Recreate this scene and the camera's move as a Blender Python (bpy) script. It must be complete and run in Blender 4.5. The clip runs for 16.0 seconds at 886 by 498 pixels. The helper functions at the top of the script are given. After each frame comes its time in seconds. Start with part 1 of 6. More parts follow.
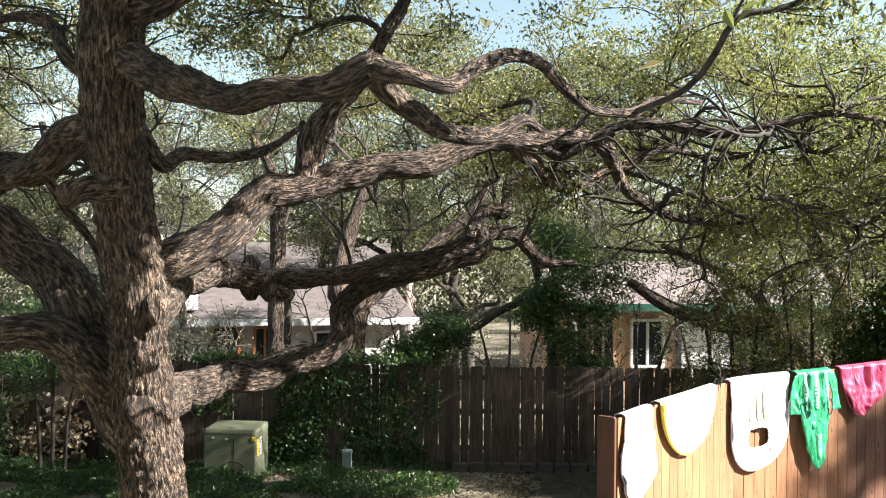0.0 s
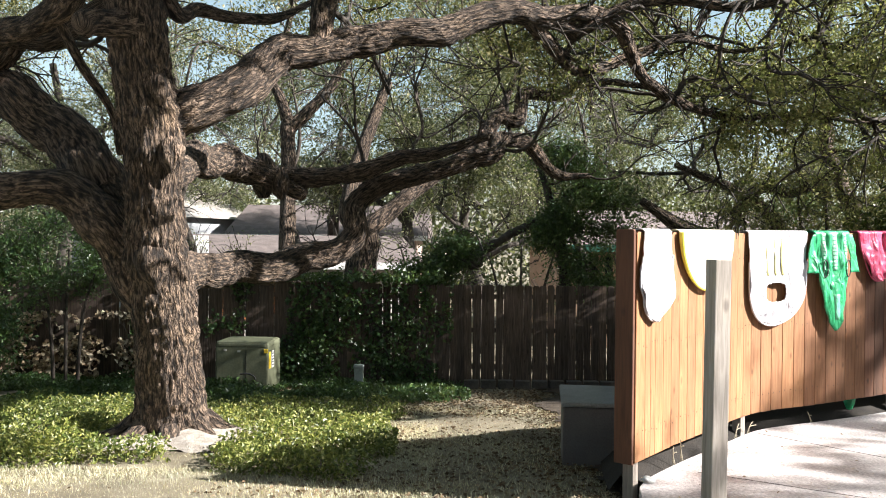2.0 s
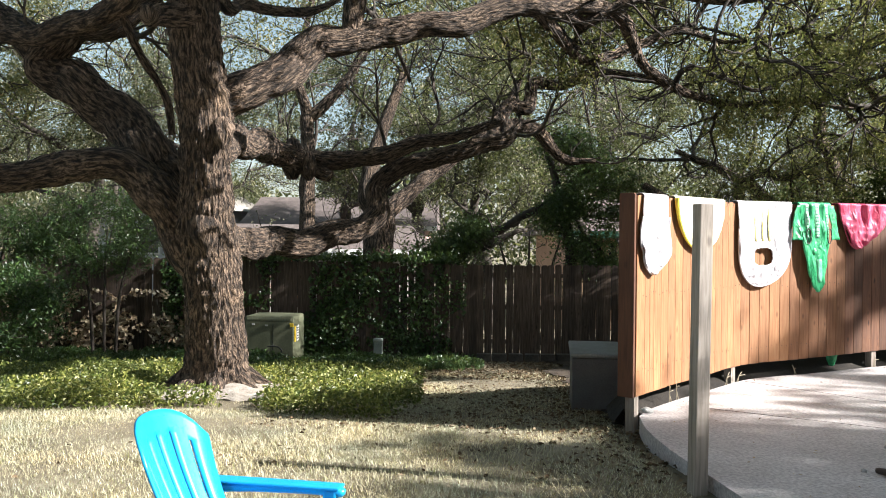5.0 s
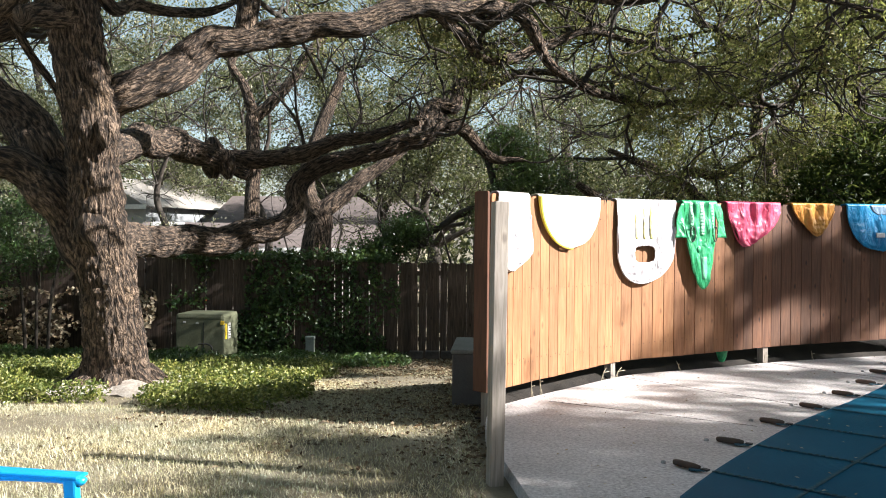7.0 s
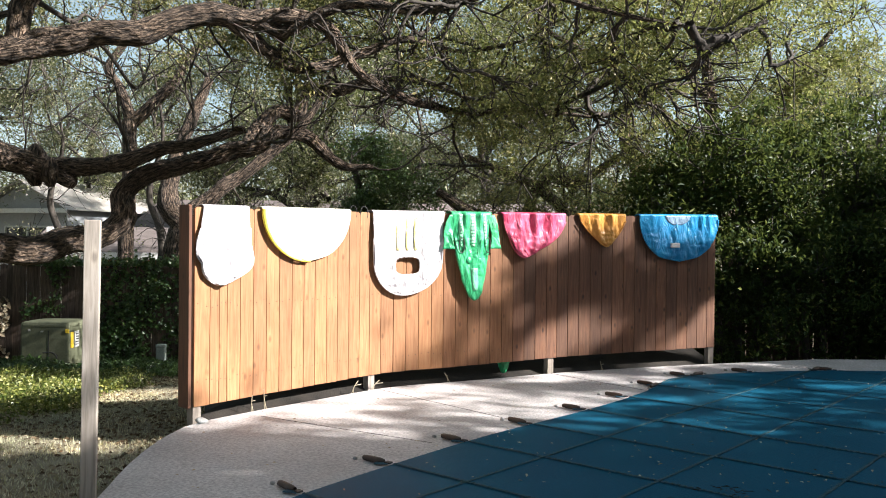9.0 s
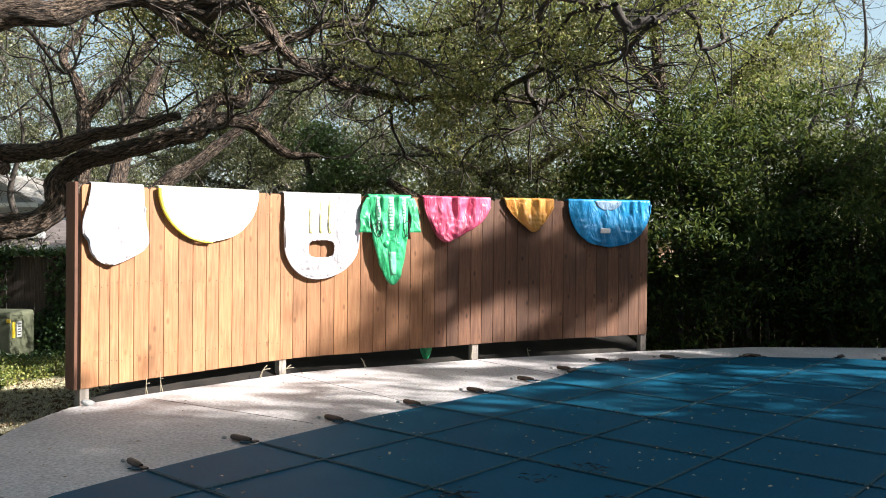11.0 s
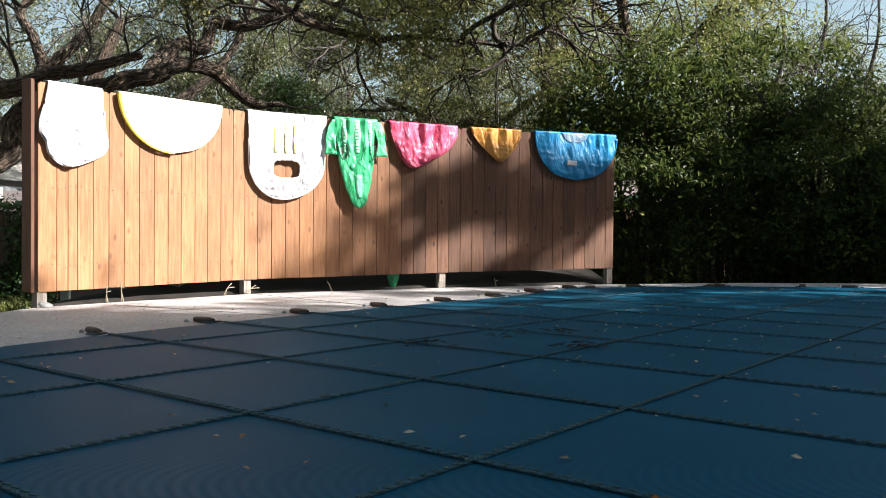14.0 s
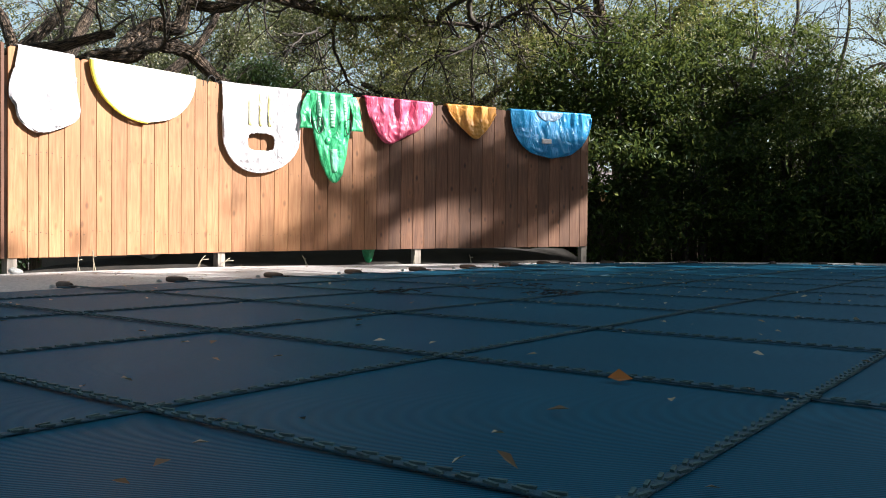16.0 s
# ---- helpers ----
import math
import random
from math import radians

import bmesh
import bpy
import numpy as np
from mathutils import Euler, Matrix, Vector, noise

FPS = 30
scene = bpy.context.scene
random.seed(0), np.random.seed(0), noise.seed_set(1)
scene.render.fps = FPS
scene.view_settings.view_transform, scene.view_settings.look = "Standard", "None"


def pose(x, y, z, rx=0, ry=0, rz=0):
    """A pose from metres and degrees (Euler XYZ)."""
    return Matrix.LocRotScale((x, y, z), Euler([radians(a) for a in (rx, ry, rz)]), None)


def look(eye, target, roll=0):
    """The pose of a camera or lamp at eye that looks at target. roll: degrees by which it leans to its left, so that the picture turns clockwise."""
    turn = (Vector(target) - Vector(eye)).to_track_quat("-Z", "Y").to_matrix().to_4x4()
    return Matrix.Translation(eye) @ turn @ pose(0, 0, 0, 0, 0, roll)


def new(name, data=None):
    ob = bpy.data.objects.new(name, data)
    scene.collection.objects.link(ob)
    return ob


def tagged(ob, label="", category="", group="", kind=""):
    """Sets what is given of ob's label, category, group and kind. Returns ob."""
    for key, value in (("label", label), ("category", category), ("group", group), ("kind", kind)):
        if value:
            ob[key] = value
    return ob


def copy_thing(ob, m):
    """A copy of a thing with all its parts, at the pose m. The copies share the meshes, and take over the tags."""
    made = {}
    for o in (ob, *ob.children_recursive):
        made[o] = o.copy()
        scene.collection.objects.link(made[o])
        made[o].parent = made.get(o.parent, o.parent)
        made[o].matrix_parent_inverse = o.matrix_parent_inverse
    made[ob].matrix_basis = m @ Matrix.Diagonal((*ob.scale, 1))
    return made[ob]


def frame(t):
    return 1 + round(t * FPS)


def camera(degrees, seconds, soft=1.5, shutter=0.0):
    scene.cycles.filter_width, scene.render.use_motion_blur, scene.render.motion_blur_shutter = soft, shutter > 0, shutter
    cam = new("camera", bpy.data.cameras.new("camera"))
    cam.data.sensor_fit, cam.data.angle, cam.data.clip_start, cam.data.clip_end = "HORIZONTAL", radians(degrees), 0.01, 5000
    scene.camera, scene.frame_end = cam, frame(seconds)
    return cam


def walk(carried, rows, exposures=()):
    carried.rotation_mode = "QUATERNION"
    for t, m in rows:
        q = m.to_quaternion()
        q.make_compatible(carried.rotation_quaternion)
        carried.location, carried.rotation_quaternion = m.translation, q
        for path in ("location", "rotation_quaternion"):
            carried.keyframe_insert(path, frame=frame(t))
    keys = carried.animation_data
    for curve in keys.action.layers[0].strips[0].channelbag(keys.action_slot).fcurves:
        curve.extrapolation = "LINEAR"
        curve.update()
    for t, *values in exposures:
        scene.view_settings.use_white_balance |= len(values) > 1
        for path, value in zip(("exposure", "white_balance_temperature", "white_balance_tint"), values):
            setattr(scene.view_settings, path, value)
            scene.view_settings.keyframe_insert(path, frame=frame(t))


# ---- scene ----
cam = camera(57.0, 16.0, soft=1.0)
METRES, EYE, TILT, LEAN, TURN = 8.84, 3.29, 0.63, 0.0, 0.0
ROWS = [
    (0.0, 0.0, 0.0, 0.0, 0.01, -0.52, -0.58),
    (0.5, -0.0062, -0.0011, -0.0431, 0.13, -0.65, -0.61),
    (1.0, -0.0088, -0.0, -0.0853, 0.27, -0.74, -0.6),
    (1.5, -0.0083, 0.0021, -0.1247, 0.4, -0.85, -0.58),
    (2.0, -0.0077, 0.0026, -0.1633, 0.53, -0.97, -0.58),
    (2.5, -0.0106, -0.0024, -0.1903, 0.61, -1.02, -0.63),
    (3.0, -0.0206, -0.0234, -0.2014, 0.74, -1.09, -0.6),
    (3.5, -0.0352, -0.0576, -0.2014, 0.6, -1.12, -0.58),
    (6.0, -0.0057, -0.1144, -0.199, 0.9, -1.09, -0.51),
    (6.5, 0.0511, -0.1181, -0.1999, 0.79, -1.14, -0.5),
    (7.0, 0.1182, -0.1198, -0.2, 0.63, -1.16, -0.51),
    (7.5, 0.1874, -0.1181, -0.1944, 0.36, -1.1, -0.53),
    (8.0, 0.2559, -0.1171, -0.1898, 0.11, -1.09, -0.54),
    (8.5, 0.3319, -0.1157, -0.1855, -0.12, -1.1, -0.54),
    (9.0, 0.4098, -0.1124, -0.1842, -0.45, -1.05, -0.55),
    (9.5, 0.4796, -0.109, -0.1832, -0.76, -0.97, -0.63),
    (12.0, 0.5207, -0.093, -0.2235, -0.75, -1.21, -0.56),
    (12.5, 0.5243, -0.0947, -0.2309, -2.72, -1.24, -0.58),
    (13.0, 0.5219, -0.0945, -0.2504, -3.07, -1.28, -0.53),
    (13.5, 0.5195, -0.0944, -0.2786, -3.08, -1.52, -0.51),
    (14.0, 0.5166, -0.0931, -0.3007, -3.03, -1.4, -0.47),
    (14.5, 0.5169, -0.0961, -0.3171, -3.16, -1.43, -0.48),
    (15.0, 0.5143, -0.1, -0.3261, -3.44, -1.47, -0.47),
    (15.5, 0.5182, -0.0989, -0.3292, -4.53, -1.49, -0.52),
    (16.0, 0.5191, -0.0969, -0.3318, -4.64, -1.53, -0.55),
]
walk(cam, [(t, pose(0, 0, EYE, TILT, LEAN, TURN) @ pose(METRES * x, METRES * y, METRES * z, 90 + pitch, roll, yaw)) for t, x, y, z, yaw, pitch, roll in ROWS],
     exposures=((0.0, 2.1), (1.5, 1.9), (3.5, 1.66), (9.5, 1.66), (12.5, 1.6), (14.5, 1.56), (16.0, 1.6)))

# ---- light ----
SUN_TO = Vector((0.838, -0.172, 0.518)).normalized()
world = bpy.data.worlds.new("sky")
world.use_nodes = True
scene.world = world
sky = world.node_tree.nodes.new("ShaderNodeTexSky")
sky.sky_type = "NISHITA"
sky.sun_disc = False
sky.sun_elevation = math.asin(SUN_TO.z)
sky.sun_rotation = math.atan2(SUN_TO.x, SUN_TO.y)
sky.air_density, sky.dust_density, sky.ozone_density = 1.0, 1.0, 1.0
haze = world.node_tree.nodes.new("ShaderNodeHueSaturation")
haze.inputs["Hue"].default_value = 0.47
haze.inputs["Saturation"].default_value = 0.72
haze.inputs["Value"].default_value = 1.06
world.node_tree.links.new(sky.outputs[0], haze.inputs["Color"])
world.node_tree.links.new(haze.outputs[0], world.node_tree.nodes["Background"].inputs[0])
world.node_tree.nodes["Background"].inputs[1].default_value = 0.055
sun = new("sun", bpy.data.lights.new("sun", "SUN"))
sun.data.energy, sun.data.angle, sun.data.color = 5.0, radians(0.55), (1.0, 0.962, 0.925)
sun.matrix_world = look(SUN_TO * 60, (0, 0, 0))

# ---- materials ----
rng = np.random.default_rng(11)


def base_material(name):
    m = bpy.data.materials.new(name)
    m.use_nodes = True
    return m, m.node_tree, m.node_tree.nodes["Principled BSDF"]


def add(nt, kind, **values):
    n = nt.nodes.new(kind)
    for key, value in values.items():
        n.inputs[key.replace("_", " ")].default_value = value
    return n


def ramp(nt, stops):
    n = nt.nodes.new("ShaderNodeValToRGB")
    while len(n.color_ramp.elements) < len(stops):
        n.color_ramp.elements.new(0.5)
    for e, (p, c) in zip(n.color_ramp.elements, stops):
        e.position, e.color = p, (*c, 1)
    return n


def coords(nt, source="Object", stretch=(1, 1, 1), shift_by_object=False):
    tc = nt.nodes.new("ShaderNodeTexCoord")
    mp = nt.nodes.new("ShaderNodeMapping")
    mp.inputs["Scale"].default_value = stretch
    nt.links.new(tc.outputs[source], mp.inputs["Vector"])
    if shift_by_object:
        info = nt.nodes.new("ShaderNodeObjectInfo")
        sc = nt.nodes.new("ShaderNodeVectorMath")
        sc.operation = "SCALE"
        sc.inputs[0].default_value = (17.0, 31.0, 47.0)
        nt.links.new(info.outputs["Random"], sc.inputs["Scale"])
        nt.links.new(sc.outputs[0], mp.inputs["Location"])
    return mp.outputs["Vector"]


def mixed(nt, factor, a, b, mode="MIX"):
    n = nt.nodes.new("ShaderNodeMix")
    n.data_type, n.blend_type = "RGBA", mode
    for socket, value in ((n.inputs[0], factor), (n.inputs[6], a), (n.inputs[7], b)):
        if isinstance(value, bpy.types.NodeSocket):
            nt.links.new(value, socket)
        elif isinstance(value, tuple):
            socket.default_value = (*value, 1)
        else:
            socket.default_value = value
    return n.outputs[2]


def bumped(nt, bsdf, height, strength, distance):
    b = add(nt, "ShaderNodeBump", Strength=strength, Distance=distance)
    nt.links.new(height, b.inputs["Height"])
    nt.links.new(b.outputs[0], bsdf.inputs["Normal"])


def surface(name, stops, scale, rough, bump=0.3, fine=60.0, depth=0.01, stretch=(1, 1, 1), source="Object",
            by_object=0.0, metallic=0.0, grain=0.35):
    """A surface with broad and fine variation of colour and relief; by_object varies the tone from piece to piece."""
    m, nt, b = base_material(name)
    v = coords(nt, source, stretch, by_object > 0)
    broad = add(nt, "ShaderNodeTexNoise", Scale=scale, Detail=6.0, Roughness=0.6)
    small = add(nt, "ShaderNodeTexNoise", Scale=fine, Detail=5.0, Roughness=0.65)
    nt.links.new(v, broad.inputs["Vector"]), nt.links.new(v, small.inputs["Vector"])
    r = ramp(nt, stops)
    nt.links.new(broad.outputs[0], r.inputs[0])
    g = ramp(nt, [(0.3, (1 - grain,) * 3), (0.7, (1.0 + grain * 0.3,) * 3)])
    nt.links.new(small.outputs[0], g.inputs[0])
    colour = mixed(nt, 1.0, r.outputs[0], g.outputs[0], "MULTIPLY")
    if by_object > 0:
        info = nt.nodes.new("ShaderNodeObjectInfo")
        t = ramp(nt, [(0.0, (1 - by_object,) * 3), (0.55, (1.0, 1.0, 1.0)), (1.0, (1 + by_object * 0.5, 1 + by_object * 0.35, 1 + by_object * 0.2))])
        nt.links.new(info.outputs["Random"], t.inputs[0])
        colour = mixed(nt, 1.0, colour, t.outputs[0], "MULTIPLY")
    nt.links.new(colour, b.inputs["Base Color"])
    rr = add(nt, "ShaderNodeMapRange", From_Min=0.25, From_Max=0.75, To_Min=max(0.03, rough - 0.12), To_Max=min(1.0, rough + 0.12))
    nt.links.new(small.outputs[0], rr.inputs["Value"])
    nt.links.new(rr.outputs[0], b.inputs["Roughness"])
    b.inputs["Metallic"].default_value = metallic
    bumped(nt, b, small.outputs[0], bump, depth)
    return m


def leaf_material(name, stops, rough=0.5, through_light=0.24, glow=(0.5, 0.6, 0.15), spec=0.5):
    m, nt, b = base_material(name)
    geo = nt.nodes.new("ShaderNodeNewGeometry")
    r = ramp(nt, stops)
    nt.links.new(geo.outputs["Random Per Island"], r.inputs[0])
    v = coords(nt, "Object")
    n = add(nt, "ShaderNodeTexNoise", Scale=1.3, Detail=3.0)
    nt.links.new(v, n.inputs["Vector"])
    tone = ramp(nt, [(0.3, (0.72, 0.78, 0.75)), (0.7, (1.2, 1.12, 0.95))])
    nt.links.new(n.outputs[0], tone.inputs[0])
    colour = mixed(nt, 1.0, r.outputs[0], tone.outputs[0], "MULTIPLY")
    nt.links.new(colour, b.inputs["Base Color"])
    b.inputs["Roughness"].default_value = rough
    b.inputs["Specular IOR Level"].default_value = spec
    tr = nt.nodes.new("ShaderNodeBsdfTranslucent")
    nt.links.new(mixed(nt, 0.45, colour, glow), tr.inputs["Color"])
    mx = nt.nodes.new("ShaderNodeMixShader")
    mx.inputs[0].default_value = through_light
    out = nt.nodes["Material Output"]
    nt.links.new(b.outputs[0], mx.inputs[1]), nt.links.new(tr.outputs[0], mx.inputs[2])
    nt.links.new(mx.outputs[0], out.inputs["Surface"])
    return m


def bark_material(name, dark, mid, light, ridge=(33.0, 7.5)):
    """Furrowed bark, drawn along the limb by its own unrolled coordinates in metres."""
    m, nt, b = base_material(name)
    v = coords(nt, "UV", (ridge[0], ridge[1], 1))
    plate = add(nt, "ShaderNodeTexNoise", Scale=0.95, Detail=3.0, Roughness=0.55, Distortion=0.35)
    nt.links.new(v, plate.inputs["Vector"])
    raised = add(nt, "ShaderNodeMapRange", From_Min=0.36, From_Max=0.60, To_Min=0.0, To_Max=1.0)
    nt.links.new(plate.outputs[0], raised.inputs["Value"])
    split = add(nt, "ShaderNodeTexNoise", Scale=1.5, Detail=1.5, Roughness=0.5, Distortion=0.4)
    nt.links.new(v, split.inputs["Vector"])
    low = nt.nodes.new("ShaderNodeMath")
    low.operation = "SUBTRACT"
    low.inputs[1].default_value = 0.5
    fold = nt.nodes.new("ShaderNodeMath")
    fold.operation = "ABSOLUTE"
    nt.links.new(split.outputs[0], low.inputs[0]), nt.links.new(low.outputs[0], fold.inputs[0])
    crack = add(nt, "ShaderNodeMapRange", From_Min=0.0, From_Max=0.07, To_Min=0.35, To_Max=1.0)
    nt.links.new(fold.outputs[0], crack.inputs["Value"])
    cut = nt.nodes.new("ShaderNodeMath")
    cut.operation = "MULTIPLY"
    nt.links.new(raised.outputs[0], cut.inputs[0]), nt.links.new(crack.outputs[0], cut.inputs[1])
    fine = add(nt, "ShaderNodeTexNoise", Scale=3.0, Detail=6.0, Roughness=0.7)
    nt.links.new(v, fine.inputs["Vector"])
    r = ramp(nt, [(0.04, dark), (0.4, mid), (0.9, light)])
    nt.links.new(cut.outputs[0], r.inputs[0])
    o = coords(nt, "Object")
    broad = add(nt, "ShaderNodeTexNoise", Scale=2.2, Detail=4.0)
    nt.links.new(o, broad.inputs["Vector"])
    tone = ramp(nt, [(0.3, (0.6, 0.58, 0.56)), (0.55, (1.0, 1.0, 1.0)), (0.75, (1.25, 1.22, 1.12))])
    nt.links.new(broad.outputs[0], tone.inputs[0])
    g = ramp(nt, [(0.3, (0.6, 0.6, 0.6)), (0.7, (1.15, 1.15, 1.15))])
    nt.links.new(fine.outputs[0], g.inputs[0])
    c = mixed(nt, 1.0, mixed(nt, 1.0, r.outputs[0], tone.outputs[0], "MULTIPLY"), g.outputs[0], "MULTIPLY")
    nt.links.new(c, b.inputs["Base Color"])
    b.inputs["Roughness"].default_value = 0.9
    h = nt.nodes.new("ShaderNodeMath")
    h.operation = "MULTIPLY_ADD"
    h.inputs[1].default_value = 0.35
    nt.links.new(fine.outputs[0], h.inputs[0]), nt.links.new(cut.outputs[0], h.inputs[2])
    bumped(nt, b, h.outputs[0], 1.0, 0.05)
    return m


def board_material(name, stops, knots=0.5, by_object=0.25, rough=0.7):
    """Sawn boards: grain along z, knots, and a tone that differs from board to board."""
    m, nt, b = base_material(name)
    v = coords(nt, "Object", (1, 1, 1), True)
    vs = coords(nt, "Object", (14, 14, 0.9), True)
    grain = add(nt, "ShaderNodeTexNoise", Scale=3.0, Detail=7.0, Roughness=0.6, Distortion=0.6)
    nt.links.new(vs, grain.inputs["Vector"])
    broad = add(nt, "ShaderNodeTexNoise", Scale=1.6, Detail=3.0)
    nt.links.new(v, broad.inputs["Vector"])
    r = ramp(nt, stops)
    nt.links.new(grain.outputs[0], r.inputs[0])
    kv = coords(nt, "Object", (7.0, 0.0, 3.6), True)
    k = add(nt, "ShaderNodeTexVoronoi", Scale=1.0, Randomness=1.0)
    nt.links.new(kv, k.inputs["Vector"])
    kr = ramp(nt, [(0.0, (0.08, 0.06, 0.05)), (0.07, (0.22, 0.17, 0.14)), (0.115, (0.7, 0.64, 0.58)), (0.17, (1.2, 1.18, 1.1)), (0.36, (1.0, 1.0, 1.0))])
    nt.links.new(k.outputs["Distance"], kr.inputs[0])
    tone = ramp(nt, [(0.3, (0.8, 0.78, 0.76)), (0.7, (1.1, 1.1, 1.1))])
    nt.links.new(broad.outputs[0], tone.inputs[0])
    info = nt.nodes.new("ShaderNodeObjectInfo")
    t = ramp(nt, [(0.0, (1 - by_object,) * 3), (0.5, (1.0, 1.0, 1.0)), (1.0, (1 + by_object * 0.5, 1 + by_object * 0.4, 1 + by_object * 0.25))])
    nt.links.new(info.outputs["Random"], t.inputs[0])
    c = mixed(nt, 1.0, mixed(nt, 1.0, r.outputs[0], tone.outputs[0], "MULTIPLY"), t.outputs[0], "MULTIPLY")
    c = mixed(nt, knots, c, mixed(nt, 1.0, c, kr.outputs[0], "MULTIPLY"))
    nt.links.new(c, b.inputs["Base Color"])
    b.inputs["Roughness"].default_value = rough
    bumped(nt, b, grain.outputs[0], 0.35, 0.004)
    return m


def vinyl_material(name, c1, c2, scale=5.0, rough=0.42, c3=None):
    m, nt, b = base_material(name)
    v = coords(nt, "Object")
    n = add(nt, "ShaderNodeTexNoise", Scale=scale, Detail=5.0, Roughness=0.6, Distortion=0.8)
    nt.links.new(v, n.inputs["Vector"])
    stops = [(0.35, c1), (0.65, c2)] + ([(0.72, c3)] if c3 else [])
    r = ramp(nt, stops)
    nt.links.new(n.outputs[0], r.inputs[0])
    nt.links.new(r.outputs[0], b.inputs["Base Color"])
    b.inputs["Roughness"].default_value = rough
    f = add(nt, "ShaderNodeTexNoise", Scale=11.0, Detail=3.5, Distortion=1.2)
    nt.links.new(coords(nt, "Object", (1.0, 1.0, 0.45)), f.inputs["Vector"])
    low = nt.nodes.new("ShaderNodeMath")
    low.operation = "SUBTRACT"
    low.inputs[1].default_value = 0.5
    crease = nt.nodes.new("ShaderNodeMath")
    crease.operation = "ABSOLUTE"
    nt.links.new(f.outputs[0], low.inputs[0]), nt.links.new(low.outputs[0], crease.inputs[0])
    bumped(nt, b, crease.outputs[0], 0.6, 0.05)
    return m


BARK = bark_material("oak_bark", (0.016, 0.011, 0.008), (0.095, 0.066, 0.047), (0.3, 0.215, 0.155))
BARK_FAR = surface("far_bark", [(0.3, (0.022, 0.017, 0.014)), (0.7, (0.095, 0.078, 0.063))], 6.0, 0.9, 0.6, 40.0, 0.02)
TWIG = surface("twig_bark", [(0.3, (0.022, 0.018, 0.016)), (0.7, (0.12, 0.102, 0.088))], 5.0, 0.9, 0.3, 60.0)
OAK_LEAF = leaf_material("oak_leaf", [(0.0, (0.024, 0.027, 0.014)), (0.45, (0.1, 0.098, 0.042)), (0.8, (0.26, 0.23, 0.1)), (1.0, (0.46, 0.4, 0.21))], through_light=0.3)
# leaf copy paled and made more see-through where sun lights the crown
SUNNY_LEAF = leaf_material("sunlit_oak_leaf", [(0.0, (0.034, 0.036, 0.017)), (0.45, (0.122, 0.118, 0.05)), (0.8, (0.28, 0.25, 0.115)), (1.0, (0.46, 0.41, 0.23))], through_light=0.38)
FAR_LEAF = leaf_material("far_oak_leaf", [(0.0, (0.016, 0.021, 0.014)), (0.45, (0.062, 0.068, 0.042)), (0.8, (0.16, 0.158, 0.1)), (1.0, (0.34, 0.33, 0.23))])
HEDGE_LEAF = leaf_material("hedge_leaf", [(0.0, (0.010, 0.024, 0.008)), (0.6, (0.028, 0.056, 0.014)), (0.9, (0.07, 0.105, 0.024)), (1.0, (0.13, 0.15, 0.04))], 0.5, 0.18, spec=0.18)
IVY_LEAF = leaf_material("ivy_leaf", [(0.0, (0.012, 0.035, 0.012)), (0.6, (0.03, 0.075, 0.022)), (1.0, (0.1, 0.17, 0.055))], 0.38, 0.2, spec=0.55)
BED_LEAF = leaf_material("bed_leaf", [(0.0, (0.03, 0.055, 0.013)), (0.5, (0.12, 0.15, 0.034)), (0.85, (0.28, 0.29, 0.085)), (1.0, (0.48, 0.48, 0.25))], 0.4, 0.25)
DRY_LEAF = leaf_material("dry_leaf", [(0.0, (0.05, 0.032, 0.02)), (0.5, (0.14, 0.095, 0.06)), (1.0, (0.34, 0.28, 0.21))], 0.75, 0.08, (0.4, 0.3, 0.2), 0.2)
GRASS = leaf_material("dry_grass", [(0.0, (0.2, 0.165, 0.08)), (0.35, (0.51, 0.47, 0.35)), (0.8, (0.78, 0.75, 0.63)), (1.0, (0.24, 0.26, 0.09))], 0.75, 0.2, (0.5, 0.42, 0.2), 0.2)
SHADE_SOIL = surface("shade_dark_soil", [(0.3, (0.010, 0.008, 0.006)), (0.7, (0.035, 0.027, 0.02))], 4.0, 0.95, 0.7, 45.0, 0.02)
MULCH = surface("leaf_mulch", [(0.3, (0.035, 0.025, 0.017)), (0.6, (0.08, 0.058, 0.04)), (0.75, (0.15, 0.115, 0.085))], 5.0, 0.95, 0.8, 50.0, 0.02)
SOIL = surface("dry_lawn_soil", [(0.3, (0.12, 0.098, 0.062)), (0.55, (0.23, 0.198, 0.135)), (0.75, (0.37, 0.33, 0.24))], 1.5, 0.95, 0.7, 45.0, 0.02)
PALE_SOIL = surface("pale_soil", [(0.3, (0.28, 0.235, 0.19)), (0.7, (0.58, 0.53, 0.47))], 7.0, 0.95, 0.9, 40.0, 0.03)
CONCRETE = surface("pool_deck_concrete", [(0.3, (0.49, 0.45, 0.44)), (0.55, (0.6, 0.56, 0.552)), (0.75, (0.68, 0.645, 0.64))], 1.1, 0.85, 0.8, 40.0, 0.008, grain=0.5)
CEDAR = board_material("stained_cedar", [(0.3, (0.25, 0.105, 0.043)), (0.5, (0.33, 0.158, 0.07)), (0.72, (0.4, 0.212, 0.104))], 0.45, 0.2)
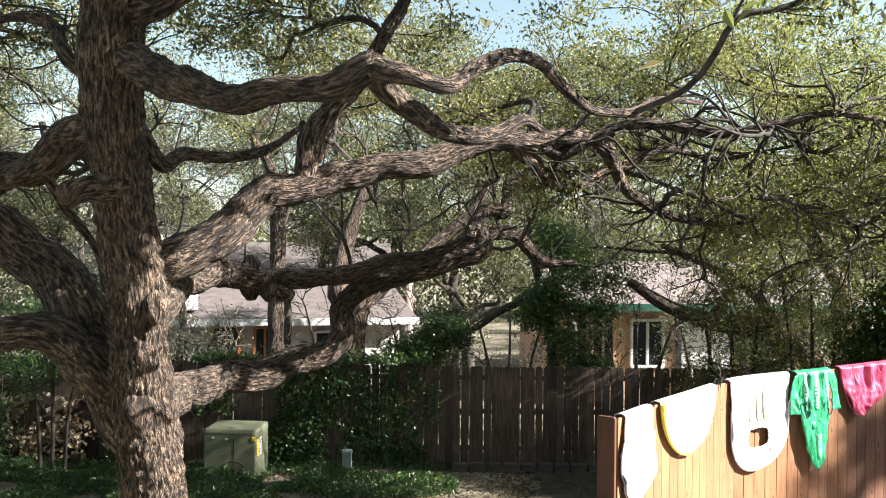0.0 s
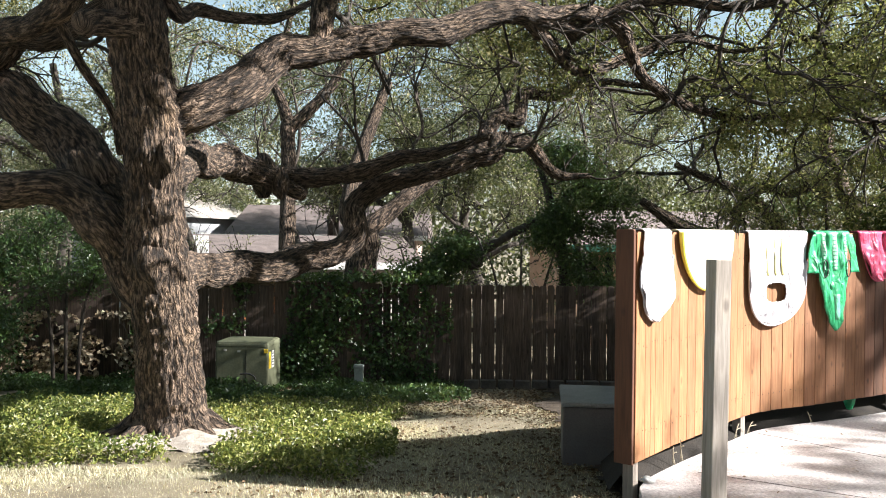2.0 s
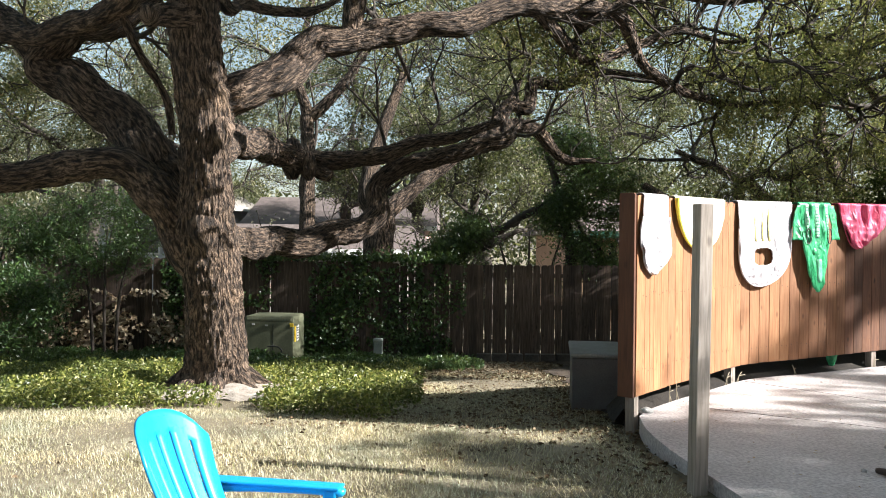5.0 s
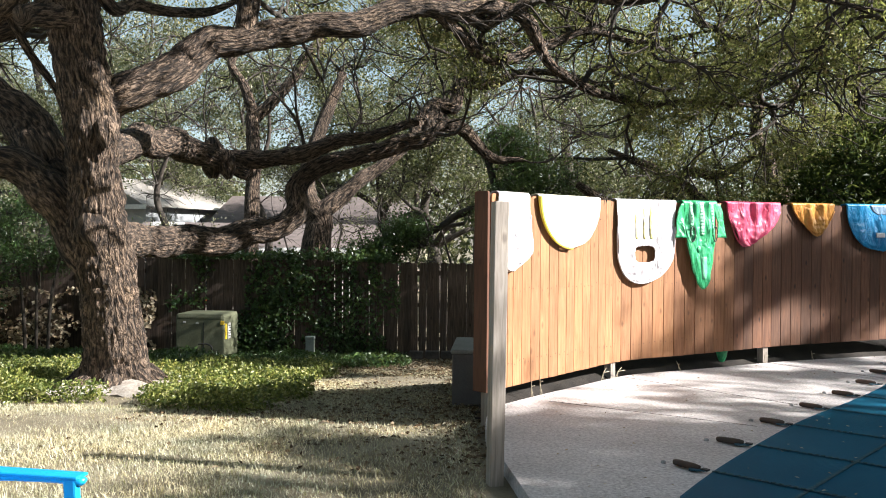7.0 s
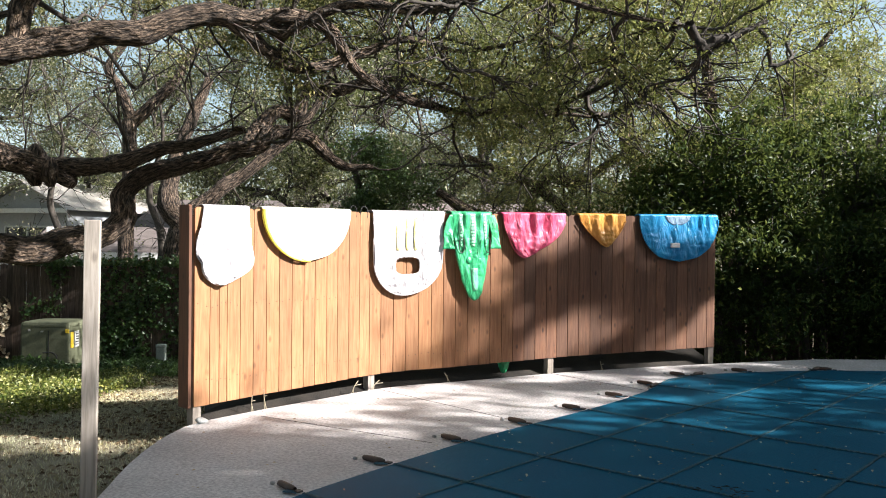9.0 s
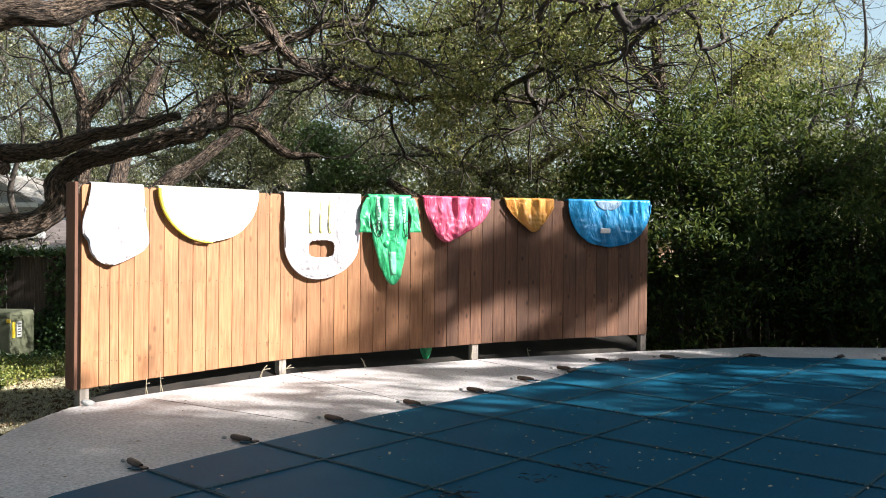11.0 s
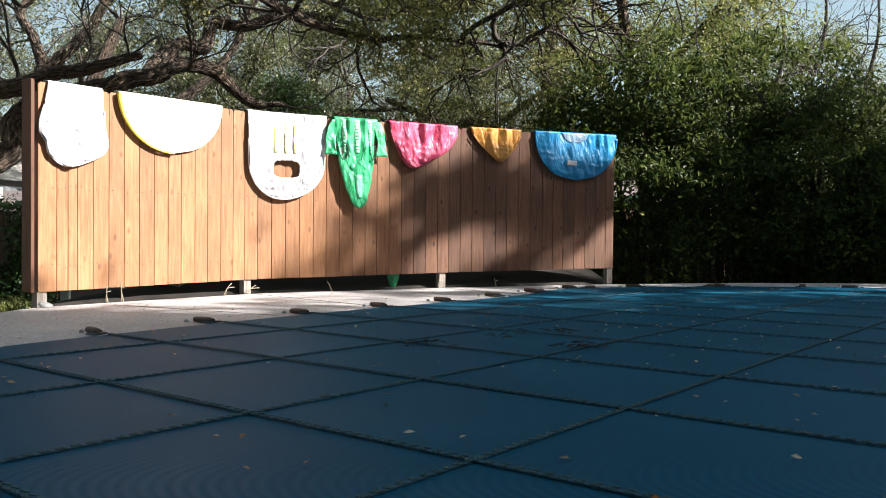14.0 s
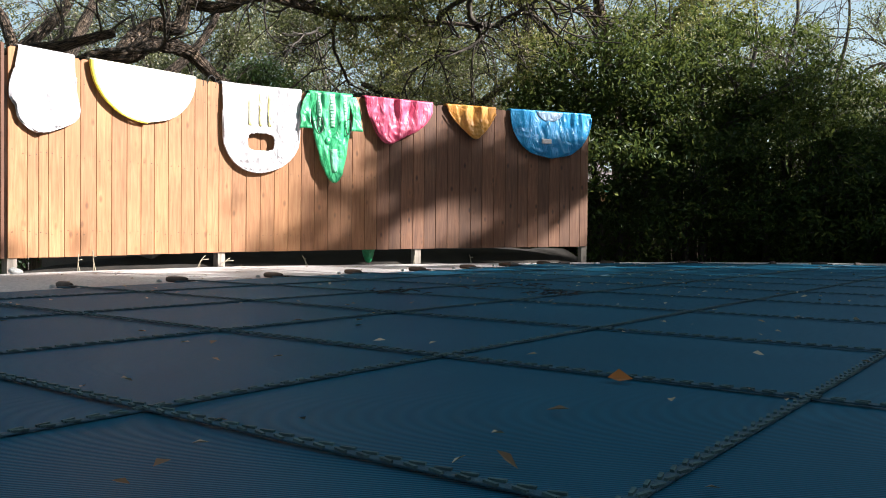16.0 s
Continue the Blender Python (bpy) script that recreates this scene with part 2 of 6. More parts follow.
# deeper, redder stain and more knots; the dark tone also carries the fence's shade
CEDAR_MID_SHADE = board_material("mid_shade_stained_cedar", [(0.3, (0.17, 0.066, 0.028)), (0.5, (0.235, 0.104, 0.046)), (0.72, (0.3, 0.15, 0.072))], 0.6, 0.25)
CEDAR_DEEP_SHADE = board_material("deep_shade_stained_cedar", [(0.3, (0.095, 0.036, 0.018)), (0.5, (0.145, 0.062, 0.031)), (0.72, (0.2, 0.098, 0.052))], 0.8, 0.3)
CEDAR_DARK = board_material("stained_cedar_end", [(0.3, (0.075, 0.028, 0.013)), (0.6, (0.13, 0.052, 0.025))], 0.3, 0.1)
OLD_BOARD = board_material("weathered_board", [(0.3, (0.04, 0.028, 0.022)), (0.5, (0.092, 0.066, 0.052)), (0.72, (0.165, 0.124, 0.098))], 0.5, 0.35, 0.9)
PALE_POST = board_material("pale_post_wood", [(0.3, (0.26, 0.225, 0.19)), (0.6, (0.48, 0.43, 0.38))], 0.4, 0.15, 0.85)
GREY_WOOD = board_material("grey_post_wood", [(0.3, (0.17, 0.14, 0.12)), (0.6, (0.36, 0.32, 0.28))], 0.4, 0.15, 0.85)
BOX_GREEN = surface("transformer_green", [(0.3, (0.115, 0.125, 0.075)), (0.7, (0.17, 0.18, 0.115))], 2.5, 0.55, 0.1, 30.0, 0.003)
PED_GREY = surface("pedestal_green_grey", [(0.3, (0.22, 0.26, 0.24)), (0.7, (0.33, 0.37, 0.34))], 4.0, 0.6, 0.1)
BIN_GREY = surface("resin_grey", [(0.3, (0.12, 0.112, 0.108)), (0.7, (0.18, 0.168, 0.16))], 3.0, 0.6, 0.15)
BLOCK = surface("cinder_block_grey", [(0.3, (0.06, 0.05, 0.045)), (0.7, (0.14, 0.12, 0.105))], 6.0, 0.95, 0.6, 50.0)
YELLOW_PAINT = surface("warning_yellow", [(0.3, (0.75, 0.5, 0.03)), (0.7, (0.85, 0.62, 0.06))], 8.0, 0.5, 0.1)
PALE_LABEL = surface("pale_label", [(0.3, (0.5, 0.5, 0.48)), (0.7, (0.7, 0.7, 0.68))], 8.0, 0.5, 0.1)
BLACK = surface("black_rubber", [(0.3, (0.012, 0.012, 0.013)), (0.7, (0.03, 0.03, 0.03))], 8.0, 0.6, 0.2)
SPRING = surface("spring_sleeve_brown", [(0.3, (0.035, 0.02, 0.014)), (0.7, (0.09, 0.055, 0.038))], 12.0, 0.55, 0.5, 90.0, 0.004)
STEEL = surface("dull_steel", [(0.3, (0.3, 0.3, 0.3)), (0.7, (0.5, 0.5, 0.5))], 20.0, 0.4, 0.1, metallic=1.0)
CHAIR_BLUE = surface("blue_resin", [(0.3, (0.008, 0.30, 0.62)), (0.7, (0.012, 0.36, 0.70))], 3.0, 0.35, 0.08, 80.0, 0.002, grain=0.08)
WALL_PINK = surface("painted_siding_pale", [(0.3, (0.5, 0.45, 0.42)), (0.7, (0.6, 0.55, 0.51))], 1.2, 0.85, 0.2)
WALL_PEACH = surface("peach_stucco", [(0.3, (0.52, 0.33, 0.22)), (0.7, (0.62, 0.42, 0.29))], 1.5, 0.9, 0.3)
WALL_WHITE = surface("grey_siding", [(0.3, (0.34, 0.36, 0.38)), (0.7, (0.46, 0.48, 0.5))], 1.5, 0.8, 0.15)
WALL_BRICK = surface("pink_brick_wall", [(0.3, (0.36, 0.25, 0.21)), (0.7, (0.5, 0.39, 0.34))], 3.0, 0.9, 0.4)
ROOF = surface("roof_shingle", [(0.3, (0.16, 0.125, 0.115)), (0.7, (0.29, 0.24, 0.225))], 3.0, 0.95, 0.6, 25.0, 0.02)
ROOF_PALE = surface("pale_roof_shingle", [(0.3, (0.34, 0.31, 0.28)), (0.7, (0.48, 0.45, 0.41))], 3.0, 0.95, 0.6, 25.0, 0.02)
TRIM_ORANGE = surface("orange_trim", [(0.3, (0.42, 0.12, 0.03)), (0.7, (0.5, 0.17, 0.05))], 6.0, 0.6, 0.1)
TRIM_GREEN = surface("green_trim", [(0.3, (0.02, 0.12, 0.08)), (0.7, (0.04, 0.18, 0.12))], 6.0, 0.6, 0.1)
TRIM_WHITE = surface("white_trim", [(0.3, (0.7, 0.7, 0.68)), (0.7, (0.8, 0.8, 0.78))], 6.0, 0.6, 0.1)
DRY_STALK = surface("dry_stalk", [(0.3, (0.3, 0.26, 0.18)), (0.7, (0.5, 0.44, 0.33))], 8.0, 0.8, 0.1)
ROPE = surface("pale_rope", [(0.3, (0.3, 0.28, 0.25)), (0.7, (0.45, 0.43, 0.4))], 30.0, 0.8, 0.4)
GLASS = surface("window_glass", [(0.3, (0.02, 0.025, 0.03)), (0.7, (0.035, 0.04, 0.05))], 1.0, 0.08, 0.02, grain=0.05)
WHITE_VINYL = vinyl_material("white_vinyl", (0.5, 0.475, 0.5), (0.6, 0.58, 0.6))
YELLOW_VINYL = vinyl_material("yellow_vinyl", (0.8, 0.68, 0.06), (0.85, 0.76, 0.12))
LEMON_VINYL = vinyl_material("pale_lemon_vinyl", (0.78, 0.75, 0.56), (0.8, 0.78, 0.66))
GREEN_VINYL = vinyl_material("green_vinyl", (0.012, 0.24, 0.085), (0.05, 0.46, 0.2), 11.0, 0.4, (0.16, 0.6, 0.33))
RED_VINYL = vinyl_material("red_vinyl", (0.5, 0.035, 0.10), (0.7, 0.13, 0.23), 6.0, 0.42)
BAND_VINYL = vinyl_material("band_vinyl", (0.16, 0.25, 0.36), (0.22, 0.32, 0.43), 4.0, 0.3)
MINT_VINYL = vinyl_material("mint_vinyl", (0.12, 0.5, 0.28), (0.2, 0.58, 0.35), 6.0, 0.4)
PALE_MINT = vinyl_material("pale_mint_vinyl", (0.22, 0.6, 0.38), (0.42, 0.72, 0.54), 6.0, 0.4)
ORANGE_VINYL = vinyl_material("orange_vinyl", (0.5, 0.2, 0.03), (0.66, 0.33, 0.07), 6.0, 0.42)
BLUE_VINYL = vinyl_material("blue_vinyl", (0.006, 0.2, 0.44), (0.012, 0.26, 0.52), 3.0, 0.36)


def cover_material():
    """Woven mesh of a pool cover: fine ribs, faint dust and water marks."""
    m, nt, b = base_material("pool_cover_mesh")
    v = coords(nt, "Object")
    broad = add(nt, "ShaderNodeTexNoise", Scale=0.9, Detail=6.0, Roughness=0.65)
    nt.links.new(v, broad.inputs["Vector"])
    r = ramp(nt, [(0.3, (0.007, 0.078, 0.142)), (0.6, (0.010, 0.096, 0.172)), (0.8, (0.03, 0.136, 0.205))])
    nt.links.new(broad.outputs[0], r.inputs[0])
    tc = coords(nt, "Object")
    rot = nt.nodes.new("ShaderNodeVectorRotate")
    rot.inputs["Angle"].default_value = radians(-100.0)
    nt.links.new(tc, rot.inputs["Vector"])
    w = add(nt, "ShaderNodeTexWave", Scale=38.0, Distortion=0.15, Detail=1.0)
    w.bands_direction = "X"
    nt.links.new(rot.outputs[0], w.inputs["Vector"])
    wr = ramp(nt, [(0.2, (0.55, 0.6, 0.6)), (0.8, (1.25, 1.25, 1.2))])
    nt.links.new(w.outputs[0], wr.inputs[0])
    nt.links.new(mixed(nt, 1.0, r.outputs[0], wr.outputs[0], "MULTIPLY"), b.inputs["Base Color"])
    b.inputs["Roughness"].default_value = 0.55
    b.inputs["Specular IOR Level"].default_value = 0.045
    bumped(nt, b, w.outputs[0], 0.35, 0.004)
    return m


COVER = cover_material()
STRAP = surface("webbing_dark_green", [(0.3, (0.008, 0.06, 0.10)), (0.7, (0.018, 0.09, 0.14))], 30.0, 0.75, 0.6, 160.0, 0.004)
STITCH = surface("stitching_grey", [(0.3, (0.02, 0.07, 0.085)), (0.7, (0.06, 0.14, 0.15))], 30.0, 0.8, 0.3)


# ---- mesh helpers ----
def raw_mesh(name, verts, faces, material, smooth=False, uvs=None):
    """A mesh from arrays; faces all have the same number of corners."""
    verts, faces = np.asarray(verts, np.float32), np.asarray(faces, np.int32)
    me = bpy.data.meshes.new(name)
    k = faces.shape[1]
    me.vertices.add(len(verts))
    me.vertices.foreach_set("co", verts.ravel())
    me.loops.add(faces.size)
    me.loops.foreach_set("vertex_index", faces.ravel())
    me.polygons.add(len(faces))
    me.polygons.foreach_set("loop_start", np.arange(0, faces.size, k, dtype=np.int32))
    if uvs is not None:
        layer = me.uv_layers.new(name="unrolled")
        layer.data.foreach_set("uv", np.asarray(uvs, np.float32).ravel())
    me.update(calc_edges=True)
    me.polygons.foreach_set("use_smooth", np.full(len(faces), smooth))
    me.materials.append(material)
    return me


def part(name, data, material, parent, label=""):
    """Links a bmesh or mesh as one object under a thing or part."""
    if isinstance(data, bmesh.types.BMesh):
        me = bpy.data.meshes.new(name)
        data.to_mesh(me)
        data.free()
        me.materials.append(material)
    else:
        me = data
    ob = new(name, me)
    ob.parent = parent
    if label:
        ob["label"] = label
    return ob


def thing(name, label, category, m=None, group="", kind=""):
    ob = new(name)
    ob.empty_display_size = 0.1
    if m is not None:
        ob.matrix_world = m
    return tagged(ob, label, category, group, kind)


def solid(name, data, material, label, category, group="", kind="", m=None):
    """A thing that is one mesh."""
    ob = part(name, data, material, None)
    if m is not None:
        ob.matrix_world = m
    return tagged(ob, label, category, group, kind)


def box(size, at=(0, 0, 0), bevel=0.0, bm=None, turn=None):
    bm = bm or bmesh.new()
    m = Matrix.Translation(at) @ (turn or Matrix.Identity(4)) @ Matrix.Diagonal((*size, 1))
    made = bmesh.ops.create_cube(bm, size=1.0, matrix=m)
    if bevel:
        edges = list({e for v in made["verts"] for e in v.link_edges})
        bmesh.ops.bevel(bm, geom=edges, offset=bevel, segments=2, affect="EDGES", profile=0.6)
    return bm


def prism(outline, low, high, bm=None):
    """A slab over an outline in x and y."""
    bm = bm or bmesh.new()
    a = [bm.verts.new((x, y, low)) for x, y in outline]
    b = [bm.verts.new((x, y, high)) for x, y in outline]
    bm.faces.new(list(reversed(a))), bm.faces.new(b)
    for i in range(len(a)):
        j = (i + 1) % len(a)
        bm.faces.new((a[i], a[j], b[j], b[i]))
    return bm


def curve_points(points, step):
    """A smooth line (Catmull-Rom) through points of any dimension, in steps of about that length."""
    p = np.asarray(points, float)
    p = np.vstack([2 * p[0] - p[1], p, 2 * p[-1] - p[-2]])
    out = []
    for i in range(1, len(p) - 2):
        n = max(2, int(np.linalg.norm(p[i + 1][:3] - p[i][:3]) / step))
        t = np.linspace(0, 1, n, endpoint=False)[:, None]
        a, b, c, d = p[i - 1], p[i], p[i + 1], p[i + 2]
        out.append(0.5 * (2 * b + (c - a) * t + (2 * a - 5 * b + 4 * c - d) * t ** 2 + (3 * b - a - 3 * c + d) * t ** 3))
    return np.vstack(out + [p[-2][None]])


def tube_mesh(name, lines, material, step=0.06, sides=28, lumps=0.12, furrow=0.05, wander=0.0):
    """Gnarled limbs along lines of (x, y, z, radius), in one mesh with unrolled coordinates."""
    V, Fc, U, base = [], [], [], 0
    for line in lines:
        q = curve_points(line, step)
        c, r = q[:, :3], np.maximum(q[:, 3], 0.004)
        if wander:
            for i in range(len(c)):
                c[i] += Vector(noise.noise_vector(Vector(c[i]) * 1.7)) * wander * float(r[i]) * 2
        d = np.gradient(c, axis=0)
        d /= np.linalg.norm(d, axis=1)[:, None] + 1e-9
        side = np.cross(d[0], (0.3, 0.9, 0.2))
        along = 0.0
        s = max(6, int(sides * min(1.0, 0.35 + 2.2 * r.max())))
        ang = np.linspace(0, 2 * np.pi, s, endpoint=False)
        for i in range(len(c)):
            side = side - d[i] * side.dot(d[i])
            side /= np.linalg.norm(side) + 1e-9
            up = np.cross(d[i], side)
            if i:
                along += np.linalg.norm(c[i] - c[i - 1])
            rad = np.empty(s)
            for j, a in enumerate(ang):
                way = side * math.cos(a) + up * math.sin(a)
                p = Vector(c[i] + way * r[i])
                k = noise.noise(p * 2.3) * lumps + noise.noise(p * 6.5) * lumps * 0.45
                if furrow and r[i] > 0.07:
                    w = Vector((a * r[i] * 17 + noise.noise(p * 3) * 1.2, along * 6.0, 3.0))
                    k += (abs(noise.noise(w)) - 0.25) * furrow * 0.3 / max(r[i], 0.12)
                rad[j] = r[i] * (1 + k)
            V.append(c[i] + (np.cos(ang)[:, None] * side + np.sin(ang)[:, None] * up) * rad[:, None])
            if i:
                for j in range(s):
                    j2 = (j + 1) % s
                    Fc.append((base + (i - 1) * s + j, base + (i - 1) * s + j2, base + i * s + j2, base + i * s + j))
                    circ = 2 * np.pi * max(float(r.mean()), 0.05) / s
                    l0 = along - np.linalg.norm(c[i] - c[i - 1])
                    U += [(j * circ, l0), ((j + 1) * circ, l0), ((j + 1) * circ, along), (j * circ, along)]
        tip = base + (len(c) - 1) * s
        V.append((c[-1] + d[-1] * r[-1] * 0.35)[None])
        for j in range(s):
            j2 = (j + 1) % s
            Fc.append((tip + j, tip + j2, tip + s, tip + s))
            U += [(j * circ, along), ((j + 1) * circ, along), (0.5 * s * circ, along + float(r[-1])), (0, along)]
        base += len(c) * s + 1
    V = np.vstack(V)
    Fc = np.array(Fc)
    me = bpy.data.meshes.new(name)
    tri = Fc[:, 2] == Fc[:, 3]
    me.from_pydata(V.tolist(), [], [tuple(f[:3]) if t else tuple(f) for f, t in zip(Fc, tri)])
    layer = me.uv_layers.new(name="unrolled")
    flat = []
    for n_face, t in enumerate(tri):
        flat += U[4 * n_face: 4 * n_face + (3 if t else 4)]
    layer.data.foreach_set("uv", np.asarray(flat, np.float32).ravel())
    me.polygons.foreach_set("use_smooth", np.full(len(me.polygons), True))
    me.materials.append(material)
    return me


def leaf_mesh(name, centres, length, width, material, up=0.25, out_from=None, fold=0.25, droop=0.0, normal=None, level=False, flat=False):
    """Small folded leaves, one island each, at the given places; flat ones are single blades."""
    n = len(centres)
    way = rng.normal(size=(n, 3))
    if out_from is not None:
        o = centres - np.asarray(out_from)
        way += 0.8 * o / (np.linalg.norm(o, axis=1)[:, None] + 1e-6)
    way[:, 2] -= droop
    if level:
        way[:, 2] *= 0.12
    way /= np.linalg.norm(way, axis=1)[:, None]
    nrm = rng.normal(size=(n, 3))
    nrm[:, 2] += up * 4
    if normal is not None:
        nrm = rng.normal(size=(n, 3)) * 0.45 + np.asarray(normal)
    side = np.cross(way, nrm)
    side /= np.linalg.norm(side, axis=1)[:, None] + 1e-9
    top = np.cross(side, way)
    L = (length * rng.uniform(0.6, 1.25, n))[:, None]
    W = (width * rng.uniform(0.7, 1.2, n))[:, None]
    if flat:
        T = np.empty((n, 3, 3), np.float32)
        T[:, 0] = centres - way * L * 0.5 - side * W * 0.3
        T[:, 1] = centres - way * L * 0.3 + side * W * 0.7
        T[:, 2] = centres + way * L * 0.5
        return raw_mesh(name, T.reshape(-1, 3), np.arange(3 * n).reshape(-1, 3), material)
    V = np.empty((n, 4, 3), np.float32)
    V[:, 0] = centres - way * L * 0.5
    V[:, 1] = centres - side * W * 0.5 + top * W * fold - way * L * 0.04
    V[:, 2] = centres + way * L * 0.5 - top * L * 0.06
    V[:, 3] = centres + side * W * 0.5 + top * W * fold - way * L * 0.04
    i = np.arange(n)[:, None] * 4
    Fc = np.hstack([i, i + 2, i + 1, i, i + 3, i + 2]).reshape(-1, 3)
    return raw_mesh(name, V.reshape(-1, 3), Fc, material)


def clusters(ellipsoids, gap=0.0):
    """Places for sprays of leaves, inside flattened ellipsoids (x, y, z, rx, ry, rz, count) with uneven outlines."""
    out = []
    for x, y, z, a, b, c, count in ellipsoids:
        got = []
        while len(got) < count:
            p = Vector(rng.normal(size=3)).normalized() * float(rng.uniform(0.25, 1) ** 0.5)
            q = Vector((x + p.x * a, y + p.y * b, z + p.z * c))
            if noise.noise(q * 0.55) > gap - 0.25 + 0.25 * p.length:
                got.append(tuple(q))
        out += got
    return np.array(out)


def sprays(centres, count, spread, flat=0.6):
    """Leaf places scattered round each spray's middle."""
    n = len(centres)
    k = rng.poisson(count, n)
    idx = np.repeat(np.arange(n), k)
    s = spread * rng.uniform(0.6, 1.3, n)[idx][:, None]
    off = rng.normal(size=(len(idx), 3)) * s * np.array((1, 1, flat))
    return centres[idx] + off


def twig_mesh(name, seeds, targets, material, step=0.3, jitter=0.09, tip=0.005, power=0.40, thickest=0.06):
    """Twigs that fork at sharp angles from the seed points out to every target, and are then eased into bends."""
    cap = len(seeds) + len(targets) * 40
    P = np.empty((cap, 3))
    P[:len(seeds)] = seeds
    parent = -np.ones(cap, int)
    load = np.zeros(cap)
    n = len(seeds)
    near = np.array([np.min(np.sum((seeds - t) ** 2, axis=1)) for t in targets])
    for t in targets[np.argsort(near)]:
        d2 = np.sum((P[:n] - t) ** 2, axis=1)
        k = int(np.argmin(d2))
        reach, climbed = 0.55 * math.sqrt(d2[k]), 0.0
        while parent[k] >= 0 and climbed < reach:
            climbed += float(np.linalg.norm(P[k] - P[parent[k]]))
            k = int(parent[k])
        a, last = P[k].copy(), k
        gone = t - a
        dist = float(np.linalg.norm(gone)) + 1e-6
        lead = gone / dist
        if parent[k] >= 0:
            lead = P[k] - P[parent[k]]
            lead = lead / (np.linalg.norm(lead) + 1e-9)
        turn = a + lead * dist * 0.38 + rng.normal(size=3) * dist * 0.10
        m = min(38, max(2, int(dist / step)))
        for i in range(1, m + 1):
            f = i / m
            q = a * (1 - f) ** 2 + turn * 2 * f * (1 - f) + t * f * f
            if i < m:
                q = q + np.array(noise.noise_vector(Vector(q) * 1.9)) * jitter * 2.6 + rng.normal(size=3) * jitter * 0.25
            P[n], parent[n] = q, last
            last = n
            n += 1
        load[last] += 1
    own = np.arange(len(seeds), n)
    for _ in range(2):
        total, kids = np.zeros((n, 3)), np.zeros(n)
        np.add.at(total, parent[own], P[own])
        np.add.at(kids, parent[own], 1)
        inner = own[kids[own] > 0]
        P[inner] = 0.5 * P[inner] + 0.25 * P[parent[inner]] + 0.25 * total[inner] / kids[inner][:, None]
    for i in range(n - 1, len(seeds) - 1, -1):
        load[parent[i]] += load[i]
    r = np.minimum(tip * np.maximum(load, 1) ** power, thickest)
    idx = np.arange(len(seeds), n)
    a, b = P[parent[idx]], P[idx]
    rb = r[idx]
    ra = np.where(parent[idx] < len(seeds), rb * 1.15, r[parent[idx]])
    ra = np.minimum(ra, rb * 1.6)
    d = b - a
    ln = np.linalg.norm(d, axis=1)[:, None] + 1e-9
    d /= ln
    s = np.cross(d, (0.31, 0.2, 0.93))
    s /= np.linalg.norm(s, axis=1)[:, None] + 1e-9
    u = np.cross(d, s)
    sides = 5
    V = np.empty((len(idx), 2, sides, 3))
    for j in range(sides):
        w = s * math.cos(2 * math.pi * j / sides) + u * math.sin(2 * math.pi * j / sides)
        V[:, 0, j] = a - d * np.minimum(ra[:, None], 0.4 * ln) + w * ra[:, None]
        V[:, 1, j] = b + w * rb[:, None]
    base = (np.arange(len(idx)) * 2 * sides)[:, None]
    faces = [np.hstack([base + j, base + (j + 1) % sides, base + sides + (j + 1) % sides, base + sides + j]) for j in range(sides)]
    return raw_mesh(name, V.reshape(-1, 3), np.vstack(faces), material, True)


def seeds_on(lines, step=0.25, skip=0.3):
    """Points along limbs from which twigs may start."""
    out = []
    for line in lines:
        q = curve_points(line, step)[:, :3]
        out.append(q[int(len(q) * skip):])
    return np.vstack(out)


def ground_z(x, y):
    return -0.11 - 0.073 * max(0.0, y - 5.0) if y < 17 else -0.986 + 0.0 * y


# ---- ground ----
def build_ground():
    xs = np.unique(np.concatenate([np.linspace(-160, -14, 14), np.linspace(-14, 18, 81), np.linspace(18, 160, 14)]))
    ys = np.unique(np.concatenate([np.linspace(-120, -4, 12), np.linspace(-4, 22, 66), np.linspace(22, 260, 20)]))
    V = [(x, y, ground_z(x, y) + (0.05 * noise.noise(Vector((x * 0.5, y * 0.5, 0))) if x < 1 and 4 < y < 40 else 0)) for y in ys for x in xs]
    w = len(xs)
    Fc = [(j * w + i, j * w + i + 1, (j + 1) * w + i + 1, (j + 1) * w + i) for j in range(len(ys) - 1) for i in range(w - 1)]
    tagged(new("ground", raw_mesh("ground", V, Fc, SOIL, True)), "dry winter lawn soil sloping down to the back fence", "ground", kind="structure")


build_ground()

FENCE_LINE = curve_points([(1.41, 6.51, 0), (1.86, 7.07, 0), (2.31, 7.58, 0), (2.91, 8.26, 0), (3.29, 8.54, 0), (3.85, 8.82, 0),
                           (4.32, 9.07, 0), (5.08, 9.5, 0), (5.45, 9.68, 0), (6.5, 10.1, 0), (7.57, 10.5, 0)], 0.02)[:, :2]
FENCE_S = np.r_[0, np.cumsum(np.hypot(*np.diff(FENCE_LINE, axis=0).T))]
FENCE_LEN = float(FENCE_S[-1])


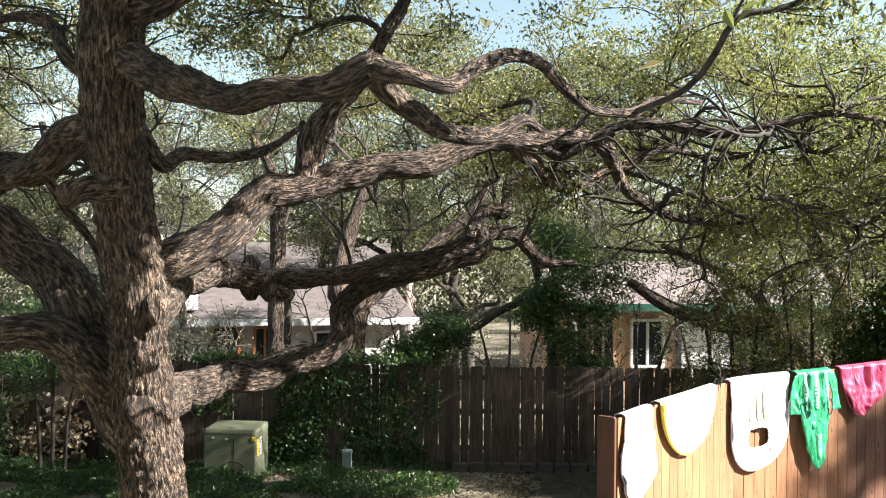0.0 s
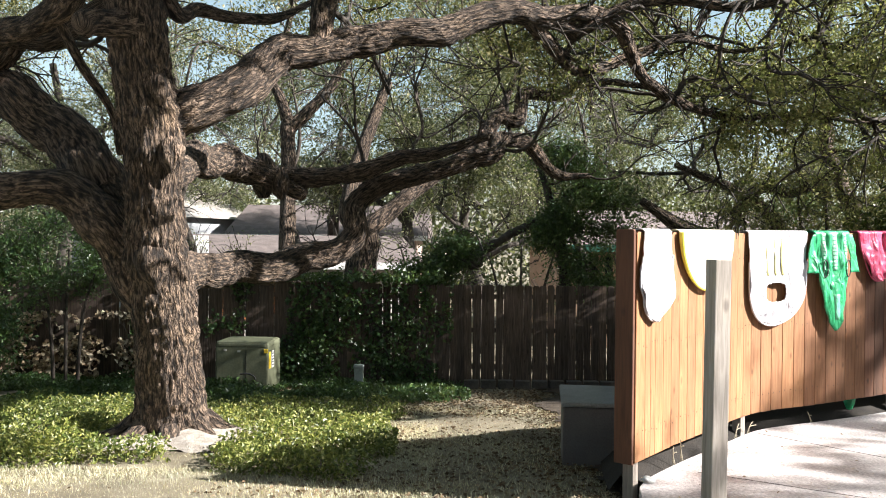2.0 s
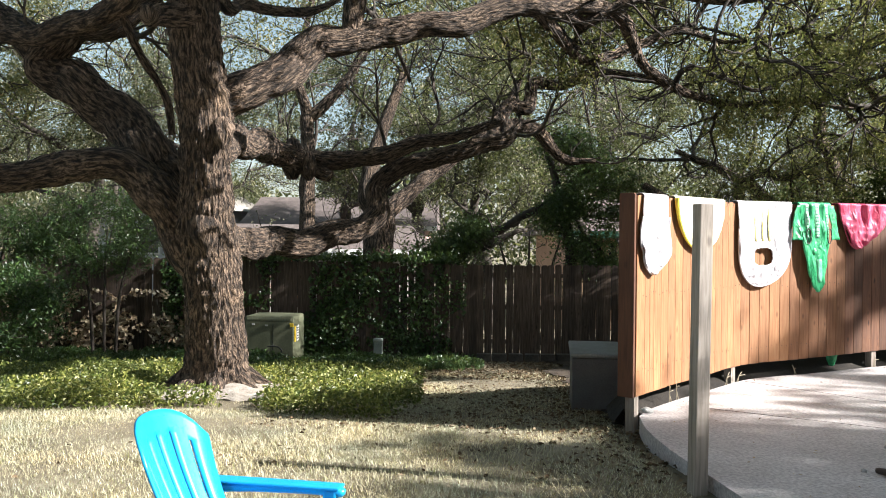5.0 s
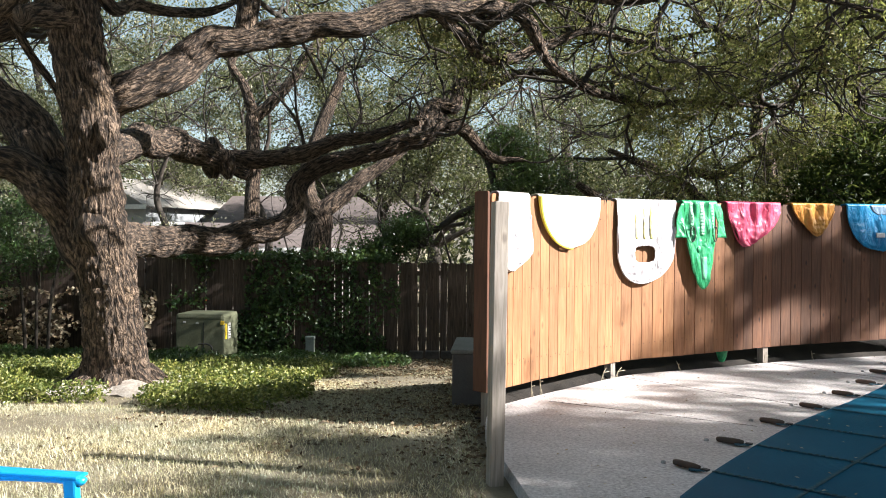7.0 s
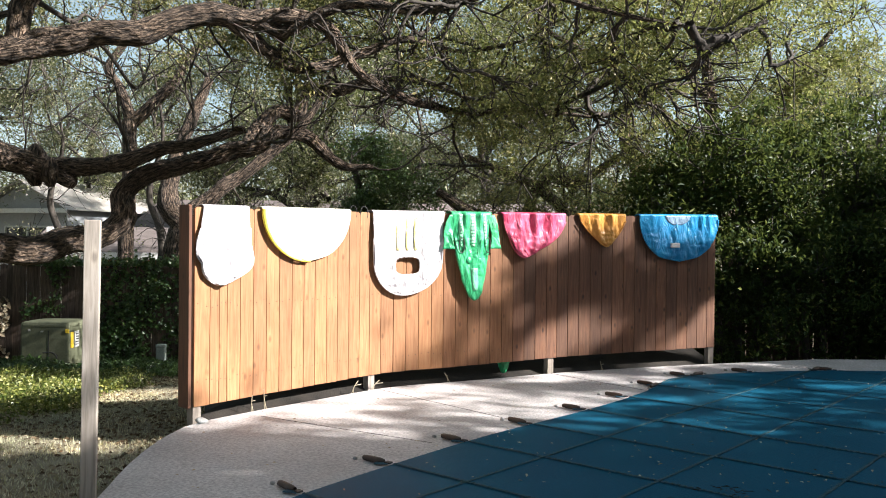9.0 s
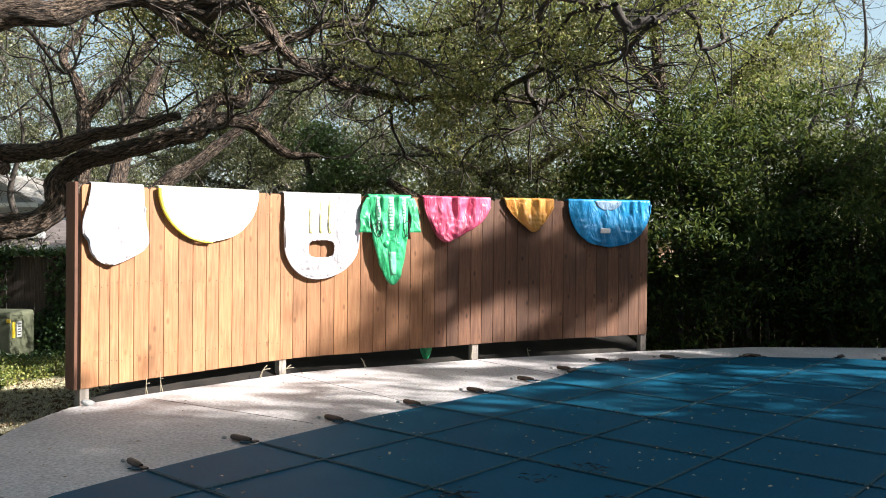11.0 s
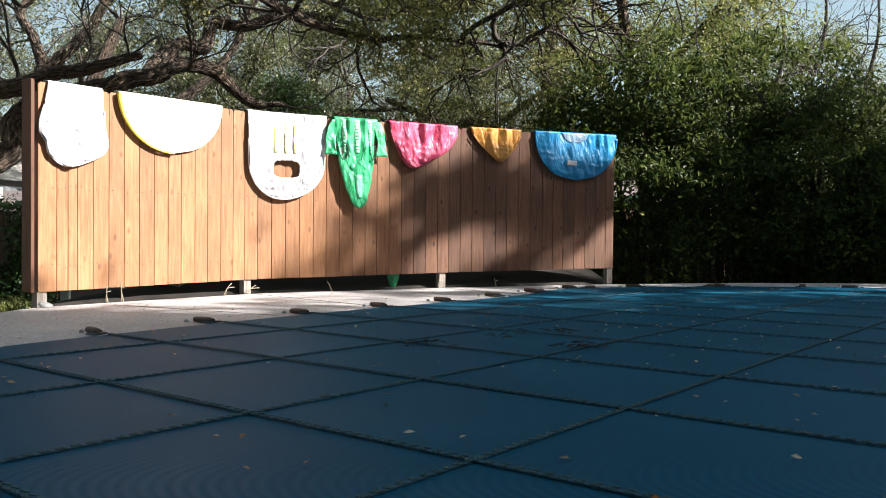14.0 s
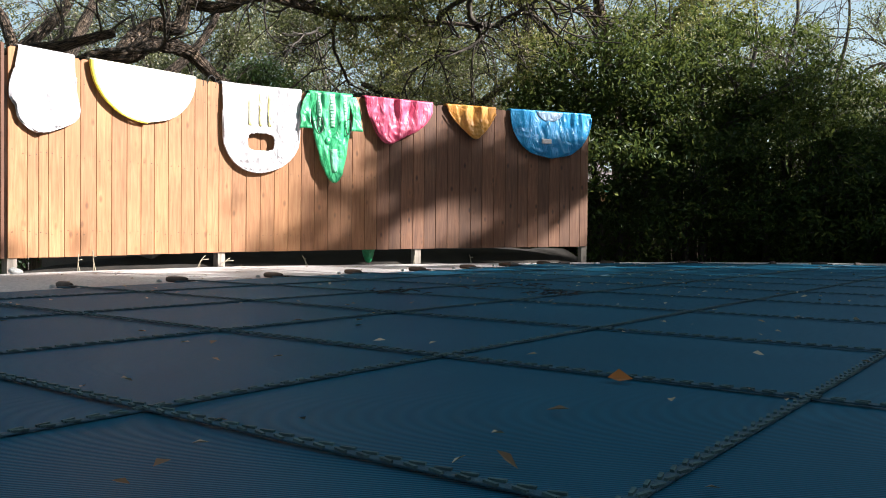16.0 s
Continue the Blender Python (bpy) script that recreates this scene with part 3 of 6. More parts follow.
def fence_at(u):
    """Place on the front of the privacy fence u metres along it, and its direction and outward normal."""
    x, y = np.interp(u, FENCE_S, FENCE_LINE[:, 0]), np.interp(u, FENCE_S, FENCE_LINE[:, 1])
    x2, y2 = np.interp(u + 0.15, FENCE_S, FENCE_LINE[:, 0]), np.interp(u + 0.15, FENCE_S, FENCE_LINE[:, 1])
    x1, y1 = np.interp(u - 0.15, FENCE_S, FENCE_LINE[:, 0]), np.interp(u - 0.15, FENCE_S, FENCE_LINE[:, 1])
    d = Vector((x2 - x1, y2 - y1, 0)).normalized()
    return Vector((x, y, 0)), d, Vector((d.y, -d.x, 0))


def fence_top(u):
    return 1.96 + 0.10 * u / FENCE_LEN


# pool deck: its outer edge follows the fence, then runs on past the hedge
deck_edge = []
for u in np.linspace(0.1, FENCE_LEN, 40):
    p, d, n = fence_at(u)
    deck_edge.append((p.x + n.x * 0.06, p.y + n.y * 0.06))
left_curve = [tuple(q) for q in curve_points([(1.75, -9, 0), (1.7, 0, 0), (1.58, 3.0, 0), (1.47, 4.2, 0), (1.36, 5.1, 0), (1.34, 5.8, 0), (1.4, 6.3, 0)], 0.25)[:, :2]]
DECK = left_curve + deck_edge + [(9.2, 10.95), (11.5, 11.0), (14.0, 10.3), (19.0, 8.0), (19.0, -9.0)]
deck = solid("pool_deck", prism(DECK, -0.16, -0.005), CONCRETE, "pale pinkish concrete pool deck in sun and shade", "pool deck", kind="structure")
joints = bmesh.new()
for (x1, y1), (x2, y2) in (((3.0, 8.2), (4.5, 6.5)), ((1.98, 6.75), (3.6, 5.77)), ((5.1, 9.45), (6.0, 8.3)), ((1.5, 3.4), (2.3, 3.3))):
    d = Vector((x2 - x1, y2 - y1, 0))
    box((d.length, 0.006, 0.003), ((x1 + x2) / 2, (y1 + y2) / 2, -0.004), 0, joints, Matrix.Rotation(math.atan2(d.y, d.x), 4, "Z"))
part("expansion_joint", joints, BLOCK, deck, "grey joint line")

# ---- pool cover ----
COVER_EDGE = [tuple(q) for q in curve_points([(2.41, 3.8, 0), (2.8, 4.37, 0), (3.34, 5.08, 0), (4.05, 5.95, 0), (5.0, 6.95, 0), (5.7, 7.75, 0), (6.15, 8.4, 0), (6.5, 9.0, 0),
                                               (7.3, 9.45, 0), (9.0, 9.78, 0), (10.8, 9.45, 0), (12.8, 8.0, 0), (13.8, 5.0, 0), (13.0, 0, 0), (9.0, -4, 0),
                                               (4.5, -4, 0), (2.2, -1.5, 0), (1.95, 1.4, 0), (2.41, 3.8, 0)], 0.3)[:-1, :2]]
cover = thing("pool_cover", "dark blue-green mesh safety cover stretched over the pool", "pool cover")
part("cover_sheet", prism(COVER_EDGE, 0.0, 0.012), COVER, cover)
GRID_AT = Vector((4.768, 1.42, 0))
GX, GY = Vector((math.cos(radians(47.4)), math.sin(radians(47.4)), 0)), Vector((math.cos(radians(139.4)), math.sin(radians(139.4)), 0))


def inside(x, y, outline):
    hit, n = False, len(outline)
    for i in range(n):
        (x1, y1), (x2, y2) = outline[i], outline[(i + 1) % n]
        if (y1 > y) != (y2 > y) and x < (x2 - x1) * (y - y1) / (y2 - y1) + x1:
            hit = not hit
    return hit


def span(start, way, outline):
    """Stretch of a line that lies inside an outline."""
    ts = [t for t in np.arange(-16, 16, 0.04) if inside(start.x + way.x * t, start.y + way.y * t, outline)]
    return (min(ts), max(ts)) if ts else None


STRAP_ENDS = []
for way, across, pitch in ((GX, GY, 0.945), (GY, GX, 0.906)):
    for k in range(-13, 14):
        start = GRID_AT + across * pitch * k
        s = span(start, way, COVER_EDGE)
        if not s:
            continue
        lo, hi = s
        bm = bmesh.new()
        mid = start + way * (lo + hi) / 2
        turn = Matrix.Rotation(math.atan2(way.y, way.x), 4, "Z")
        box((hi - lo, 0.021, 0.004), (mid.x, mid.y, 0.0145 + (0.001 if way is GX else 0.004)), 0.0015, bm, turn)
        strap = part("webbing_strap", bm, STRAP, cover)
        STRAP_ENDS.append((start + way * hi, way, strap))
        STRAP_ENDS.append((start + way * lo, -way, strap))
        if abs(k) < 7:
            st = bmesh.new()
            for t in np.arange(max(lo, -6), min(hi, 9), 0.045):
                for e in (-0.008, 0.008):
                    q = start + way * float(t) + across * e
                    box((0.026, 0.006, 0.004), (q.x, q.y, 0.0185 + (0.001 if way is GX else 0.004)), 0, st, turn @ Matrix.Rotation(0.25 if e > 0 else -0.25, 4, "Z"))
            part("stitching", st, STITCH, strap, "chain stitch along both edges")
sleeve = None
for end, way, strap in STRAP_ENDS:
    if not (1.3 < end.x < 12 and 3 < end.y < 11):
        continue
    m = Matrix.Translation(end + way * 0.02) @ Matrix.Rotation(math.atan2(way.y, way.x) + rng.uniform(-0.15, 0.15), 4, "Z")
    if sleeve is None:
        sleeve = thing("cover_spring", "brown rubber sleeved spring anchoring the cover to the deck", "cover spring", m, "springs round the pool cover")
        c = tube_mesh("spring_sleeve", [[(0.07, 0, 0.020, 0.015), (0.11, 0.004, 0.022, 0.021), (0.19, 0.0, 0.022, 0.022), (0.25, -0.004, 0.021, 0.020), (0.27, 0, 0.020, 0.014)]], SPRING, 0.02, 40, 0.25, 0)
        part("spring_sleeve", c, SPRING, sleeve)
        part("buckle", box((0.05, 0.045, 0.012), (0.03, 0, 0.018), 0.004), BLACK, sleeve, "dark worn buckle")
        part("strap_tail", box((0.1, 0.045, 0.008), (0.075, 0.03, 0.012), 0.002, None, Matrix.Rotation(0.5, 4, "Z")), STRAP, sleeve)
        part("anchor", tube_mesh("anchor", [[(0.345, 0, -0.008, 0.02), (0.345, 0, 0.012, 0.018)]], STEEL, 0.01, 40, 0, 0), STEEL, sleeve, "brass-coloured deck anchor")
    else:
        copy_thing(sleeve, m)

# ---- privacy fence ----
fence = thing("privacy_fence", "curved privacy fence of cedar boards, dark-stained and shade-toned towards one end, beside the pool", "fence")
board_meshes = {}


def board_bmesh(w, h, t, ear=0.012, bevel=0.003):
    bm = bmesh.new()
    e = ear
    pts = [(-w / 2, 0), (w / 2, 0), (w / 2, h - e), (w / 2 - e, h), (-w / 2 + e, h), (-w / 2, h - e)]
    a = [bm.verts.new((x, -t, z)) for x, z in pts]
    b = [bm.verts.new((x, 0, z)) for x, z in pts]
    f = bm.faces.new(a)
    bm.faces.new(list(reversed(b)))
    for i in range(6):
        bm.faces.new((a[(i + 1) % 6], a[i], b[i], b[(i + 1) % 6]))
    if bevel:
        bmesh.ops.bevel(bm, geom=list(f.edges), offset=bevel, segments=1, affect="EDGES")
    return bm


def board_mesh(key, w, h, t, material, ear=0.012):
    if key not in board_meshes:
        me = bpy.data.meshes.new("board")
        bm = board_bmesh(w, h, t, ear)
        bm.to_mesh(me)
        bm.free()
        me.materials.append(material)
        board_meshes[key] = me
    return board_meshes[key]


BOARD_WIDTHS = (0.172, 0.105, 0.09, 0.154) + (0.158,) * 3 + (0.16, 0.154, 0.15, 0.164, 0.156, 0.168, 0.158, 0.152, 0.166, 0.173) + (0.166,) * 3 + (0.156, 0.164) + (0.166,) * 2 + (0.158, 0.17, 0.17, 0.176, 0.17, 0.178, 0.166, 0.17, 0.168, 0.176, 0.17, 0.166, 0.18, 0.178, 0.188, 0.165, 0.162, 0.176, 0.176, 0.166, 0.17, 0.135)
u = 0.0
for w in BOARD_WIDTHS:
    p, d, n = fence_at(u + w / 2)
    # darker board tones begin where the fence falls into shade
    cedar_tone = CEDAR if u < 3.1 else CEDAR_MID_SHADE if u < 4.2 else CEDAR_DEEP_SHADE
    ob = new("board", board_mesh((cedar_tone.name, w), w - 0.004, 1.84, 0.019, cedar_tone, 0.02))
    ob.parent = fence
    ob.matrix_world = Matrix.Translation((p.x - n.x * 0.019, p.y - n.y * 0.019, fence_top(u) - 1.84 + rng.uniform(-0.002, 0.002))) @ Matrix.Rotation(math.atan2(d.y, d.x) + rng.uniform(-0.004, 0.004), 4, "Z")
    u += w
# two nail heads to a rail on every board
nails, u = bmesh.new(), 0.0
nail_rng = random.Random(17)
for w in BOARD_WIDTHS:
    for z in (0.35, 1.05, 1.75):
        for off in (0.22, 0.78):
            p, d, n = fence_at(u + w * off)
            box((0.008, 0.005, 0.008), (p.x, p.y, z + nail_rng.uniform(-0.022, 0.022)), 0, nails, Matrix.Rotation(math.atan2(d.y, d.x), 4, "Z"))
    u += w
tagged(part("nail_heads", nails, SPRING, fence), "small rusty nail heads", kind="stuff")
p0, d0, n0 = fence_at(0.0)
end = new("end_board", board_mesh("end", 0.155, 1.86, 0.03, CEDAR_DARK))
end.parent, end["label"] = fence, "darker red-brown end board"
end.matrix_world = Matrix.Translation((p0.x - d0.x * 0.032 - n0.x * 0.075, p0.y - d0.y * 0.032 - n0.y * 0.075, 0.12)) @ Matrix.Rotation(math.atan2(d0.y, d0.x) - math.pi / 2, 4, "Z")
for i, u in enumerate((0.04, 2.31, 4.86, 7.44)):
    p, d, n = fence_at(u)
    bm = box((0.09, 0.09, 2.1), (p.x - n.x * 0.068 + (0.01 if i == 0 else 0), p.y - n.y * 0.068, 0.83), 0.004, None, Matrix.Rotation(math.atan2(d.y, d.x), 4, "Z"))
    part("post", bm, GREY_WOOD, fence, "weathered grey post")
for z in (0.35, 1.05, 1.75):
    for a, b in ((0.1, 1.2), (1.2, 2.3), (2.3, 2.9), (2.9, 3.6), (3.6, 4.85), (4.85, 6.1), (6.1, 7.4)):
        (pa, da, na), (pb, db, nb) = fence_at(a), fence_at(b)
        v = pb - pa
        mid = (pa + pb) / 2 - (na + nb) * 0.5 * 0.066
        part("rail", box((v.length, 0.036, 0.085), (mid.x, mid.y, z), 0.003, None, Matrix.Rotation(math.atan2(v.y, v.x), 4, "Z")), CEDAR_DARK, fence)

# near-black bank behind the fence, standing in for shade under the boards
strip = []
for u in np.linspace(0.15, FENCE_LEN + 0.0, 60):
    p, d, n = fence_at(u)
    for back_off, z in ((0.03, -0.06), (0.28, 0.08), (0.6, 0.17), (1.0, 0.18), (1.7, None)):
        grow = min(1.0, 0.12 + u / 2.6)
        q = p - n * back_off * grow
        z = ground_z(q.x, q.y) + 0.06 if z is None else -0.06 + (z + 0.06) * grow + 0.03 * noise.noise(Vector((q.x * 3, q.y * 3, 1)))
        strip.append((q.x, q.y, z))
V = strip
tagged(new("planting_strip", raw_mesh("planting_strip", V, [(5 * k + j, 5 * k + 5 + j, 5 * k + 6 + j, 5 * k + 1 + j) for k in range(59) for j in range(4)], SHADE_SOIL, True)), "raised near-black soil bank behind the pool fence, standing in for shade under the boards", "soil", kind="structure")

def mulch():
    xs, ys = np.linspace(-1.2, 7.0, 110), np.linspace(6.7, 15.65, 116)
    w = len(xs)
    V = [(x, y, ground_z(x, y) + 0.035 + 0.02 * noise.noise(Vector((x * 1.5, y * 1.5, 7)))) for y in ys for x in xs]
    Fc = []
    for j in range(len(ys) - 1):
        for i in range(w - 1):
            x, y = xs[i], ys[j]
            left = 1.5
            if x > left + 0.45 * noise.noise(Vector((x * 0.9, y * 0.9, 2))) + 0.3 * noise.noise(Vector((x * 4, y * 4, 2))) and not inside(x - 0.1, y + 0.1, DECK):
                Fc.append((j * w + i, j * w + i + 1, (j + 1) * w + i + 1, (j + 1) * w + i))
    tagged(new("leaf_mulch", raw_mesh("leaf_mulch", V, Fc, MULCH, True)), "dark brown leaf mulch on the ground behind the pool fence", "mulch", kind="structure")


mulch()

# ---- free-standing post ----
solid("wooden_post", box((0.096, 0.096, 1.95), (0, 0, 0.975), 0.006), PALE_POST, "weathered square wooden post at the deck edge", "post", m=pose(1.345, 4.40, -0.17, 0, 0.6, 16))


# ---- deflated floats on the fence ----
def drape(profile, front=0.03, wrinkle=0.012, pleats=(), hole=None, back=0.25, cols=34, rows=46, seed=0.0, over=True, puff=0.0, crumple=0.0):
    """A limp sheet hung over the fence: profile rows (drop below the top, left u, right u)."""
    prof = np.array(profile, float)
    drops = np.linspace(prof[0, 0], prof[-1, 0], rows)
    L, Rr = np.interp(drops, prof[:, 0], prof[:, 1]), np.interp(drops, prof[:, 0], prof[:, 2])
    bm = bmesh.new()
    grid = []
    strip = []
    if over:
        for k in np.linspace(0, 1, 6)[:-1]:
            strip.append(("back", back * (1 - k)))
        for k in np.linspace(0, 1, 5)[:-1]:
            strip.append(("top", k))
    for kind, k in strip + [("front", i) for i in range(rows)]:
        row = []
        for j in range(cols):
            f = j / (cols - 1)
            if kind == "front":
                drop, uu = drops[k], L[k] + (Rr[k] - L[k]) * f
            else:
                drop, uu = 0.0, L[0] + (Rr[0] - L[0]) * f
            p, d, n = fence_at(uu)
            top = fence_top(uu)
            w = noise.noise(Vector((uu * 8 + drop * 2.5 + seed, drop * 1.8, seed))) + 0.45 * noise.noise(Vector((uu * 19 - drop * 6, drop * 2.6 + seed, 2)))
            w = wrinkle * w * min(1.0, 0.25 + drop * 4)
            for pu, depth, width in pleats:
                w += depth * math.exp(-((uu - pu) / width) ** 2) * max(0.0, 1 - 0.8 * drop / prof[-1, 0])
            low = max(0.0, drop / prof[-1, 0] - 0.35) / 0.65
            side_low = max(low, max(0.0, 1 - f * 4) * min(1.0, drop * 3))
            if crumple:
                w += crumple * side_low * min(1.0, min(f, 1 - f) * 8) * (1 - 3 * abs(noise.noise(Vector((uu * 7 + 3 * noise.noise(Vector((uu * 3, drop * 3, seed))), drop * 11, seed + 4)))))
            edge = min(f, 1 - f) * 2
            w += puff * math.sqrt(max(0.0, min(1.0, edge * 2)))
            if kind == "back":
                q = p - n * (0.07 + 0.01) + Vector((0, 0, top - k))
            elif kind == "top":
                q = p + n * (-0.07 + (0.07 + front) * k) + Vector((0, 0, top + 0.012 + 0.012 * math.sin(math.pi * k)))
            else:
                bow = front * (1.0 - 0.25 * math.cos(min(1.0, drop * 2) * math.pi))
                q = p + n * (bow + w) + Vector((0, 0, top - drop + 0.006))
            row.append(bm.verts.new(q))
        grid.append(row)
    off = len(strip)
    for i in range(len(grid) - 1):
        for j in range(cols - 1):
            if hole and i >= off:
                drop = drops[i - off]
                uu = L[i - off] + (Rr[i - off] - L[i - off]) * (j + 0.5) / (cols - 1)
                if ((uu - hole[0]) / hole[2]) ** 4 + ((drop - hole[1]) / hole[3]) ** 4 < 1:
                    continue
            bm.faces.new((grid[i][j], grid[i + 1][j], grid[i + 1][j + 1], grid[i][j + 1]))
    loose = [v for v in bm.verts if not v.link_faces]
    bmesh.ops.delete(bm, geom=loose, context="VERTS")
    for f in bm.faces:
        f.smooth = True
    return bm


def thick(ob, t=0.008):
    mod = ob.modifiers.new("thickness", "SOLIDIFY")
    mod.thickness, mod.offset = t, 0.0
    return ob


def round_drop(u0, u1, depth, n=14, power=2.0):
    """Profile of a half disc that hangs from u0 to u1."""
    out = []
    for d in np.linspace(0, 1, n):
        h = (1 - d ** power) ** (1 / power)
        c, r = (u0 + u1) / 2, (u1 - u0) / 2
        out.append((d * depth, c - r * max(h, 0.03), c + r * max(h, 0.03)))
    return out


def seam(profile, front, radius, material, parent, label):
    """A welded edge that runs down one side of a float, round its foot and up the other."""
    prof = np.array(profile, float)
    line = []
    for side, rows in ((1, prof[1:]), (2, prof[::-1][:-1])):
        for row in rows:
            p, d, n = fence_at(row[side])
            q = p + n * (front * 1.12) + Vector((0, 0, fence_top(row[side]) - row[0] + 0.006))
            line.append((q.x, q.y, q.z, radius))
    ob = part("welded_edge", tube_mesh("welded_edge", [line], material, 0.05, 24, 0.15, 0), material, parent, label)
    ob.matrix_parent_inverse = parent.matrix_world.inverted()


FLOATS = "deflated floats drying on the fence"
f1 = thing("pool_float", "limp white vinyl float draped over the cedar fence", "pool float", Matrix.Translation((1.6, 6.7, 0)), FLOATS)


def float_part(name, bm, material, parent, label="", t=0.008):
    ob = part(name, bm, material, parent, label)
    ob.matrix_parent_inverse = parent.matrix_world.inverted()
    return thick(ob, t)


float_part("sheet", drape([(0, 0.08, 0.60), (0.2, 0.04, 0.61), (0.33, -0.01, 0.61), (0.45, 0.0, 0.64), (0.52, 0.05, 0.645), (0.58, 0.06, 0.62), (0.63, 0.08, 0.55), (0.68, 0.13, 0.44), (0.72, 0.2, 0.33), (0.735, 0.24, 0.29)],
                          0.03, 0.03, seed=3.0, puff=0.012, crumple=0.02, cols=56, rows=64), WHITE_VINYL, f1)
f2 = thing("pool_float", "half-round white vinyl float with a yellow rim hung on the fence", "pool float", Matrix.Translation((2.2, 7.4, 0)), FLOATS)
float_part("sheet", drape(round_drop(0.76, 1.94, 0.53), 0.03, 0.012, seed=9.0), LEMON_VINYL, f2)
rim = []
for a in np.linspace(math.pi, math.pi * 1.5, 26):
    uu, drop = 1.35 + 0.59 * math.cos(a), -0.53 * math.sin(a)
    p, d, n = fence_at(uu)
    q = p + n * 0.045 + Vector((0, 0, fence_top(uu) - drop))
    rim.append((q.x, q.y, q.z, 0.022 - 0.008 * (a - math.pi)))
ob = part("rim", tube_mesh("rim", [rim], YELLOW_VINYL, 0.05, 40, 0.1, 0), YELLOW_VINYL, f2, "bright yellow rim")
ob.matrix_parent_inverse = f2.matrix_world.inverted()
seam([(0, 0.08, 0.60), (0.2, 0.04, 0.61), (0.33, -0.01, 0.61), (0.45, 0.0, 0.64), (0.52, 0.05, 0.645), (0.58, 0.06, 0.62), (0.63, 0.08, 0.55), (0.68, 0.13, 0.44), (0.72, 0.2, 0.33)], 0.032, 0.008, WHITE_VINYL, f1, "white welded edge")
f3 = thing("pool_float", "white vinyl float with yellow stripes and an oval opening", "pool float", Matrix.Translation((3.4, 8.6, 0)), FLOATS)
float_part("sheet", drape([(0, 2.27, 3.24), (0.3, 2.27, 3.22), (0.6, 2.28, 3.20), (0.7, 2.31, 3.17), (0.8, 2.37, 3.10), (0.88, 2.46, 3.0), (0.93, 2.56, 2.88), (0.955, 2.66, 2.76)],
                          0.035, 0.02, hole=(2.745, 0.615, 0.16, 0.095), cols=120, rows=120, seed=21.0, puff=0.012, crumple=0.014), WHITE_VINYL, f3)
seam([(0, 2.27, 3.24), (0.3, 2.27, 3.22), (0.6, 2.28, 3.20), (0.7, 2.31, 3.17), (0.8, 2.37, 3.10), (0.88, 2.46, 3.0), (0.93, 2.56, 2.88), (0.955, 2.66, 2.76)], 0.04, 0.01, WHITE_VINYL, f3, "white welded edge")
LEMON_STRIPE = vinyl_material("faded_yellow_vinyl", (0.8, 0.7, 0.22), (0.8, 0.75, 0.36))
for uu in (2.62, 2.75, 2.86):
    b = drape([(0.04, uu - 0.022, uu + 0.022), (0.44, uu - 0.03, uu + 0.01)], 0.053, 0.012, cols=4, rows=14, seed=21.0, over=False)
    float_part("stripe", b, LEMON_STRIPE, f3, "faded yellow stripe", 0.004)
f4 = thing("pool_float", "deflated green crocodile-shaped vinyl float hanging nose down", "pool float", Matrix.Translation((3.9, 8.85, 0)), FLOATS)
float_part("body", drape([(0, 3.32, 3.88), (0.15, 3.34, 3.84), (0.3, 3.36, 3.83), (0.5, 3.37, 3.82), (0.65, 3.41, 3.80), (0.8, 3.45, 3.77), (0.95, 3.52, 3.73), (1.02, 3.57, 3.69), (1.05, 3.61, 3.65)],
                         0.06, 0.035, pleats=((3.5, 0.03, 0.03), (3.7, 0.03, 0.03)), seed=33.0, puff=0.02), GREEN_VINYL, f4)
float_part("foot", drape([(0.02, 3.30, 3.40), (0.12, 3.24, 3.37), (0.25, 3.21, 3.34), (0.36, 3.22, 3.33), (0.43, 3.2, 3.35)], 0.07, 0.03, cols=10, rows=16, seed=5.0, over=False), GREEN_VINYL, f4)
float_part("foot", drape([(0.02, 3.80, 3.92), (0.12, 3.83, 3.96), (0.25, 3.87, 3.98), (0.36, 3.86, 3.98), (0.43, 3.84, 4.0)], 0.07, 0.03, cols=10, rows=16, seed=6.0, over=False), GREEN_VINYL, f4)
CROC_PLEATS = ((3.5, 0.03, 0.03), (3.7, 0.03, 0.03))
for left, right in ((3.41, 3.475), (3.55, 3.65), (3.735, 3.80)):
    b = drape([(0.01, left, right), (0.2, left + 0.005, right), (0.4, left + 0.02, right - 0.02)], 0.07, 0.035, pleats=CROC_PLEATS, cols=8, rows=22, seed=33.0, over=False, puff=0.02)
    float_part("belly_panel", b, PALE_MINT, f4, "pale mint belly panel", 0.004)
    for k in range(9):
        b = drape([(0.04 + 0.04 * k, left + 0.012, right - 0.012), (0.047 + 0.04 * k, left + 0.012, right - 0.012)], 0.075, 0.035, pleats=CROC_PLEATS, cols=5, rows=3, seed=33.0, over=False, puff=0.02)
        float_part("belly_line", b, GREEN_VINYL, f4, t=0.003)
b = drape([(0.66, 3.55, 3.66), (0.8, 3.56, 3.66), (0.93, 3.59, 3.66)], 0.072, 0.035, pleats=((3.5, 0.03, 0.03), (3.7, 0.03, 0.03)), cols=8, rows=12, seed=33.0, over=False, puff=0.02)
float_part("snout_patch", b, MINT_VINYL, f4, "pale mint snout", 0.004)
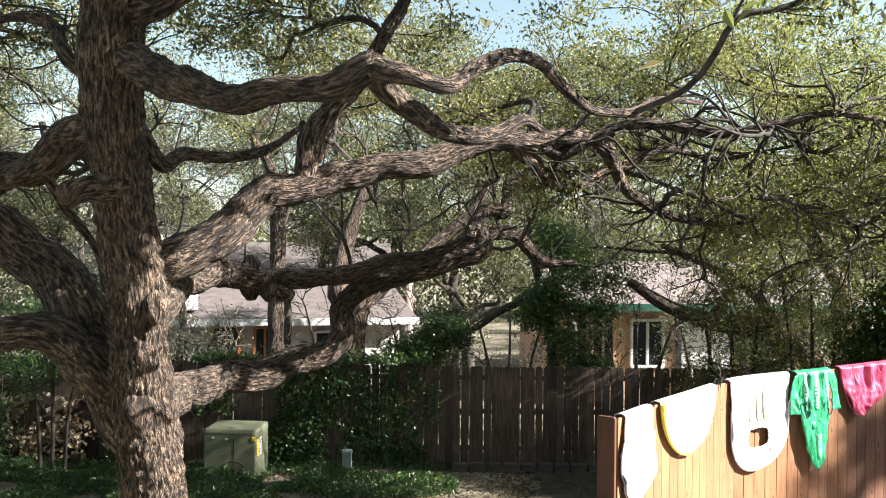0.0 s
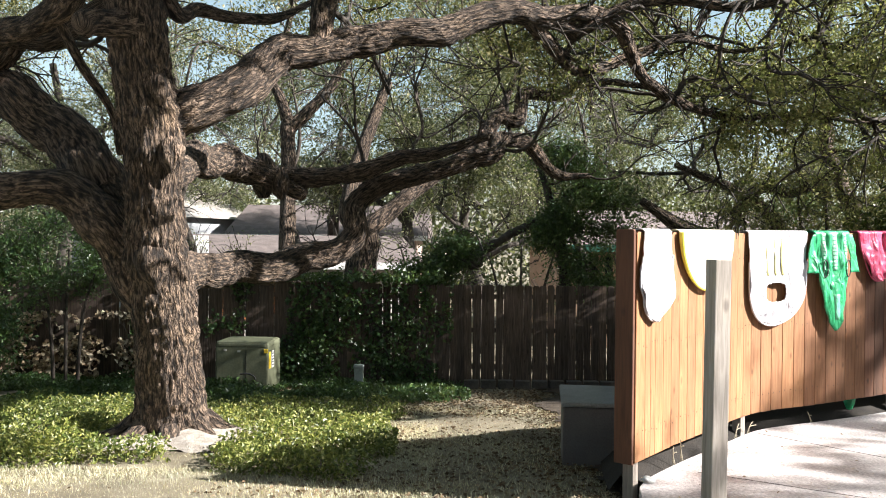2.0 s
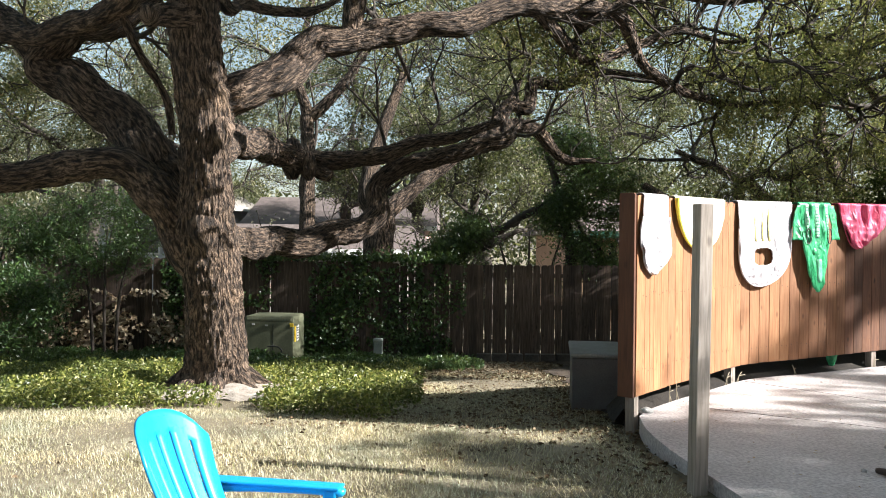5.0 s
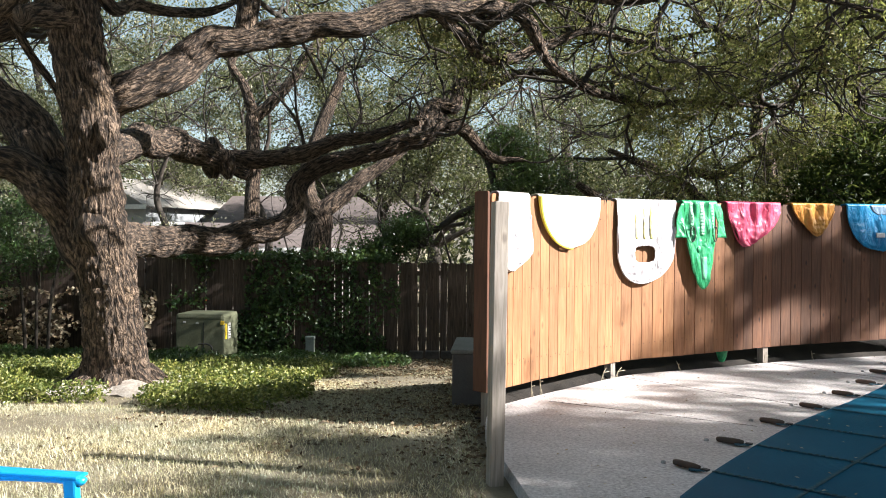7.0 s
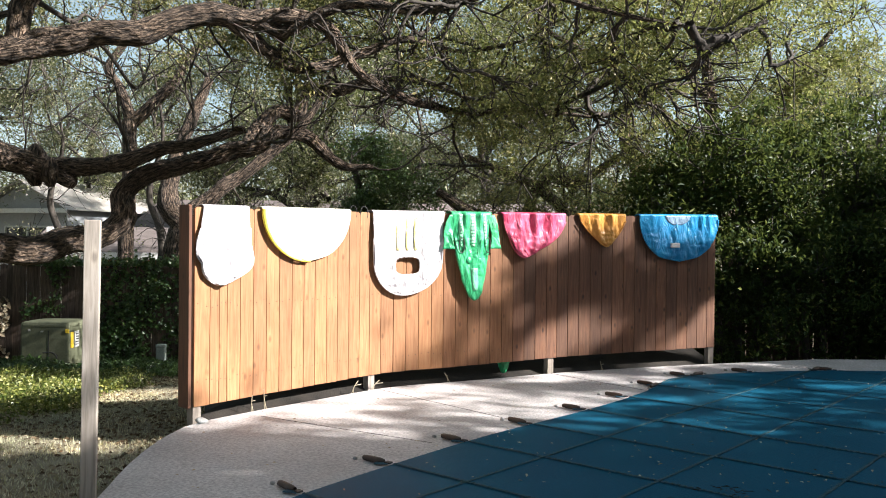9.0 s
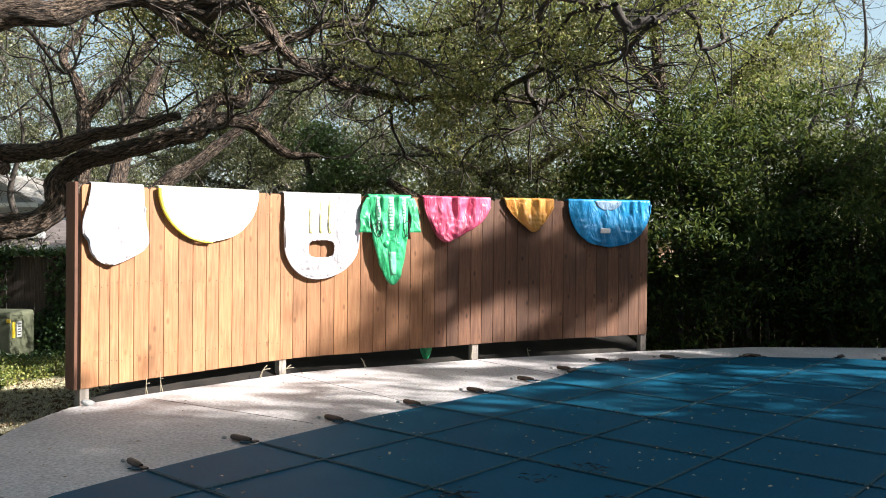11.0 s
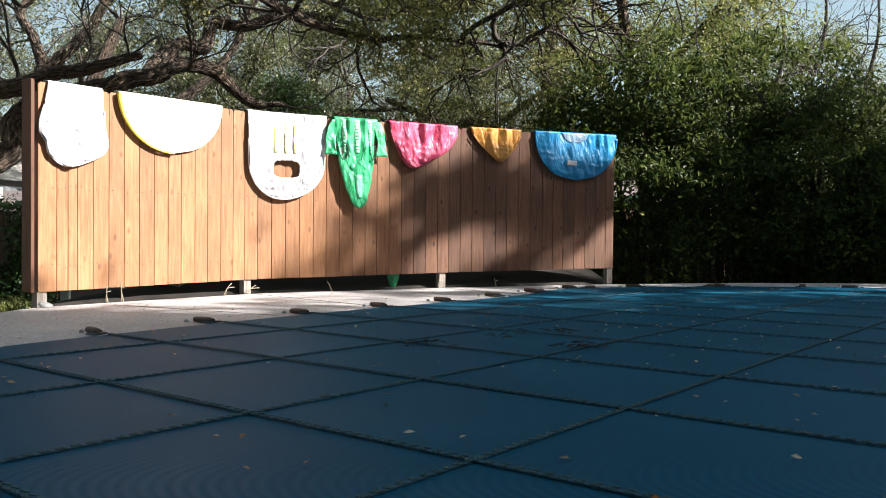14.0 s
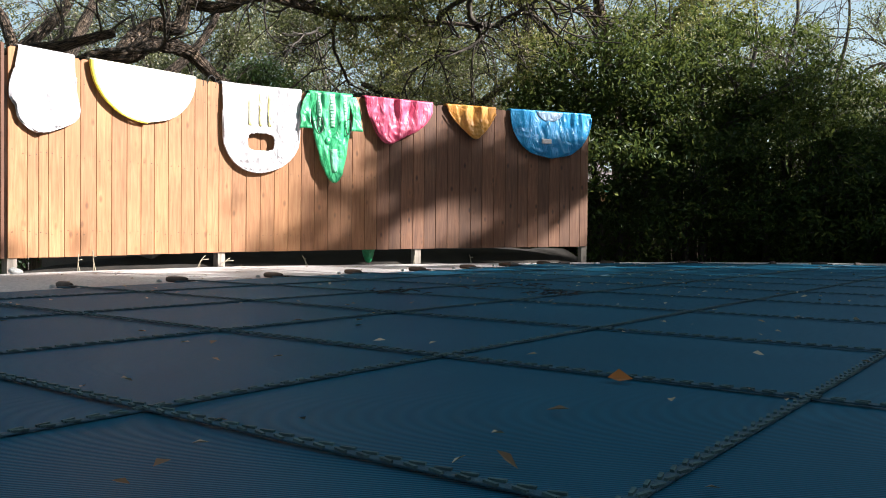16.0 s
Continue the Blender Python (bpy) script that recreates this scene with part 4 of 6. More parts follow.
for uu in (3.53, 3.68):
    p, d, n = fence_at(uu)
    bm = bmesh.new()
    bmesh.ops.create_uvsphere(bm, u_segments=16, v_segments=10, radius=1.0, matrix=Matrix.Translation((p.x + n.x * 0.075, p.y + n.y * 0.075, fence_top(uu) - 0.56)) @ Matrix.Diagonal((0.05, 0.05, 0.055, 1)))
    for f in bm.faces:
        f.smooth = True
    ob = part("eye_bulge", bm, GREEN_VINYL, f4)
    ob.matrix_parent_inverse = f4.matrix_world.inverted()
for uu in (3.44, 3.80):
    p, d, n = fence_at(uu)
    ring = [(p.x + n.x * 0.1 + d.x * 0.035 * math.cos(a), p.y + n.y * 0.1 + d.y * 0.035 * math.cos(a), fence_top(uu) - 0.38 + 0.09 * math.sin(a), 0.006) for a in np.linspace(0, 6.2, 18)]
    ob = part("handle_cord", tube_mesh("handle_cord", [ring], BLACK, 0.02, 30, 0, 0), BLACK, f4, "black cord handle")
    ob.matrix_parent_inverse = f4.matrix_world.inverted()
f5 = thing("pool_float", "crumpled red vinyl float hung over the fence", "pool float", Matrix.Translation((4.6, 9.2, 0)), FLOATS)
float_part("sheet", drape([(0, 4.04, 5.03), (0.1, 4.06, 5.02), (0.2, 4.09, 4.97), (0.3, 4.14, 4.88), (0.38, 4.18, 4.76), (0.44, 4.22, 4.62), (0.5, 4.27, 4.5), (0.54, 4.34, 4.42)],
                          0.06, 0.03, pleats=((4.45, -0.02, 0.03), (4.52, 0.05, 0.04), (4.28, 0.03, 0.04), (4.66, -0.015, 0.03), (4.76, 0.035, 0.035)), seed=41.0, puff=0.025, crumple=0.014, cols=56, rows=56), RED_VINYL, f5)
seam([(0, 4.04, 5.03), (0.1, 4.06, 5.02), (0.2, 4.09, 4.97), (0.3, 4.14, 4.88), (0.38, 4.18, 4.76), (0.44, 4.22, 4.62), (0.5, 4.27, 4.5), (0.54, 4.34, 4.42)], 0.05, 0.007, RED_VINYL, f5, "red welded edge")
f6 = thing("pool_float", "small orange vinyl float gathered over the fence top", "pool float", Matrix.Translation((5.3, 9.6, 0)), FLOATS)
float_part("sheet", drape([(0, 5.23, 5.97), (0.08, 5.26, 5.96), (0.18, 5.34, 5.90), (0.28, 5.45, 5.83), (0.36, 5.55, 5.75), (0.41, 5.63, 5.69)],
                          0.045, 0.03, pleats=((5.5, 0.03, 0.04), (5.62, -0.025, 0.025), (5.72, 0.04, 0.03), (5.84, -0.02, 0.025)), seed=53.0, puff=0.025, crumple=0.015, cols=48, rows=48), ORANGE_VINYL, f6)
seam([(0, 5.23, 5.97), (0.08, 5.26, 5.96), (0.18, 5.34, 5.90), (0.28, 5.45, 5.83), (0.36, 5.55, 5.75), (0.41, 5.63, 5.69)], 0.045, 0.007, ORANGE_VINYL, f6, "orange welded edge")
f7 = thing("pool_float", "blue half-round vinyl float with a pale valve patch", "pool float", Matrix.Translation((6.5, 10.1, 0)), FLOATS)
float_part("sheet", drape(round_drop(6.19, 7.49, 0.62, power=2.2), 0.035, 0.03, pleats=((7.2, 0.035, 0.04), (7.32, 0.03, 0.035), (6.4, 0.025, 0.05), (6.95, -0.02, 0.05)), seed=61.0, puff=0.02, crumple=0.012, cols=56, rows=56), BLUE_VINYL, f7)
seam(round_drop(6.19, 7.49, 0.62, power=2.2), 0.04, 0.009, BLUE_VINYL, f7, "darker blue welded edge")
p, d, n = fence_at(6.73)
ob = part("valve_patch", box((0.15, 0.02, 0.065), (p.x + n.x * 0.095, p.y + n.y * 0.095, fence_top(6.7) - 0.40), 0.008, None, Matrix.Rotation(math.atan2(d.y, d.x), 4, "Z")), PALE_LABEL, f7, "pale plastic valve patch")
ob.matrix_parent_inverse = f7.matrix_world.inverted()
float_part("inner_band", drape([(0.0, 6.58, 7.02), (0.06, 6.61, 6.99), (0.1, 6.66, 6.94), (0.13, 6.74, 6.86)], 0.065, 0.01, cols=10, rows=8, seed=61.0, over=False), BAND_VINYL, f7, "grey-blue translucent inner band")
g = thing("pool_float", "green tip of a float hanging behind the fence", "pool float", Matrix.Translation((4.6, 9.4, 0)), FLOATS)
p, d, n = fence_at(4.22)
bm = bmesh.new()
bmesh.ops.create_uvsphere(bm, u_segments=12, v_segments=8, radius=1.0, matrix=Matrix.Translation((p.x - n.x * 0.16, p.y - n.y * 0.16, 0.3)) @ Matrix.Diagonal((0.09, 0.05, 0.30, 1)))
ob = part("tail", bm, GREEN_VINYL, g)
ob.matrix_parent_inverse = g.matrix_world.inverted()

# wire hooks over the top of the fence
p, d, n = fence_at(2.1)
hook = thing("wire_hooks", "bent dark wire hooks hanging on the fence boards", "wire hook", Matrix.Translation((p.x, p.y, fence_top(2.1))))
for off in (-0.1, 0.06):
    line = [(d.x * (off + 0.055 * math.cos(a)), d.y * (off + 0.055 * math.cos(a)), -0.02 + 0.085 * math.sin(a), 0.004) for a in np.linspace(3.3, -0.5, 12)]
    part("hook", tube_mesh("hook", [line], BLACK, 0.02, 30, 0, 0), BLACK, hook)

# pale stone at the fence end, dry weeds under the boards
bm = bmesh.new()
bmesh.ops.create_icosphere(bm, subdivisions=3, radius=0.04)
for v in bm.verts:
    v.co = Vector((v.co.x * 1.4, v.co.y, v.co.z * 0.75)) * (1 + 0.6 * noise.noise(v.co * 22))
for f in bm.faces:
    f.smooth = True
solid("stone", bm, PALE_LABEL, "small whitish stone beside the foot of the fence", "stone", m=pose(1.5, 6.44, 0.018, 0, 0, 20))
for u, h, bend in ((0.62, 0.16, 0.01), (0.78, 0.2, -0.01), (1.95, 0.13, 0.10), (2.25, 0.10, 0.12), (3.3, 0.12, -0.05), (4.75, 0.14, 0.03), (5.6, 0.12, -0.02)):
    p, d, n = fence_at(u)
    q = p + n * 0.05
    weed = thing("dry_weed", "thin pale dry weed stalk at the deck edge", "weed", Matrix.Translation((q.x, q.y, -0.01)), "weeds under the fence")
    for k in (0, 1):
        part("stalk", tube_mesh("stalk", [[(0.02 * k, 0, 0, 0.0022), (d.x * bend * 0.4, d.y * bend * 0.4, h * 0.6, 0.0022), (d.x * (bend + 0.05 * k), d.y * bend, h * (1 - 0.3 * k), 0.0022)]], DRY_STALK, 0.03, 20, 0.1, 0), DRY_STALK, weed)

# ---- storage box behind the fence ----
# lid in a paler copy of the grey, as its top is lit
BIN_LID_LIT = surface("resin_lit_grey", [(0.3, (0.22, 0.22, 0.215)), (0.7, (0.32, 0.32, 0.31))], 3.0, 0.6, 0.15)
store = thing("storage_box", "grey resin deck storage box behind the fence end", "storage box", pose(1.06, 8.1, -0.33, 0, 0, -6))
part("body", box((1.18, 0.62, 0.58), (0.59, 0.31, 0.29), 0.015), BIN_GREY, store)
part("lid", box((1.22, 0.68, 0.05), (0.59, 0.31, 0.64), 0.02, None, Matrix.Rotation(0.10, 4, "X")), BIN_LID_LIT, store, "sloping lid, paled for the light on top")

# ---- transformer box and pedestal ----
tr = thing("transformer_box", "olive green metal utility transformer cabinet in the ivy", "utility box", pose(-3.72, 14.85, ground_z(0, 14.85) - 0.02, 0, 0, -4))
part("body", box((0.95, 0.8, 0.86), (0, 0, 0.45), 0.03), BOX_GREEN, tr)
part("lid", box((0.955, 0.81, 0.15), (0, 0, 0.865), 0.06), BOX_GREEN, tr)
part("door_seam", box((0.012, 0.012, 0.72), (0.08, -0.4, 0.42)), BLACK, tr, "dark door seam")
part("lock_bar", tube_mesh("lock_bar", [[(-0.02, -0.42, 0.36, 0.014), (0.16, -0.44, 0.37, 0.014), (0.26, -0.44, 0.3, 0.014), (0.22, -0.43, 0.22, 0.014), (0.1, -0.43, 0.14, 0.014)]], BLACK, 0.03, 30, 0, 0), BLACK, tr, "bent black locking bar")
for x, z in ((-0.3, 0.78), (-0.05, 0.76)):
    part("rivet_plate", box((0.05, 0.012, 0.03), (x, -0.405, z), 0.003), PALE_LABEL, tr)
part("warning_stripe", box((0.07, 0.02, 0.07), (0.44, -0.40, 0.77), 0.004), YELLOW_PAINT, tr, "yellow warning mark")
part("warning_stripe", box((0.018, 0.09, 0.30), (0.478, -0.30, 0.60), 0.003), YELLOW_PAINT, tr, "yellow warning mark")
part("warning_label", box((0.012, 0.16, 0.3), (0.478, -0.12, 0.6), 0.003), PALE_LABEL, tr, "pale printed label")
for k in range(5):
    part("print_bar", box((0.006, 0.10, 0.018), (0.486, -0.12, 0.5 + 0.05 * k)), BLACK, tr)
ped = thing("cable_pedestal", "small grey-green plastic cable pedestal in the ivy", "utility pedestal", pose(-1.72, 14.95, ground_z(0, 14.95)))
part("body", box((0.17, 0.13, 0.42), (0, 0, 0.21), 0.02), PED_GREY, ped)
part("cap", box((0.19, 0.15, 0.07), (0, 0, 0.43), 0.025), PED_GREY, ped)

# ---- back fence ----
back = thing("back_fence", "weathered brown board fence along the back, partly under ivy", "fence", Matrix.Translation((0, 15.7, 0)))
BACK_Y = 15.7
x = -13.0
while x < 13.5:
    w = (0.13, 0.14, 0.15)[int(rng.integers(0, 3))]
    ob = new("board", board_mesh(("old", w), w - 0.002, 2.02, 0.018, OLD_BOARD, 0.03))
    ob.parent = back
    ob.matrix_world = Matrix.Translation((x, BACK_Y, -0.95 + 0.012 * abs(min(x, 0)) + rng.uniform(-0.012, 0.012))) @ Matrix.Rotation(rng.uniform(-0.012, 0.012), 4, "Y")
    x += w + (0.0015 if x < 0 else float(rng.choice((0.001, 0.001, 0.001, 0.002, 0.009))))
for z in (-0.5, 0.2, 0.85):
    part("rail", box((26.5, 0.04, 0.09), (0, 0.04, z), 0.0), OLD_BOARD, back)
for x in np.arange(-12.5, 13, 2.4):
    part("post", box((0.09, 0.09, 2.0), (x, 0.09, 0.0), 0.0), GREY_WOOD, back)
for k in range(9):
    blk = solid("cinder_block", box((0.27, 0.19, 0.17), (0, 0, 0.085), 0.01), BLOCK, "grey concrete block lying along the fence foot", "concrete block", "blocks along the fence", m=pose(0.35 + 0.32 * k, 15.35 + rng.uniform(-0.03, 0.03), ground_z(0, 15.35) + 0.0, 0, 0, rng.uniform(-4, 4)))
side = thing("side_fence", "dark board fence behind the hedge beside the pool", "fence", Matrix.Translation((14.5, 12, 0)))
for k in range(60):
    ob = new("board", board_mesh(("old", 0.14), 0.134, 2.02, 0.018, OLD_BOARD, 0.03))
    ob.parent = side
    ob.matrix_world = Matrix.Translation((8.2 + 0.2 * k, 15.2 - 0.12 * k, -1.0)) @ Matrix.Rotation(-0.54, 4, "Z") @ Matrix.Diagonal((1.62, 1, 1, 1))


# ---- lawn chair ----
def build_chair(m):
    ch = thing("lawn_chair", "bright blue plastic lawn chair with a slotted back on the grass", "chair", m)
    # x forward, y across; the fan back leans away
    def crest(f):
        return 0.80 - 0.055 * f * f - 0.15 * abs(f) ** 4.5

    cuts = [-0.71, -0.355, 0.0, 0.355, 0.71]
    across = sorted([c + e for c in cuts for e in (-0.026, 0.026)] + list(np.linspace(-1, 1, 13)))
    up = np.linspace(0, 1, 25)
    bm = bmesh.new()
    grid = []
    for s in up:
        row = []
        for f in across:
            h = crest(f) * s
            row.append(bm.verts.new((-0.16 - h * math.sin(0.36) + 0.085 * f * f - 0.02 * math.sin(math.pi * s), f * (0.20 + 0.115 * s - 0.03 * s * s), 0.26 + h * math.cos(0.36))))
        grid.append(row)
    for i, s in enumerate(up[:-1]):
        for j in range(len(across) - 1):
            mid = (across[j] + across[j + 1]) / 2
            if 0.22 < s < 0.80 - 0.06 * mid * mid and any(abs(mid - c) < 0.026 for c in cuts):
                continue
            bm.faces.new((grid[i][j], grid[i][j + 1], grid[i + 1][j + 1], grid[i + 1][j]))
    for f in bm.faces:
        f.smooth = True
    bmesh.ops.delete(bm, geom=[v for v in bm.verts if not v.link_faces], context="VERTS")
    thick(part("backrest", bm, CHAIR_BLUE, ch, "slotted fan-shaped back"), 0.016)
    for k in range(5):
        part("seat_slat", box((0.095, 0.50, 0.022), (0.33 - 0.105 * k, 0, 0.345 - 0.022 * k), 0.008, None, Matrix.Rotation(0.2, 4, "Y")), CHAIR_BLUE, ch)
    for s in (-1, 1):
        arm = tube_mesh("armrest", [[(-0.34, s * 0.31, 0.49, 0.028), (-0.1, s * 0.335, 0.51, 0.033), (0.2, s * 0.34, 0.52, 0.034), (0.36, s * 0.335, 0.515, 0.032), (0.40, s * 0.335, 0.505, 0.024)]], CHAIR_BLUE, 0.04, 30, 0, 0)
        ob = part("armrest", arm, CHAIR_BLUE, ch)
        part("armrest_top", box((0.70, 0.10, 0.018), (0.04, s * 0.335, 0.54), 0.008), CHAIR_BLUE, ch)
        part("leg", box((0.07, 0.045, 0.53), (0.35, s * 0.325, 0.265), 0.012, None, Matrix.Rotation(-0.06, 4, "Y")), CHAIR_BLUE, ch)
        part("leg", box((0.95, 0.045, 0.075), (-0.12, s * 0.265, 0.2), 0.012, None, Matrix.Rotation(0.30, 4, "Y")), CHAIR_BLUE, ch)
    return ch


build_chair(pose(-1.23, 2.74, -0.13, 0, 0, -10) @ Matrix.Diagonal((1, 1, 0.84, 1)))


# ---- houses beyond the fence ----
def window(parent, x, y, z, w, h, frame_mat, depth=0.12):
    win = part("window", box((w - 0.1, 0.03, h - 0.1), (x, y - 0.02, z + h / 2)), GLASS, parent)
    for dx, dz, sx, sz in ((0, 0.5, 1, 0), (0, -0.5, 1, 0), (-0.5, 0, 0, 1), (0.5, 0, 0, 1), (0, 0, 0, 1)):
        size = (w if sx else 0.07, depth, 0.07 if sx else h)
        part("window_frame", box(size, (x + dx * w, y - 0.05, z + h / 2 + dz * h), 0.0), frame_mat, win)
    return win


def house(name, label, x0, x1, y, depth, base, eave, ridge, wall_mat, roof_mat, trim_mat, hip=0.0, overhang=0.5, gable_front=False, turn=0.0):
    c = Matrix.Translation(((x0 + x1) / 2, y, 0))
    h = thing(name, label, "house", c @ Matrix.Rotation(radians(turn), 4, "Z") @ c.inverted())
    part("wall", box((x1 - x0, depth, eave - base), ((x0 + x1) / 2, y + depth / 2, (base + eave) / 2)), wall_mat, h)
    bm = bmesh.new()
    o = overhang
    if gable_front:
        xm = (x0 + x1) / 2
        v = [(x0 - o, y - o, eave - 0.1), (x1 + o, y - o, eave - 0.1), (xm, y - o, ridge), (x0 - o, y + depth + o, eave - 0.1), (x1 + o, y + depth + o, eave - 0.1), (xm, y + depth + o, ridge)]
        q = [bm.verts.new(c) for c in v]
        for f in ((0, 2, 5, 3), (2, 1, 4, 5), (3, 5, 4), (0, 3, 4, 1)):
            bm.faces.new([q[i] for i in f])
        gb = bmesh.new()
        gv = [gb.verts.new(c) for c in ((x0, y - 0.004, eave - 0.12), (x1, y - 0.004, eave - 0.12), (xm, y - 0.004, ridge - 0.12), (x0, y + 0.1, eave - 0.12), (x1, y + 0.1, eave - 0.12), (xm, y + 0.1, ridge - 0.12))]
        for f in ((0, 1, 2), (3, 5, 4), (0, 3, 4, 1), (1, 4, 5, 2), (2, 5, 3, 0)):
            gb.faces.new([gv[i] for i in f])
        part("gable", gb, wall_mat, h)
    else:
        ym = y + depth / 2
        v = [(x0 - o, y - o, eave - 0.1), (x1 + o, y - o, eave - 0.1), (x1 + o, y + depth + o, eave - 0.1), (x0 - o, y + depth + o, eave - 0.1), (x0 - o + hip, ym, ridge), (x1 + o - hip, ym, ridge)]
        q = [bm.verts.new(c) for c in v]
        for f in ((0, 1, 5, 4), (2, 3, 4, 5), (1, 2, 5), (3, 0, 4), (3, 2, 1, 0)):
            bm.faces.new([q[i] for i in f])
    roof = part("roof", bm, roof_mat, h)
    mod = roof.modifiers.new("thickness", "SOLIDIFY")
    mod.thickness = 0.12
    part("fascia", box((x1 - x0 + 2 * o, 0.04, 0.2), ((x0 + x1) / 2, y - o - 0.02, eave - 0.12)), trim_mat, h)
    return h


ROOF_PINK = surface("weathered_pink_roof", [(0.3, (0.10, 0.08, 0.075)), (0.7, (0.19, 0.155, 0.145))], 3.0, 0.95, 0.6, 22.0, 0.02)
ha = house("house", "low pale house with a brown shingle roof beyond the fence", -8.2, -1.2, 24.0, 8.0, -1.2, 1.3, 2.1, WALL_PINK, ROOF_PINK, TRIM_WHITE, turn=14)
window(ha, -6.3, 24.0, -0.35, 0.75, 1.4, TRIM_ORANGE)
window(ha, -5.2, 24.0, -0.2, 0.6, 1.2, TRIM_ORANGE)
window(ha, -3.2, 24.0, -0.1, 1.1, 0.95, TRIM_WHITE)
hb = house("house", "peach stucco house with glazed doors beyond the fence", 3.2, 11.8, 23.0, 8.0, -1.2, 1.9, 3.0, WALL_PEACH, ROOF, TRIM_GREEN, turn=2)
for x in (3.75, 4.5):
    window(hb, x, 23.0, -0.4, 0.62, 2.0, WALL_PEACH)
window(hb, 5.75, 23.0, 0.1, 0.9, 1.3, TRIM_WHITE)
part("garage_panel", box((1.5, 0.08, 2.3), (7.35, 22.96, 0.35)), TRIM_WHITE, hb, "bright white panel")
window(hb, 9.2, 23.0, 0.35, 1.2, 1.1, TRIM_WHITE)
window(hb, 10.8, 23.0, 0.35, 0.7, 1.1, TRIM_WHITE)
part("porch_post", box((0.14, 0.14, 2.9), (6.45, 22.4, 0.25)), BLACK, hb, "dark porch post")
hc = house("house", "grey sided house with a pale sunlit gable roof far behind", -17.0, -12.0, 35.0, 5.8, -1.0, 3.0, 4.28, WALL_WHITE, ROOF_PALE, TRIM_WHITE, gable_front=True, overhang=0.4, turn=-22)
window(hc, -14.2, 35.0, 0.9, 2.6, 1.3, TRIM_WHITE)
for yy in (36.0, 38.2):
    side_window = part("window", box((0.03, 1.3, 1.2), (-11.985, yy, 1.6)), GLASS, hc)
    for dy, dz, ly, lz in ((0, 0.62, 1.4, 0.08), (0, -0.62, 1.4, 0.08), (0.66, 0, 0.08, 1.2), (-0.66, 0, 0.08, 1.2), (0, 0, 0.06, 1.2)):
        part("window_frame", box((0.07, ly, lz), (-11.97, yy + dy, 1.6 + dz)), TRIM_WHITE, side_window)
hd = house("house", "pink brick house behind bare branches", -9.0, -1.5, 34.0, 8.0, -1.0, 2.2, 3.6, WALL_BRICK, ROOF_PINK, TRIM_WHITE)
part("roof_vent", box((0.95, 0.5, 0.55), (-7.6, 24.6, 1.75), 0.03), TRIM_WHITE, ha, "white skylight box")
window(hd, -5.0, 34.0, 0.6, 1.4, 1.2, TRIM_WHITE)
window(hd, -2.8, 34.0, 0.6, 1.4, 1.2, TRIM_WHITE)


# ---- the large oak ----
TRUNK = [(-3.32, 9.62, -0.62, 0.68), (-3.30, 9.58, -0.43, 0.50), (-3.27, 9.42, -0.05, 0.395), (-3.23, 9.2, 0.45, 0.355), (-3.20, 8.97, 1.0, 0.335), (-3.18, 8.75, 1.5, 0.318), (-3.18, 8.66, 1.68, 0.335),
         (-3.17, 8.58, 1.82, 0.30), (-3.15, 8.52, 1.96, 0.315), (-3.12, 8.42, 2.2, 0.282), (-3.08, 8.25, 2.6, 0.28), (-3.05, 8.13, 2.94, 0.292), (-3.07, 7.95, 3.42, 0.268), (-3.07, 7.7, 4.03, 0.262), (-3.04, 7.5, 4.53, 0.275), (-3.02, 7.4, 5.0, 0.29),
         (-2.98, 7.3, 5.51, 0.27), (-2.8, 7.2, 6.4, 0.23), (-2.5, 7.2, 7.4, 0.15)]
OAK_LIMBS = []
OAK_LIMBS.append([(-3.0, 7.45, 4.98, 0.17), (-2.56, 7.0, 4.84, 0.165), (-2.09, 6.6, 4.61, 0.142), (-1.62, 6.2, 4.44, 0.118), (-1.17, 5.9, 4.42, 0.10), (-0.78, 5.7, 4.46, 0.105), (-0.51, 5.6, 4.56, 0.10)])
OAK_LIMBS.append([(-0.56, 5.62, 4.54, 0.095), (-0.26, 5.5, 4.46, 0.068), (0.01, 5.6, 4.43, 0.063), (0.21, 5.8, 4.61, 0.062), (0.47, 6.0, 4.74, 0.056), (0.72, 6.2, 4.71, 0.053), (0.94, 6.4, 4.56, 0.046), (1.22, 6.7, 4.46, 0.038), (1.62, 7.0, 4.49, 0.038), (1.91, 7.3, 4.65, 0.032), (2.39, 7.6, 4.69, 0.022)])
OAK_LIMBS.append([(-0.54, 5.6, 4.56, 0.096), (-0.39, 5.8, 4.41, 0.09), (-0.2, 6.2, 4.31, 0.083), (0.11, 6.7, 4.25, 0.08), (0.41, 7.0, 4.28, 0.069), (0.69, 7.2, 4.45, 0.051), (0.9, 7.5, 4.41, 0.037)])
OAK_LIMBS.append([(-3.07, 8.16, 2.92, 0.17), (-2.70, 8.22, 3.2, 0.215), (-2.27, 8.5, 3.41, 0.225), (-1.99, 8.9, 3.82, 0.20), (-1.51, 9.1, 3.99, 0.178), (-0.89, 9.4, 4.22, 0.165), (-0.28, 9.5, 4.32, 0.16), (0.4, 9.8, 4.55, 0.15), (1.0, 10.0, 4.62, 0.135), (1.5, 10.4, 4.5, 0.10)])
OAK_LIMBS.append([(-1.55, 9.05, 4.0, 0.14), (-1.49, 9.1, 4.5, 0.132), (-1.28, 9.2, 4.86, 0.125), (-1.0, 9.3, 5.2, 0.11), (-0.6, 9.5, 6.0, 0.08), (-0.1, 9.8, 7.0, 0.05)])
